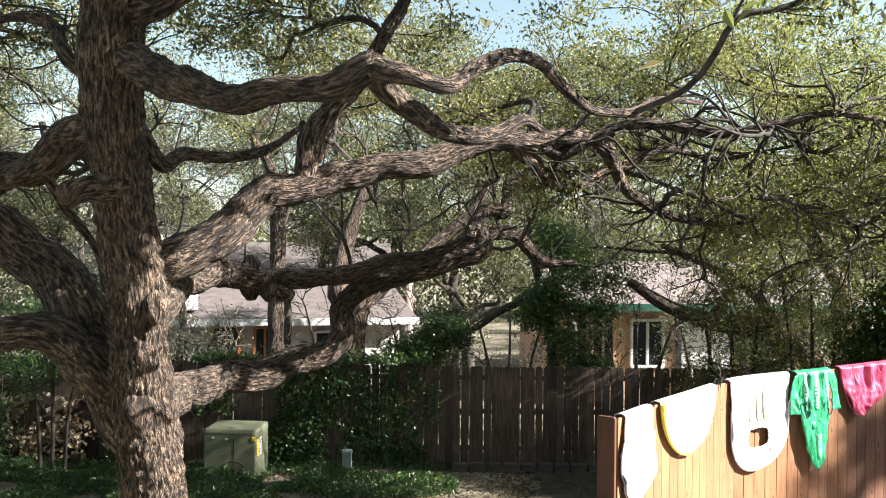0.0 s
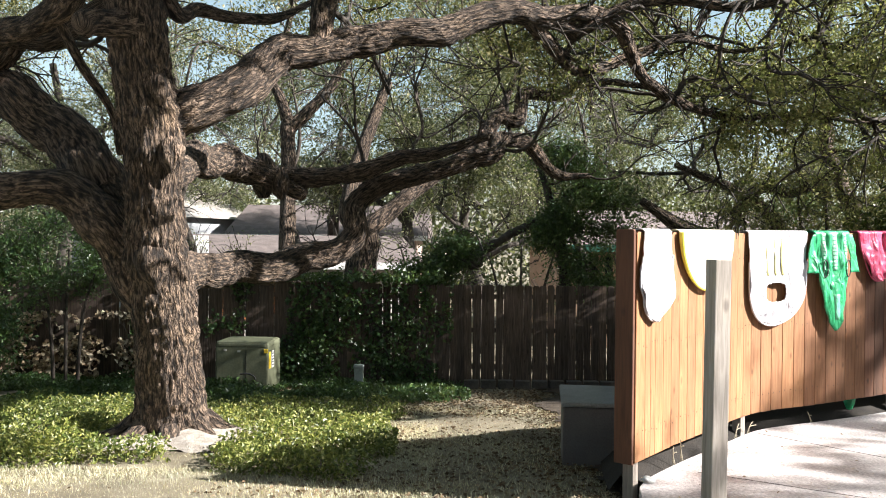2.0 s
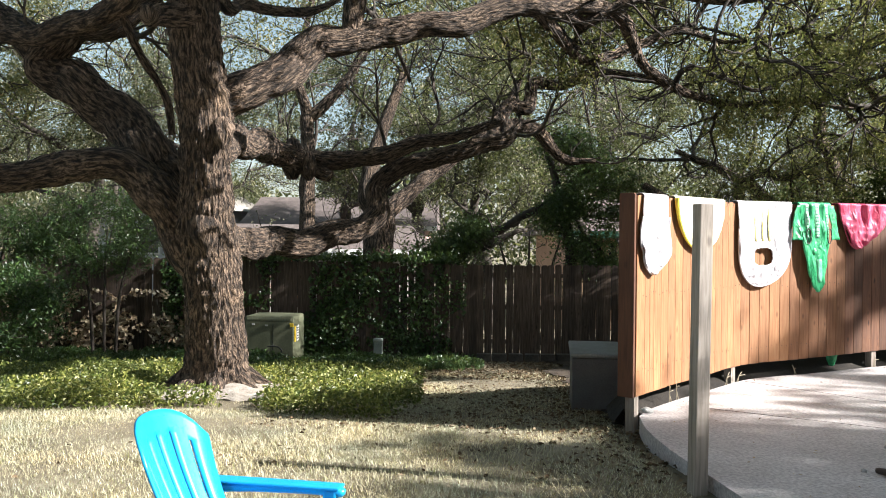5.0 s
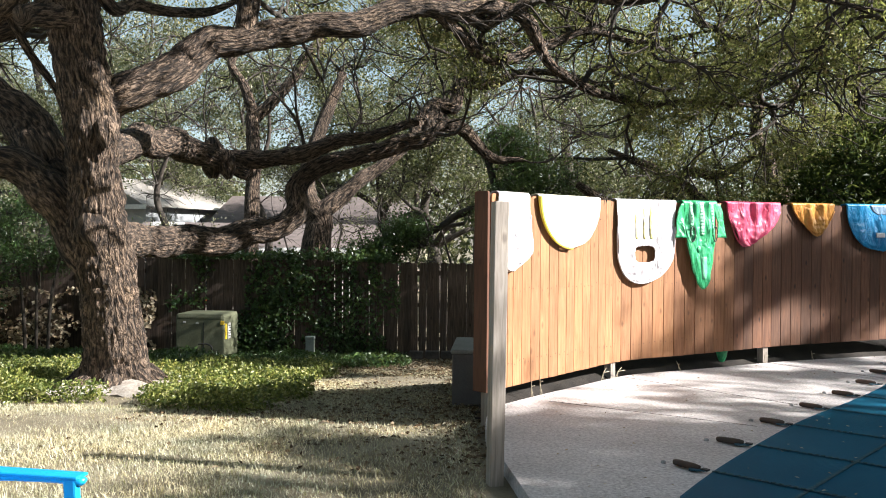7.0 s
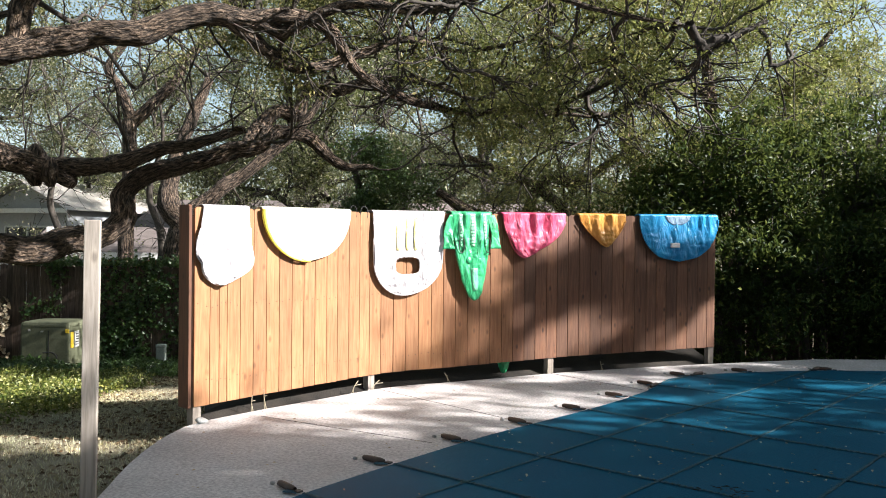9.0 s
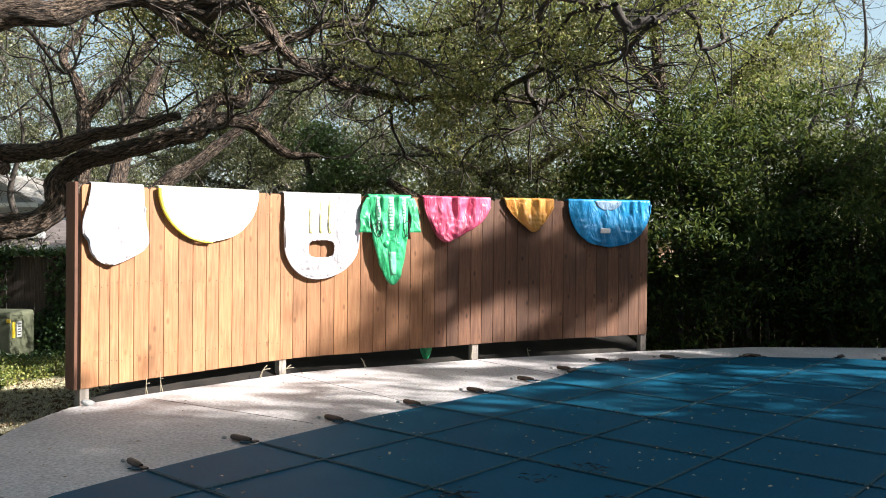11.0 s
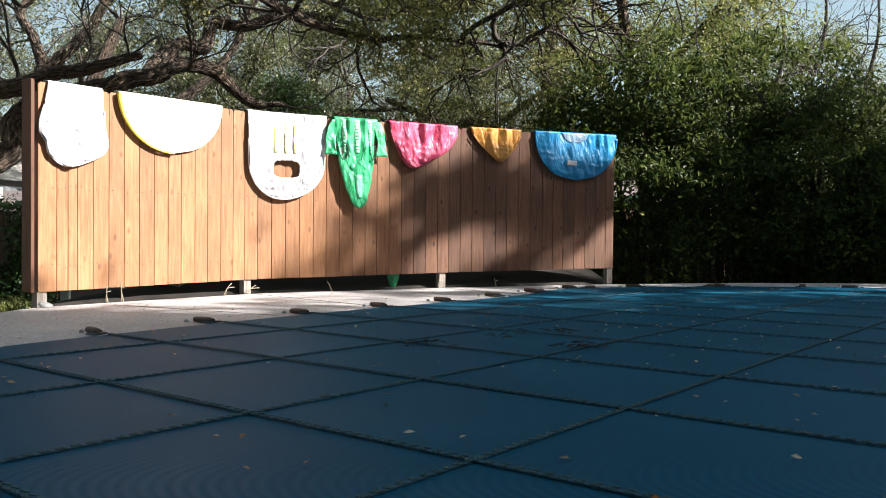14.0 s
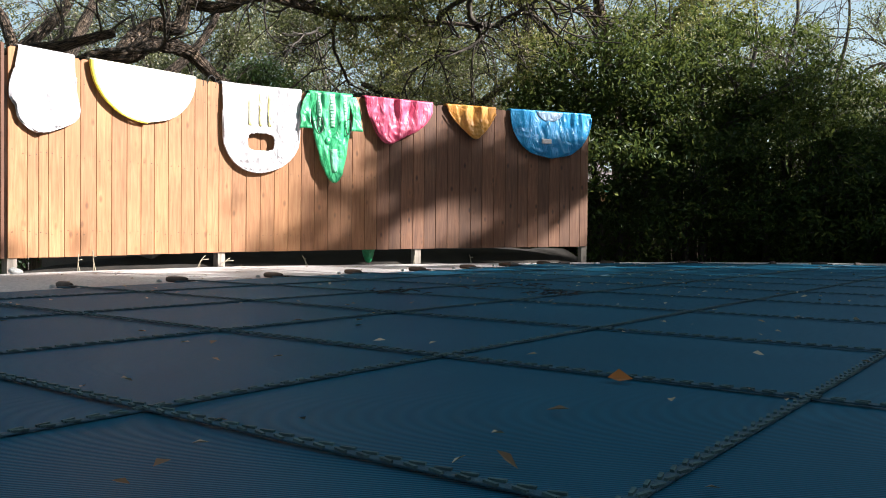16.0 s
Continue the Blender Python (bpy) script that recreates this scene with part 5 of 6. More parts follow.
OAK_LIMBS.append([(0.8, 9.9, 4.6, 0.11), (1.42, 10.6, 4.19, 0.092), (1.84, 11.0, 4.2, 0.077), (2.47, 11.3, 4.48, 0.07), (3.14, 11.5, 4.75, 0.053), (4.01, 11.8, 4.66, 0.034), (5.2, 11.9, 4.9, 0.02)])
OAK_LIMBS.append([(1.0, 10.0, 4.65, 0.12), (1.93, 10.4, 4.7, 0.10), (2.5, 11.0, 4.13, 0.085), (3.32, 11.5, 3.81, 0.07), (4.12, 12.0, 3.72, 0.055), (4.96, 12.3, 3.83, 0.037), (6.2, 12.2, 3.7, 0.022)])
OAK_LIMBS.append([(1.45, 10.3, 4.5, 0.09), (2.4, 10.2, 4.9, 0.075), (3.5, 9.9, 4.75, 0.06), (4.6, 9.6, 4.95, 0.045), (5.8, 9.4, 4.6, 0.03), (6.8, 9.3, 4.4, 0.018)])
OAK_LIMBS.append([(-3.1, 8.5, 2.5, 0.18), (-3.29, 10.5, 2.9, 0.20), (-3.15, 11.8, 2.92, 0.21), (-2.69, 12.4, 2.81, 0.18), (-2.13, 12.4, 2.86, 0.154), (-1.37, 12.3, 2.95, 0.132), (-0.71, 12.2, 3.13, 0.112), (-0.07, 12.2, 3.27, 0.093), (0.47, 12.4, 3.48, 0.06)])
OAK_LIMBS.append([(-2.75, 12.4, 2.8, 0.15), (-2.45, 12.35, 2.62, 0.13), (-2.3, 12.3, 2.55, 0.11)])
OAK_LIMBS.append([(-3.2, 8.85, 1.5, 0.22), (-3.33, 10.2, 1.53, 0.24), (-2.95, 11.2, 1.47, 0.235), (-2.21, 12.0, 1.6, 0.22), (-1.61, 12.4, 1.89, 0.19), (-1.5, 12.5, 2.41, 0.172), (-1.22, 12.5, 2.69, 0.162), (-0.48, 12.6, 2.94, 0.153), (0.5, 12.8, 3.26, 0.145), (0.75, 13.4, 3.55, 0.135), (1.2, 14.0, 3.6, 0.12), (1.76, 14.5, 3.13, 0.087), (2.4, 14.6, 3.08, 0.05)])
OAK_LIMBS.append([(0.45, 12.8, 3.25, 0.13), (0.45, 13.2, 3.5, 0.122), (0.72, 13.8, 3.97, 0.125), (1.05, 14.0, 4.0, 0.12), (1.21, 14.2, 4.51, 0.11), (1.76, 14.4, 4.5, 0.098), (2.38, 14.6, 4.76, 0.077), (3.46, 14.8, 4.71, 0.05), (4.6, 14.9, 4.3, 0.03)])
OAK_LIMBS.append([(-3.25, 9.0, 1.0, 0.2), (-3.48, 9.05, 1.72, 0.27), (-3.86, 9.1, 2.37, 0.315), (-4.19, 9.2, 2.83, 0.29), (-4.66, 9.2, 3.19, 0.275), (-5.17, 9.3, 3.5, 0.26), (-5.5, 9.35, 3.8, 0.23), (-5.1, 9.2, 4.1, 0.20), (-4.49, 9.1, 4.17, 0.147), (-3.9, 9.0, 4.5, 0.09)])
OAK_LIMBS.append([(-5.3, 9.3, 3.6, 0.2), (-5.8, 9.5, 4.1, 0.19), (-6.6, 9.8, 4.8, 0.15), (-7.4, 10.2, 5.9, 0.10)])
OAK_LIMBS.append([(-3.25, 8.95, 0.95, 0.2), (-3.56, 8.85, 1.62, 0.235), (-3.82, 8.7, 2.12, 0.25), (-4.18, 8.6, 2.38, 0.205), (-4.68, 8.5, 2.36, 0.178), (-4.99, 8.4, 2.29, 0.17), (-5.8, 8.2, 2.2, 0.15), (-7.2, 8.3, 2.6, 0.12), (-8.6, 8.8, 3.4, 0.08)])
OAK_LIMBS.append([(-3.1, 7.7, 4.5, 0.15), (-3.69, 8.0, 4.41, 0.14), (-4.01, 8.2, 4.18, 0.146), (-4.57, 8.4, 3.99, 0.133), (-5.27, 8.6, 3.91, 0.126), (-6.4, 8.8, 4.3, 0.10), (-7.6, 9.0, 5.0, 0.06)])
OAK_LIMBS.append([(-3.1, 7.5, 4.75, 0.09), (-3.52, 7.6, 5.06, 0.071), (-3.75, 7.8, 5.41, 0.062), (-4.15, 8.0, 5.54, 0.051), (-4.71, 8.2, 5.51, 0.035)])
OAK_LIMBS.append([(-2.9, 7.3, 5.4, 0.17), (-2.49, 7.2, 5.44, 0.09), (-2.0, 7.0, 5.6, 0.06), (-1.2, 6.9, 6.0, 0.03)])
OAK_LIMBS.append([(-3.05, 7.65, 3.9, 0.15), (-3.24, 7.3, 3.81, 0.115), (-3.29, 7.18, 3.74, 0.10)])
OAK_LIMBS.append([(-2.95, 7.75, 4.45, 0.09), (-2.82, 8.2, 4.13, 0.075), (-2.72, 8.6, 4.27, 0.075), (-2.34, 9.0, 4.3, 0.065), (-2.06, 9.4, 4.43, 0.055), (-1.7, 9.9, 4.8, 0.03)])
OAK_LIMBS.append([(-4.05, 8.22, 4.1, 0.06), (-3.95, 8.5, 3.7, 0.05), (-3.75, 8.9, 3.2, 0.045), (-3.7, 9.0, 2.8, 0.04)])
oak = thing("oak_tree", "old spreading live oak with furrowed bark and long crooked limbs", "tree", Matrix.Translation((-3.3, 9.6, -0.5)))


def tree_part(name, me, tree, label=""):
    ob = part(name, me, None, tree, label)
    ob.matrix_parent_inverse = tree.matrix_world.inverted()
    if name in ("fine_branching", "branching", "crown", "foliage", "stem_tangle", "top_foliage", "hanging_leaves", "hanging_twigs"):
        ob["kind"] = "stuff"
    return ob


tree_part("trunk", tube_mesh("trunk", [TRUNK], BARK, 0.03, 130, 0.10, 0.19), oak)
for line in OAK_LIMBS:
    tree_part("limb", tube_mesh("limb", [line], BARK, 0.045, 64, 0.22, 0.09, 0.25), oak)
# burls and pruned knots on the trunk
for x, y, z, r in ((-2.84, 8.03, 2.72, 0.13), (-2.87, 7.83, 3.32, 0.11), (-3.12, 8.42, 1.66, 0.19), (-2.9, 12.32, 2.86, 0.23), (-2.62, 12.25, 2.74, 0.16)):
    tree_part("burl", tube_mesh("burl", [[(x, y + 0.03, z - 1.5 * r, 0.3 * r), (x, y, z - 0.5 * r, 0.9 * r), (x, y, z + 0.5 * r, 0.95 * r), (x, y + 0.03, z + 1.4 * r, 0.3 * r)]], BARK, 0.025, 70, 0.35, 0.1), oak)
ring = [(-3.5 + 0.27 * math.cos(a), 8.9 + 0.27 * math.sin(a), 1.46 - 0.10 * math.cos(a) - 0.05 * math.cos(2 * a), 0.011) for a in np.linspace(0, 2 * math.pi, 26)]
solid("rope_loop", tube_mesh("rope_loop", [ring], ROPE, 0.03, 30, 0.05, 0), ROPE, "pale rope looped round a stem of the oak", "rope")
roots = [[(-3.3 + 0.35 * math.cos(a), 9.55 + 0.35 * math.sin(a), -0.22, 0.13), (-3.3 + 0.62 * math.cos(a), 9.5 + 0.62 * math.sin(a), -0.40, 0.11), (-3.3 + l * math.cos(a), 9.5 + l * math.sin(a), -0.52, 0.06)]
         for a, l in ((-0.5, 1.0), (-1.3, 0.95), (-2.1, 1.05), (-2.9, 1.15), (0.3, 1.1))]
for r in roots:
    tree_part("root", tube_mesh("root", [r], BARK, 0.05, 50, 0.2, 0.05), oak)

OAK_CROWN = [(4.4, 11.0, 4.8, 4.2, 2.3, 1.3, 250), (1.0, 11.0, 6.2, 4.0, 3.0, 1.3, 210), (-4.5, 9.0, 6.6, 4.0, 3.0, 1.2, 190), (-8.0, 10.5, 4.6, 2.6, 2.6, 2.0, 130),
             (6.2, 12.2, 4.2, 2.6, 2.2, 1.3, 85), (3.4, 6.0, 5.6, 2.4, 0.9, 0.6, 40), (0.5, 6.2, 6.1, 2.6, 1.2, 0.5, 22), (7.2, 10.6, 5.2, 2.0, 1.8, 1.1, 70), (-0.5, 14.0, 5.6, 3.5, 1.6, 1.3, 75), (5.8, 13.6, 3.3, 2.8, 1.4, 0.7, 34)]
oc = clusters(OAK_CROWN, 0.06)
# crooked secondary branches between the limbs and the leaves
second = clusters([(3.6, 11.0, 4.3, 4.0, 2.4, 1.2, 90), (-0.5, 12.5, 4.6, 3.6, 2.4, 1.5, 34), (6.4, 11.6, 4.0, 2.2, 2.0, 1.0, 26), (-5.5, 10.0, 5.2, 3.0, 2.4, 1.4, 30), (1.8, 14.4, 3.8, 2.6, 1.0, 0.9, 20), (5.6, 13.2, 3.1, 3.0, 1.6, 0.8, 70), (4.4, 10.8, 4.6, 4.0, 2.4, 1.2, 420), (7.0, 11.4, 4.4, 2.6, 2.2, 1.4, 260), (1.0, 12.4, 4.6, 3.6, 2.2, 1.4, 260), (-6.0, 10.0, 5.0, 3.2, 2.4, 1.6, 160)], -1.0)
tree_part("branching", twig_mesh("branching", seeds_on(OAK_LIMBS, 0.2, 0.45), second, BARK_FAR, 0.16, 0.055, 0.0085, 0.45, 0.085), oak)
tree_part("fine_branching", twig_mesh("fine_branching", seeds_on(OAK_LIMBS + [TRUNK[-4:]], 0.2, 0.35), oc, TWIG, 0.17, 0.05, 0.005, 0.46, 0.06), oak)
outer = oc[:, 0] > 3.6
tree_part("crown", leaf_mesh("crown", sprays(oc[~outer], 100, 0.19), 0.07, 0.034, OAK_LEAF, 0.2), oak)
tree_part("crown", leaf_mesh("crown", sprays(oc[outer], 100, 0.19), 0.07, 0.034, SUNNY_LEAF, 0.2), oak, "outer foliage in paler olive, standing in for sunlight on it")
# upper canopy above the view, added to hold back sky light
unseen_canopy = clusters([(-1.0, 6.6, 8.3, 7.0, 3.2, 0.9, 420), (-2.0, 1.5, 8.6, 7.0, 4.0, 0.9, 330)], 0.0)
tree_part("fine_branching", twig_mesh("fine_branching", seeds_on([TRUNK[-5:]] + OAK_LIMBS[4:5], 0.2, 0.3), unseen_canopy, TWIG, 0.6, 0.2, 0.012, 0.46, 0.1), oak)
tree_part("crown", leaf_mesh("crown", sprays(unseen_canopy, 55, 0.36), 0.22, 0.14, OAK_LEAF, 0.2, flat=True), oak)

# a low spray that hangs close over the way
near_pts = np.array([(0.28, 2.35, 4.08), (0.75, 2.6, 4.0), (0.95, 2.7, 4.15), (1.5, 3.0, 4.2), (0.1, 2.6, 4.25)])
tree_part("hanging_leaves", leaf_mesh("hanging_leaves", sprays(near_pts, 7, 0.10), 0.075, 0.034, OAK_LEAF, 0.2, droop=0.8), oak)
tree_part("hanging_twigs", twig_mesh("hanging_twigs", np.array([(0.5, 3.6, 5.2), (1.2, 3.8, 5.3), (0.9, 5.9, 4.75)]), near_pts, TWIG, 0.25, 0.05, 0.003, 0.4, 0.02), oak)


# ---- trees behind the fence ----
def back_tree(name, label, lines, crown, leaf=0.11, per=60, spread=0.4, material=None, tip=0.009, gap=0.0, bark=None, thickest=0.10, flat=False):
    base = Vector(lines[0][0][:3])
    t = thing(name, label, "tree", Matrix.Translation(base))
    tree_part("trunk", tube_mesh("trunk", [lines[0]], bark or BARK_FAR, 0.15, 24, 0.18, 0.0), t)
    for line in lines[1:]:
        tree_part("limb", tube_mesh("limb", [line], bark or BARK_FAR, 0.12, 22, 0.2, 0.0, 0.3), t)
    if crown:
        c = clusters(crown, gap)
        tree_part("fine_branching", twig_mesh("fine_branching", seeds_on(lines, 0.4, 0.4), c, TWIG, 0.36, 0.09, tip, 0.42, thickest), t)
        tree_part("crown", leaf_mesh("crown", sprays(c, per, spread), leaf, leaf * 0.5, material or FAR_LEAF, 0.2, flat=flat), t)
    return t


back_tree("oak_tree", "grey-barked oak with a forked stem behind the fence",
          [[(-3.75, 18.4, -1.2, 0.22), (-3.77, 18.5, 1.44, 0.19), (-3.81, 18.8, 3.23, 0.175), (-3.88, 19.0, 4.56, 0.16)],
           [(-3.88, 19.0, 4.5, 0.15), (-3.05, 19.2, 5.37, 0.131), (-2.39, 19.4, 6.4, 0.103), (-1.57, 19.6, 6.81, 0.074), (-0.5, 19.8, 8.0, 0.04)],
           [(-3.88, 19.0, 4.5, 0.14), (-4.13, 19.0, 5.32, 0.117), (-4.44, 19.1, 5.9, 0.103), (-4.05, 19.2, 6.62, 0.08), (-3.65, 19.3, 8.2, 0.05)]],
          [(-4.0, 19.5, 8.6, 3.6, 2.5, 2.0, 110), (-6.5, 19.5, 5.6, 2.2, 2.0, 1.6, 70)], 0.09, 55, bark=BARK)
back_tree("oak_tree", "oak with a thick leaning trunk at the fence",
          [[(-1.9, 16.3, -1.2, 0.36), (-1.85, 16.4, 1.5, 0.30), (-1.74, 16.4, 1.95, 0.26), (-2.08, 16.4, 2.4, 0.22), (-1.98, 16.6, 3.4, 0.17), (-1.4, 17, 5.2, 0.1)],
           [(-1.8, 16.4, 1.9, 0.2), (-1.2, 16.5, 2.6, 0.17), (-0.3, 16.8, 3.3, 0.13), (0.8, 17.0, 4.4, 0.09), (1.5, 17.2, 6, 0.05)]],
          [(-1.5, 17.4, 6.4, 3.0, 1.8, 1.7, 90), (1.5, 18.0, 6.6, 2.6, 2.0, 2.0, 80)], 0.09, 55, bark=BARK)
back_tree("oak_tree", "dark crooked oak reaching in from beyond the fence",
          [[(8.4, 16.8, -1.2, 0.30), (8.1, 16.7, 0.3, 0.26), (7.63, 16.5, 1.01, 0.23), (6.97, 16.3, 1.54, 0.21), (5.99, 16.1, 1.85, 0.2), (5.03, 15.95, 2.01, 0.17), (4.34, 15.9, 2.28, 0.13), (3.63, 15.9, 2.72, 0.08)],
           [(6.6, 16.2, 1.7, 0.15), (6.33, 15.9, 2.25, 0.14), (5.87, 15.9, 2.7, 0.115), (5.05, 15.9, 3.13, 0.091), (4.24, 15.9, 3.43, 0.05)],
           [(5.29, 16.0, 2.0, 0.13), (5.86, 15.9, 2.96, 0.10), (6.4, 15.5, 2.87, 0.09), (6.99, 15.2, 3.25, 0.067), (7.52, 15.0, 3.6, 0.04)],
           [(8.1, 16.7, 0.3, 0.2), (8.3, 17, 2.4, 0.17), (7.8, 17.3, 4.2, 0.13), (8.2, 17.5, 6.2, 0.08)]],
          [(6.5, 17.0, 5.2, 3.0, 2.0, 1.8, 130), (4.5, 17.5, 4.0, 2.2, 1.5, 1.2, 60), (9.5, 17.0, 6.2, 2.6, 2.0, 2.0, 40)], 0.085, 55, bark=BARK)
FAR = [(-16, 24, 0.30, 10.5, 4.8), (-10.8, 22.5, 0.24, 9.6, 4.0), (-4.6, 30.5, 0.28, 8.5, 4.5), (-1.5, 31.5, 0.3, 11.5, 5.0), (5.2, 30.5, 0.3, 11, 4.8),
       (-20, 33, 0.3, 9, 5.5), (15, 33, 0.32, 10, 5.5), (22, 25, 0.3, 9, 5.0), (0.8, 21.3, 0.2, 6.4, 2.8), (-13, 39, 0.3, 11, 5.5), (5, 42, 0.3, 12, 6.0), (24, 40, 0.3, 11, 6.0), (-26, 22, 0.3, 8, 5)]
for i, (x, y, r, top, wide) in enumerate(FAR):
    a = rng.uniform(0, 6.28)
    trunk = [(x, y, -1.2, r), (x + 0.2 * math.cos(a), y, 1.0, r * 0.8), (x + 0.6 * math.cos(a), y + 0.3, top * 0.38, r * 0.65), (x + 0.4 * math.cos(a + 1), y, top * 0.7, r * 0.35)]
    lines = [trunk]
    for k in range(5):
        b = a + k * 1.26
        h = top * rng.uniform(0.2, 0.45)
        L = wide * rng.uniform(0.45, 0.8)
        lines.append([(x + 0.2 * math.cos(a), y, h, r * 0.5), (x + L * 0.4 * math.cos(b), y + L * 0.4 * math.sin(b), h + L * 0.25, r * 0.33), (x + L * 0.75 * math.cos(b + 0.3), y + L * 0.75 * math.sin(b + 0.3), h + L * 0.35, r * 0.2), (x + L * math.cos(b), y + L * math.sin(b), h + L * 0.7, r * 0.08)])
    big = 0.09 if y < 28 else 0.125
    back_tree("oak_tree", "distant live oak with a pale hazy crown", lines,
              [(x, y, top * 0.72, wide, wide * 0.8, top * 0.34, int(48 * wide)), (x + wide * 0.4, y, top * 0.5, wide * 0.6, wide * 0.6, top * 0.25, int(18 * wide))], big, 122, 0.31 if y < 28 else 0.40, tip=0.014, thickest=0.12, gap=0.2, flat=True)
# sunlit oak that rises behind the hedge, its leaf colour paled to look lit
back_tree("oak_tree", "sunlit olive-green live oak rising behind the hedge",
          [[(9.8, 15.8, -1.2, 0.26), (9.7, 15.7, 1.2, 0.22), (9.3, 15.4, 3.0, 0.18), (8.9, 15.0, 5.0, 0.11), (8.6, 14.8, 6.8, 0.05)],
           [(9.4, 15.5, 2.6, 0.13), (8.2, 14.9, 4.0, 0.10), (6.8, 14.3, 5.0, 0.07), (5.4, 13.8, 5.6, 0.04)],
           [(9.2, 15.3, 3.4, 0.12), (10.3, 14.9, 4.6, 0.09), (11.2, 14.7, 5.8, 0.05)],
           [(9.0, 15.1, 4.4, 0.10), (7.8, 14.4, 5.6, 0.07), (7.0, 14.0, 7.0, 0.04)]],
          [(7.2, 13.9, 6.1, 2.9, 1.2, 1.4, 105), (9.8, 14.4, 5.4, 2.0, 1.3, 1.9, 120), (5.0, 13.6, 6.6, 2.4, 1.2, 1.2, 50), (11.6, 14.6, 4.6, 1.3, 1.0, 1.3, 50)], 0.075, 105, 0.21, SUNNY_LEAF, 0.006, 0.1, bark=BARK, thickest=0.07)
# bare winter trees
for x, y, h in ((17.5, 24.0, 12.0), (21.0, 27.0, 13.0), (14.5, 20.5, 9.0), (-4.5, 22.5, 7.5), (-7.5, 22.8, 7.0), (0.2, 22.6, 7.0), (3.0, 20.2, 6.5), (7.5, 21.0, 7.0), (-11.0, 25.0, 8.0)):
    lines = [[(x, y, -1.2, 0.13), (x + 0.25, y, h * 0.2, 0.11), (x - 0.2, y + 0.2, h * 0.4, 0.085), (x + 0.25, y, h * 0.62, 0.05), (x, y, h * 0.85, 0.02)]]
    t = thing("bare_tree", "leafless pale-barked winter tree", "tree", Matrix.Translation((x, y, -1.0)))
    tree_part("trunk", tube_mesh("trunk", lines, BARK_FAR, 0.2, 20, 0.15, 0), t)
    c = clusters([(x, y, h * 0.65, h * 0.28, h * 0.2, h * 0.35, 240)], -1.0)
    tree_part("fine_branching", twig_mesh("fine_branching", seeds_on(lines, 0.4, 0.25), c, TWIG, 0.3, 0.07, 0.0055, 0.45, 0.09), t)

# woods that close the view beyond the houses
def far_woods(count=70000):
    x = rng.uniform(-62, 66, count)
    top = np.array([6.0 + 3.5 * noise.noise(Vector((a * 0.13, 0, 5))) + 1.5 * noise.noise(Vector((a * 0.5, 0, 1))) for a in x])
    z = -1.2 + (top + 1.2) * rng.random(count) ** 0.8
    y = 52 + rng.normal(size=count) * 2.5 + 0.004 * x * x
    tagged(new("far_woods", leaf_mesh("far_woods", np.column_stack([x, y, z]), 0.42, 0.3, FAR_LEAF, 0.2, flat=True)), "hazy far woods closing the view behind the houses", "woods", kind="stuff")


far_woods()

# brush and bare thickets between the fence and the houses
for x, y, h, w, leafy in ((-9.0, 18.0, 3.4, 1.8, 0.5), (-6.5, 20.6, 1.9, 1.8, 0.2), (-5.2, 17.4, 2.2, 1.3, 0.25), (-2.6, 20.2, 3.4, 1.8, 0.15), (-0.4, 18.6, 3.2, 1.5, 0.2), (1.6, 19.2, 3.2, 1.6, 0.3), (4.4, 18.4, 3.0, 1.3, 0.4), (6.4, 19.4, 3.4, 1.6, 0.2), (7.0, 18.0, 4.2, 1.6, 0.5), (9.2, 18.6, 3.6, 1.8, 0.4), (11.5, 17.2, 3.6, 1.8, 0.6), (-11.5, 16.8, 3.6, 1.8, 0.7)):
    t = thing("bare_thicket", "tangled grey winter brush behind the fence", "shrub", Matrix.Translation((x, y, -1.0)))
    lines = [[(x + 0.3 * k, y, -1.0, 0.05), (x + 0.5 * k, y + 0.1, 0.6, 0.04), (x + 0.8 * k, y, h * 0.55, 0.02)] for k in (-1, 0, 1)]
    for line in lines:
        tree_part("stem", tube_mesh("stem", [line], BARK_FAR, 0.2, 14, 0.15, 0), t)
    c = clusters([(x, y, h * 0.45, w, 0.9, h * 0.6, int(110 * w))], -1.0)
    tree_part("fine_branching", twig_mesh("fine_branching", seeds_on(lines, 0.3, 0.2), c, TWIG, 0.3, 0.09, 0.0055, 0.40, 0.04), t)
    some = c[rng.random(len(c)) < leafy]
    tree_part("foliage", leaf_mesh("foliage", sprays(some, 22, 0.16), 0.08, 0.035, FAR_LEAF, 0.2), t)

# vine-smothered tree behind the fence
vine_crown = [(-0.2, 16.35, 1.25, 0.9, 0.4, 0.4, 55), (0.7, 16.4, 1.8, 0.8, 0.4, 0.5, 55), (1.5, 16.4, 2.4, 0.8, 0.45, 0.6, 60), (2.2, 16.4, 3.1, 0.8, 0.5, 0.8, 80), (2.7, 16.3, 1.7, 0.65, 0.4, 1.1, 70), (3.3, 16.6, 2.6, 0.5, 0.4, 0.7, 25)]
back_tree("vine_covered_tree", "small tree smothered in dark ivy over the fence",
          [[(2.2, 16.9, -1.2, 0.16), (2.3, 16.8, 1.0, 0.13), (2.0, 16.7, 2.6, 0.09), (1.7, 16.9, 3.6, 0.05)], [(2.3, 16.8, 2.6, 0.1), (1.2, 16.5, 2.1, 0.08), (0.0, 16.4, 1.3, 0.05)]],
          vine_crown, 0.085, 75, 0.2, IVY_LEAF, 0.006, -0.1)


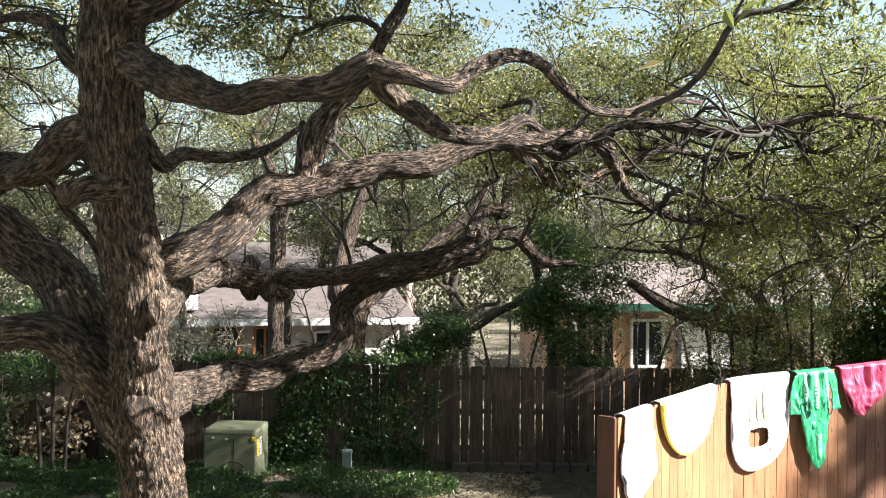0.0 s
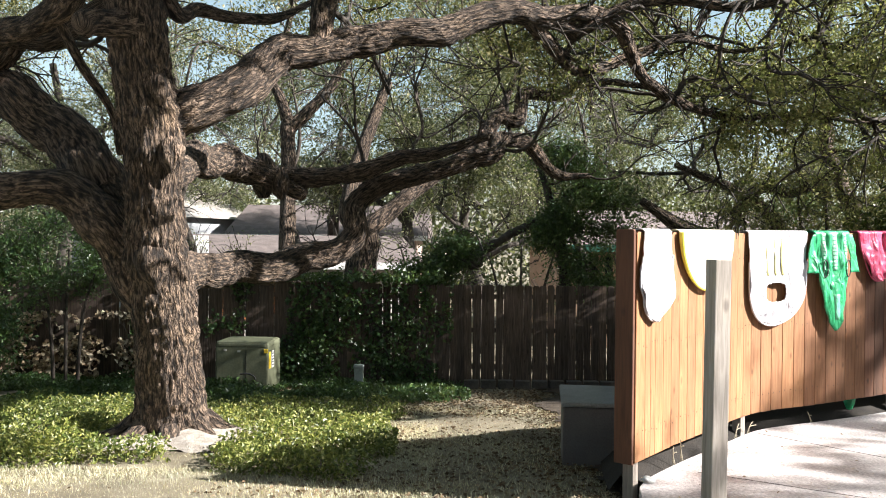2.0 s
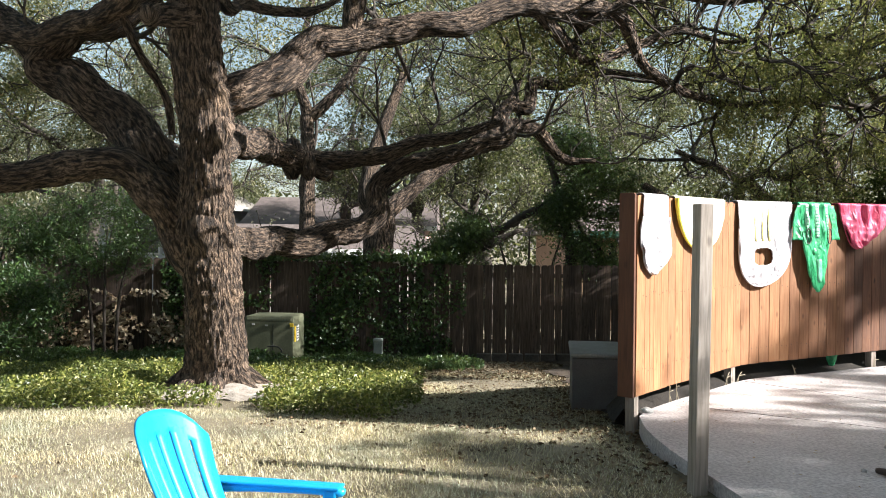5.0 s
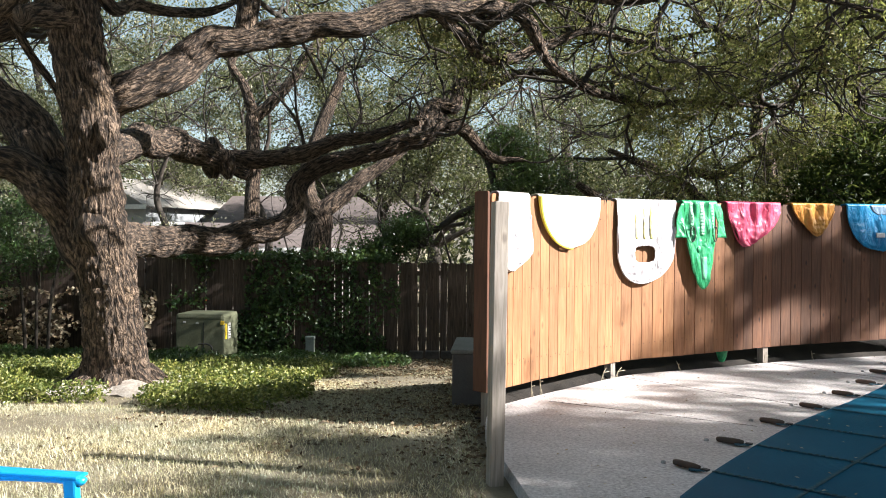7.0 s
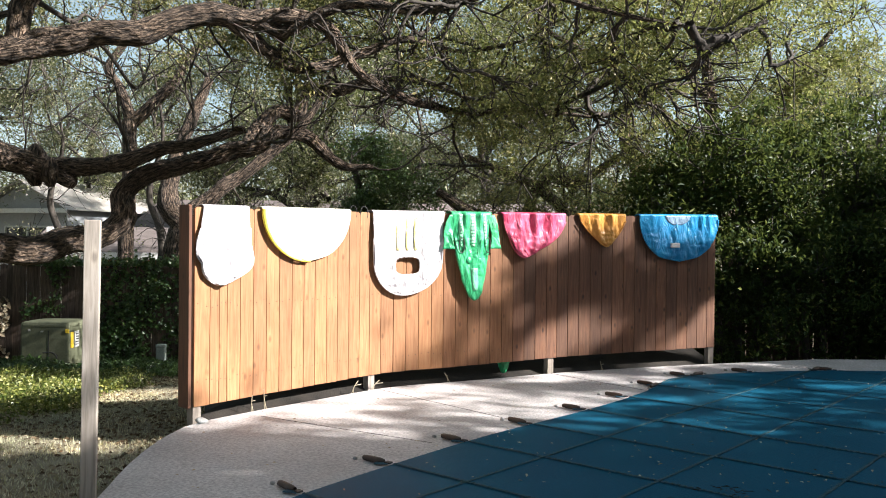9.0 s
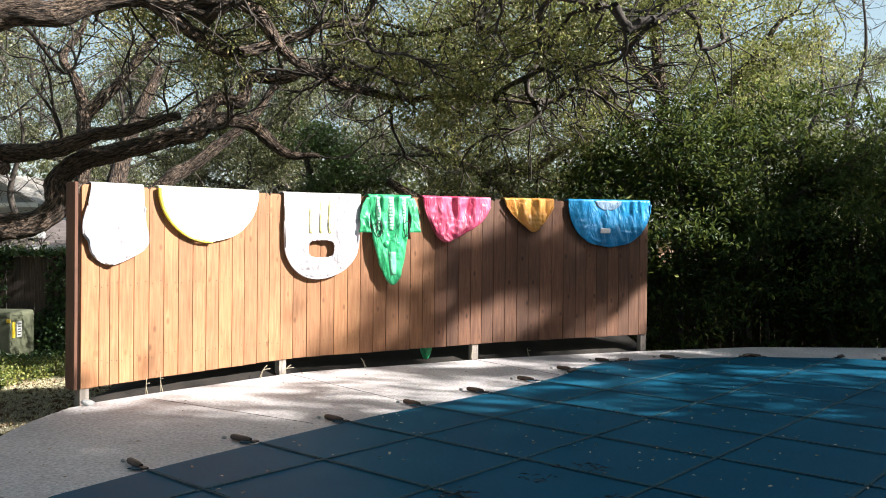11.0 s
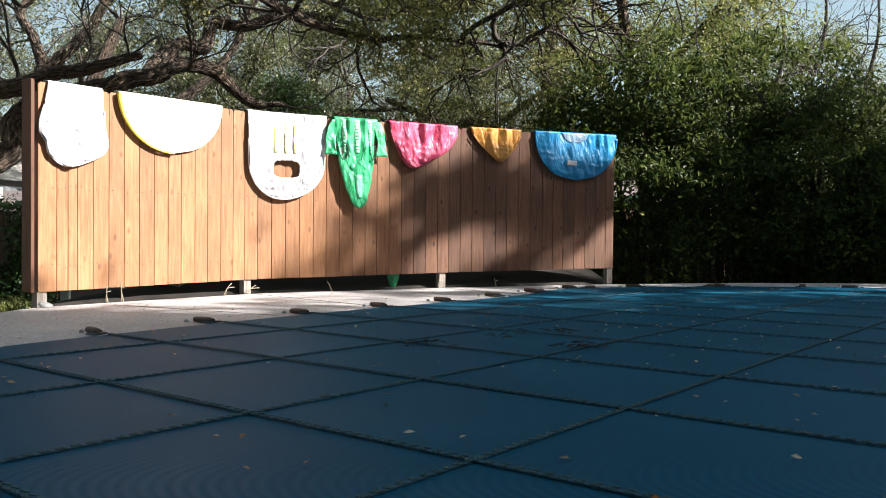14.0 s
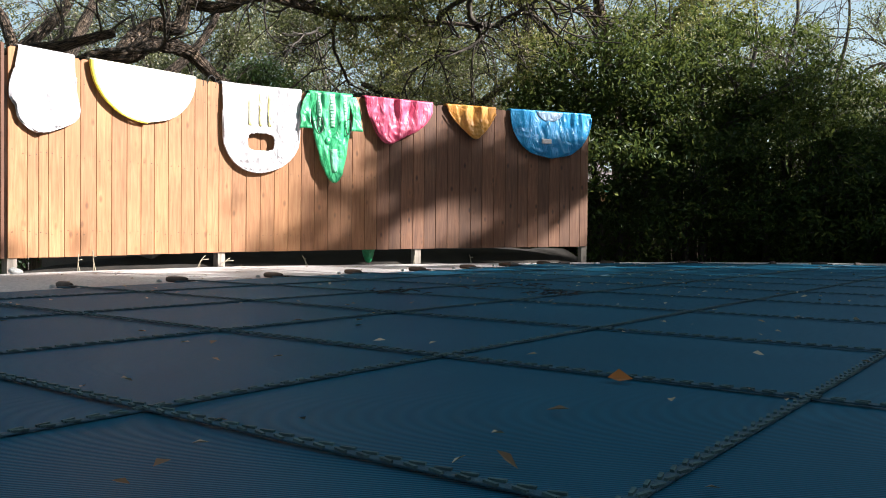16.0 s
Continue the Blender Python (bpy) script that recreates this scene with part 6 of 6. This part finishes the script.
# ---- hedge beside the pool ----
def shrub(name, label, stems, crown, leaf, per, spread, material, droop=0.3):
    x, y = stems[0][0][:2]
    t = thing(name, label, "shrub", Matrix.Translation((x, y, ground_z(x, y))))
    for s in stems:
        tree_part("stem", tube_mesh("stem", [s], BARK_FAR, 0.15, 18, 0.15, 0), t)
    c = clusters(crown, -0.35)
    tree_part("fine_branching", twig_mesh("fine_branching", seeds_on(stems, 0.3, 0.2), c, TWIG, 0.35, 0.08, 0.005, 0.42, 0.05), t)
    tree_part("foliage", leaf_mesh("foliage", sprays(c, per, spread), leaf, leaf * 0.42, material, 0.25, droop=droop), t)
    return t


for x, y, h, w in ((8.6, 12.4, 4.1, 1.5), (10.1, 12.6, 4.3, 1.4), (11.4, 12.4, 3.9, 1.1), (12.4, 12.2, 3.0, 0.9), (13.5, 11.8, 2.3, 1.0), (15.0, 11.3, 1.8, 1.3), (11.7, 13.7, 3.3, 1.2), (13.0, 13.1, 2.5, 1.1), (16.6, 10.4, 2.0, 1.6), (7.4, 12.6, 3.0, 1.0)):
    stems = [[(x + 0.25 * k, y + 0.1 * k, -0.7, 0.06), (x + 0.4 * k, y, 1.0, 0.05), (x + 0.6 * k, y + 0.1, h * 0.7, 0.025)] for k in (-1, 0, 1)]
    shrub("hedge_shrub", "tall dense dark green privet hedge shrub by the pool", stems,
          [(x, y, h * 0.45, w, 1.15, h * 0.58, int(150 * w)), (x, y + 0.5, h * 0.40, w, 0.9, h * 0.5, int(70 * w))], 0.115, 54, 0.18, HEDGE_LEAF)
for x, y, h, w in ((-10.5, 13.0, 3.0, 1.8), (-7.8, 12.4, 1.3, 1.0), (7.4, 17.6, 3.7, 1.3)):
    stems = [[(x + 0.2 * k, y, ground_z(x, y) - 0.1, 0.04), (x + 0.35 * k, y, h * 0.3, 0.03), (x + 0.5 * k, y + 0.1, h * 0.6, 0.015)] for k in (-1, 0, 1)]
    shrub("garden_shrub", "dark green leafy shrub under the oak", stems, [(x, y, h * 0.25, w, 0.9, h * 0.62, int(85 * w))], 0.085, 95, 0.19, IVY_LEAF)

for x, y in ((-6.9, 14.5), (-9.2, 14.2)):
    shrub("garden_shrub", "dark green shrub arching over the old fence", [[(x + 0.2 * k, y, -0.9, 0.035), (x + 0.3 * k, y, 0.5, 0.028), (x + 0.6 * k, y + 0.1, 1.7, 0.015)] for k in (-1, 0, 1)],
          [(x, y, 1.5, 1.5, 0.9, 0.9, 105)], 0.085, 80, 0.19, IVY_LEAF)

# ---- trees out of view across the pool, added to shade it ----
rng = np.random.default_rng(29)
SHADE = [(14.6, -0.8, 9.5, 2.2, "solid"), (16.5, 0.6, 10.2, 2.2, "solid"), (18.3, 1.7, 11.7, 1.7, "solid"), (20.1, 3.2, 11.0, 2.3, "thin"), (21.9, 4.3, 11.4, 2.3, "thin"),
         (24.3, 5.8, 13.6, 2.7, "leaning"), (25.5, 7.3, 13.0, 2.0, "clumped"), (27.6, 8.4, 14.2, 2.6, "clumped"), (30.5, 11.0, 13.4, 3.4, "clumped"),
         (18.5, -3.4, 10.5, 3.2, "thin"), (22.5, -0.4, 11.2, 3.2, "thin"), (26.0, 2.8, 12.2, 3.2, "thin")]
for x, y, top, wide, habit in SHADE:
    r = 0.32
    lines = [[(x, y, -0.2, r), (x + 0.1, y, 2.2, r * 0.8), (x, y + 0.3, top * 0.45, r * 0.6), (x + 0.2, y, top * 0.75, r * 0.3)]]
    lines += [[(x, y, 2.0 + 0.5 * k, r * 0.5), (x + 1.2 * math.cos(k * 1.3), y + 1.2 * math.sin(k * 1.3), 3.6 + 0.5 * k, r * 0.3), (x + 2.4 * math.cos(k * 1.3), y + 2.4 * math.sin(k * 1.3), 5.0 + 0.6 * k, r * 0.12)] for k in range(6)]
    crowns = [(x, y, top * 0.53, wide, wide, top * 0.46, 230), (x, y, top * 0.3, wide * 0.8, wide * 0.8, top * 0.22, 50)]
    # crown pieces cut to the dapple wanted on the fence and cover
    if habit == "clumped":
        crowns = [(x, y, top * 0.5, wide, wide, top * 0.48, 34)]
    elif habit == "leaning":
        crowns = [(x, y - 0.4, top - 1.9, 1.6, 1.3, 1.5, 13), (x, y + 1.3, top - 2.7, 1.6, 1.5, 1.7, 16), (x, y + 3.0, top - 4.2, 1.5, 1.4, 2.2, 16)]
    per = {"solid": 48, "thin": 8, "clumped": 72, "leaning": 72}[habit]
    back_tree("oak_tree", "tall leafy oak out of view across the pool, added to shade it", lines, crowns, 0.36, per, 0.28 if habit in ("clumped", "leaning") else 0.36, FAR_LEAF, 0.009, 0.05 if habit in ("clumped", "leaning") else -0.5, flat=True)
rng = np.random.default_rng(31)

# bare pale soil round the oak's foot
mound = []
for k in range(9):
    f = k / 8
    for a in np.linspace(0, 2 * math.pi, 40, endpoint=False):
        rx, ry = 1.15 * f * (1 + 0.2 * math.sin(3 * a + 1) + 0.1 * math.sin(7 * a)), 0.9 * f * (1 + 0.15 * math.cos(2 * a) + 0.1 * math.sin(5 * a))
        x, y = -3.1 + rx * math.cos(a), 9.3 + ry * math.sin(a)
        mound.append((x, y, ground_z(x, y) + 0.02 + 0.13 * (1 - f) ** 0.8 + 0.05 * noise.noise(Vector((x * 5, y * 5, 0)))))
faces = [(k * 40 + j, (k + 1) * 40 + j, (k + 1) * 40 + (j + 1) % 40, k * 40 + (j + 1) % 40) for k in range(8) for j in range(40)]
tagged(new("soil_patch", raw_mesh("soil_patch", mound, faces, PALE_SOIL, True)), "pale bare soil round the foot of the oak", "soil", kind="structure")

# ---- ivy on the back fence and the ground ----
def ivy_on_fence():
    pts = []
    while len(pts) < 6200:
        x, z = rng.uniform(-6.2, 0.0), rng.uniform(-0.95, 1.15)
        f = noise.noise(Vector((x * 0.9, z * 0.8, 4.0))) + 0.5 * noise.noise(Vector((x * 2.6, z * 2.2, 1.0)))
        edge = 0.28 if -3.2 < x < -0.35 + 0.25 * noise.noise(Vector((z * 2.5, 0, 0))) else -0.1
        if f + edge - 0.15 * (z > 0.9) > rng.uniform(-0.15, 0.75):
            pts.append((x, 15.70 - 0.02 - abs(rng.normal()) * 0.07, z))
    t = thing("ivy", "dark green ivy climbing over the old board fence", "ivy", Matrix.Translation((-2, 15.6, -0.9)))
    tree_part("foliage", leaf_mesh("foliage", np.array(pts), 0.08, 0.068, IVY_LEAF, normal=(0.1, -1, 0.35), fold=0.12), t)
    c = np.array([p for p in pts if rng.random() < 0.05])
    c[:, 1] = 15.668
    seeds = np.array([(x, 15.67, -0.95) for x in np.linspace(-6, 0, 16)])
    tree_part("stem_tangle", twig_mesh("stem_tangle", seeds, c, TWIG, 0.25, 0.02, 0.003, 0.4, 0.02), t)
    top = [(x, 15.68 + rng.normal() * 0.1, 1.12 + abs(rng.normal()) * 0.09) for x in rng.uniform(-4.8, -0.2, 1400)]
    tree_part("top_foliage", leaf_mesh("top_foliage", np.array(top), 0.09, 0.08, IVY_LEAF, 0.3), t)


ivy_on_fence()


# pale leaves added where the old fence shows bright dapples of sun
def dried_vine():
    pts = []
    while len(pts) < 2600:
        x, z = rng.uniform(-9.6, -5.0), rng.uniform(-0.85, 0.5)
        if noise.noise(Vector((x * 1.6, z * 1.6, 9.0))) + 0.4 * noise.noise(Vector((x * 5, z * 5, 2.0))) > rng.uniform(-0.2, 0.2):
            pts.append((x, 15.62 - abs(rng.normal()) * 0.12, z))
    t = thing("dried_vine", "pale dry vine leaves added on the old fence in place of its sunlit dapples", "vine", Matrix.Translation((-7.3, 15.6, -0.9)))
    tree_part("foliage", leaf_mesh("foliage", np.array(pts), 0.11, 0.08, PALE_DRY, normal=(0.7, -0.7, 0.2), fold=0.15), t)
    c = np.array([p for p in pts if rng.random() < 0.06])
    tree_part("stem_tangle", twig_mesh("stem_tangle", np.array([(x, 15.66, -0.95) for x in np.linspace(-9.4, -5.2, 10)]), c, TWIG, 0.25, 0.03, 0.003, 0.4, 0.02), t)


PALE_DRY = leaf_material("pale_dry_leaf", [(0.0, (0.2, 0.14, 0.09)), (0.5, (0.42, 0.34, 0.26)), (1.0, (0.6, 0.53, 0.44))], 0.8, 0.1, (0.4, 0.3, 0.2), 0.2)
dried_vine()


def ground_cover(name, label, count, place, leaf, material, h0, h1, category="ground cover"):
    pts = []
    while len(pts) < count:
        x, y, h = place()
        if x is None:
            continue
        pts.append((x, y, ground_z(x, y) + h0 + (h1 - h0) * rng.random() * h))
    return tagged(new(name, leaf_mesh(name, np.array(pts), leaf, leaf * 0.55, material, 0.3, level=material is DRY_LEAF)), label, category, kind="stuff")


def bed_place():
    x, y = rng.uniform(-8.5, -0.6), rng.uniform(7.0, 11.6)
    edge = 7.75 + 0.25 * math.sin(x * 1.7) - (0.35 if -2.3 < x < -0.9 else 0)
    right = -0.75 - 0.15 * math.sin(y * 2.0)
    if y < edge or x > right or math.hypot((x + 3.15) / 1.15, (y - 9.05) / 0.75) < 0.9 + 0.4 * noise.noise(Vector((x * 2.5, y * 2.5, 8))):
        return None, None, 0
    if -2.6 < x < -1.4 and 9.6 < y < 10.6 and rng.random() < 0.8:
        return None, None, 0
    f = noise.noise(Vector((x * 1.3, y * 1.3, 0)))
    if f < -0.25:
        return None, None, 0
    return x, y, 0.6 + 0.8 * f + 0.3


ground_cover("ground_cover_plants", "low leafy green ground cover round the oak", 46000, bed_place, 0.058, BED_LEAF, 0.0, 0.27)


def back_ivy_place():
    x, y = rng.uniform(-8.5, 0.3), rng.uniform(11.6, 15.6)
    f = noise.noise(Vector((x * 0.9, y * 0.9, 3)))
    if y < (13.3 if x > -2.6 else 12.2) + 0.4 * math.sin(x * 1.3) or f < -0.3 or (-4.25 < x < -3.2 and 14.4 < y < 15.3):
        return None, None, 0
    return x, y, 0.7 + f


ground_cover("ground_ivy", "dark ivy spreading over the ground by the back fence", 19000, back_ivy_place, 0.09, IVY_LEAF, 0.0, 0.22)


def litter_place():
    x, y = rng.uniform(-3.5, 2.6), rng.uniform(4.5, 15.4)
    if inside(x, y, DECK):
        return None, None, 0
    d = min(1.0, math.exp(-max(0.0, 1.6 - x) * 1.6) + (0.4 if y > 11 else 0.22 if y > 6.6 and x > -2.2 else 0.0) + 0.015)
    if rng.random() > d:
        return None, None, 0
    return x, y, 1.0


ground_cover("fallen_leaves", "dry brown fallen oak leaves on the lawn and along the deck", 13000, litter_place, 0.055, DRY_LEAF, 0.005, 0.03, "fallen leaves")


# ---- grass ----
def grass(count=330000):
    n = count * 3
    x, y = rng.uniform(-9, 2.2, n), 2.2 + (rng.random(n) ** 1.2) * 10.5
    keep = ~((x > 1.28) & (y < 6.6)) & (x < 1.35 + np.maximum(0, y - 6.5) * 0.8)
    keep &= ~((y > 7.75) & (x < -0.9) & (y < 11.5) & (rng.random(n) < 0.9))
    keep &= rng.random(n) < np.where(x > -0.2, np.where(y > 6.3, 0.4, 0.6), 1.0)
    pts = np.column_stack([x, y])[keep][:count]
    far = np.column_stack([rng.uniform(-9, 1.5, 20000), rng.uniform(-6, 2.3, 20000)])
    pts = np.vstack([pts, far])
    n = len(pts)
    z = np.array([ground_z(a, b) for a, b in pts])
    base = np.column_stack([pts, z])
    a = rng.uniform(0, 2 * np.pi, n)
    lean = rng.uniform(0.3, 1.35, n)
    h = rng.uniform(0.02, 0.062, n)
    w = rng.uniform(0.0016, 0.0038, n)
    way = np.column_stack([np.cos(a) * np.sin(lean), np.sin(a) * np.sin(lean), np.cos(lean)])
    side = np.column_stack([-np.sin(a), np.cos(a), np.zeros(n)])
    V = np.empty((n, 3, 3))
    V[:, 0] = base - side * w[:, None]
    V[:, 1] = base + side * w[:, None]
    V[:, 2] = base + way * h[:, None]
    tagged(new("lawn_grass", raw_mesh("lawn_grass", V.reshape(-1, 3), np.arange(3 * n).reshape(-1, 3), GRASS)), "short dry straw-coloured winter lawn grass", "grass", kind="stuff")


grass()

# ---- litter on the cover and the deck ----
RUST_LEAF = leaf_material("rust_leaf", [(0.0, (0.3, 0.11, 0.03)), (1.0, (0.42, 0.17, 0.05))], 0.7, 0.08, (0.4, 0.2, 0.1), 0.2)


def debris():
    pts = []
    while len(pts) < 620:
        x, y = rng.uniform(1.6, 12), rng.uniform(0.2, 10.2)
        on_cover = inside(x, y, COVER_EDGE)
        if not on_cover and not inside(x, y, DECK):
            continue
        if y < 3 and rng.random() < 0.4:
            continue
        pts.append((x, y, (0.022 if on_cover else 0.004)))
    for cx, cy, k, s in ((6.4, 4.7, 24, 0.2), (5.5, 5.1, 14, 0.16), (6.2, 6.0, 14, 0.25)):
        for _ in range(k):
            pts.append((cx + rng.normal() * s * 1.6, cy + rng.normal() * s, 0.022 + rng.random() * 0.02))
    tagged(new("leaf_litter", leaf_mesh("leaf_litter", np.array(pts), 0.034, 0.019, PALE_DRY, 0.9, fold=0.12, level=True)), "small dry leaves and bits scattered on the pool cover", "fallen leaves", kind="stuff")
    for cx, cy, k, s in ((4.68, 3.85, 26, 0.08), (5.59, 3.68, 40, 0.08), (5.57, 4.4, 24, 0.09), (5.21, 4.13, 12, 0.07)):
        c = np.column_stack([cx + rng.normal(size=k) * s, cy + rng.normal(size=k) * s * 0.8, np.full(k, 0.026) + rng.random(k) * 0.02])
        tagged(new("twig_litter", leaf_mesh("twig_litter", c, 0.07, 0.007, TWIG, 0.9, fold=0.6, level=True)), "clump of thin dark twigs lying on the pool cover", "twigs", "twigs on the cover")
    for k, (x, y) in enumerate([(4.79, 0.5), (4.78, 0.34), (4.93, 0.68), (4.32, 0.46), (4.29, 0.35), (4.26, 0.26), (5.18, 0.76), (5.42, 0.58), (4.46, 0.62), (4.04, 1.03), (4.7, 0.27), (4.29, 2.3), (5.41, 0.75)]):
        one = leaf_mesh("fallen_leaf", np.array([(0.0, 0.0, 0.0)]), 0.042, 0.018, DRY_LEAF if k % 3 else PALE_DRY, 0.9, fold=0.2, level=True)
        tagged(new("fallen_leaf", one), "single curled dry leaf lying on the pool cover", "leaf", "leaves on the cover").matrix_world = Matrix.Translation((x, y, 0.026))
    wide_leaf = leaf_mesh("fallen_leaf", np.array([(0.0, 0.0, 0.0)]), 0.06, 0.04, RUST_LEAF, 0.9, fold=0.15, level=True)
    tagged(new("fallen_leaf", wide_leaf), "broad rust-brown fallen leaf on the pool cover", "leaf", "leaves on the cover").matrix_world = Matrix.Translation((5.15, 1.01, 0.026))


debris()

# ---- shaded understory between the fence and the hedge ----
for x, y, h, w in ((5.2, 14.6, 3.3, 1.0), (6.5, 14.3, 4.0, 1.1), (7.6, 14.2, 4.2, 0.9)):
    stems = [[(x + 0.2 * k, y, ground_z(x, y) - 0.1, 0.05), (x + 0.35 * k, y, h * 0.3, 0.04), (x + 0.5 * k, y + 0.1, h * 0.7, 0.02)] for k in (-1, 0, 1)]
    shrub("understory_shrub", "dusky olive evergreen shrub in the shade of the oak", stems,
          [(x, y, h * 0.5, w, 0.8, h * 0.5, int(120 * w))], 0.075, 60, 0.2, OAK_LEAF)

# ---- unseen walls, added to close the yard and hold off sky light ----
solid("wall_behind", box((44, 0.3, 6.6), (4, -8.5, 3.2)), WALL_BRICK, "plain brick wall added out of view, closing the yard and cutting sky light", "wall", kind="structure")
solid("wall_side", box((0.3, 19, 4.6), (-17.5, 1.0, 2.2)), OLD_BOARD, "plain brown board wall added out of view at the side, cutting sky light", "wall", kind="structure")
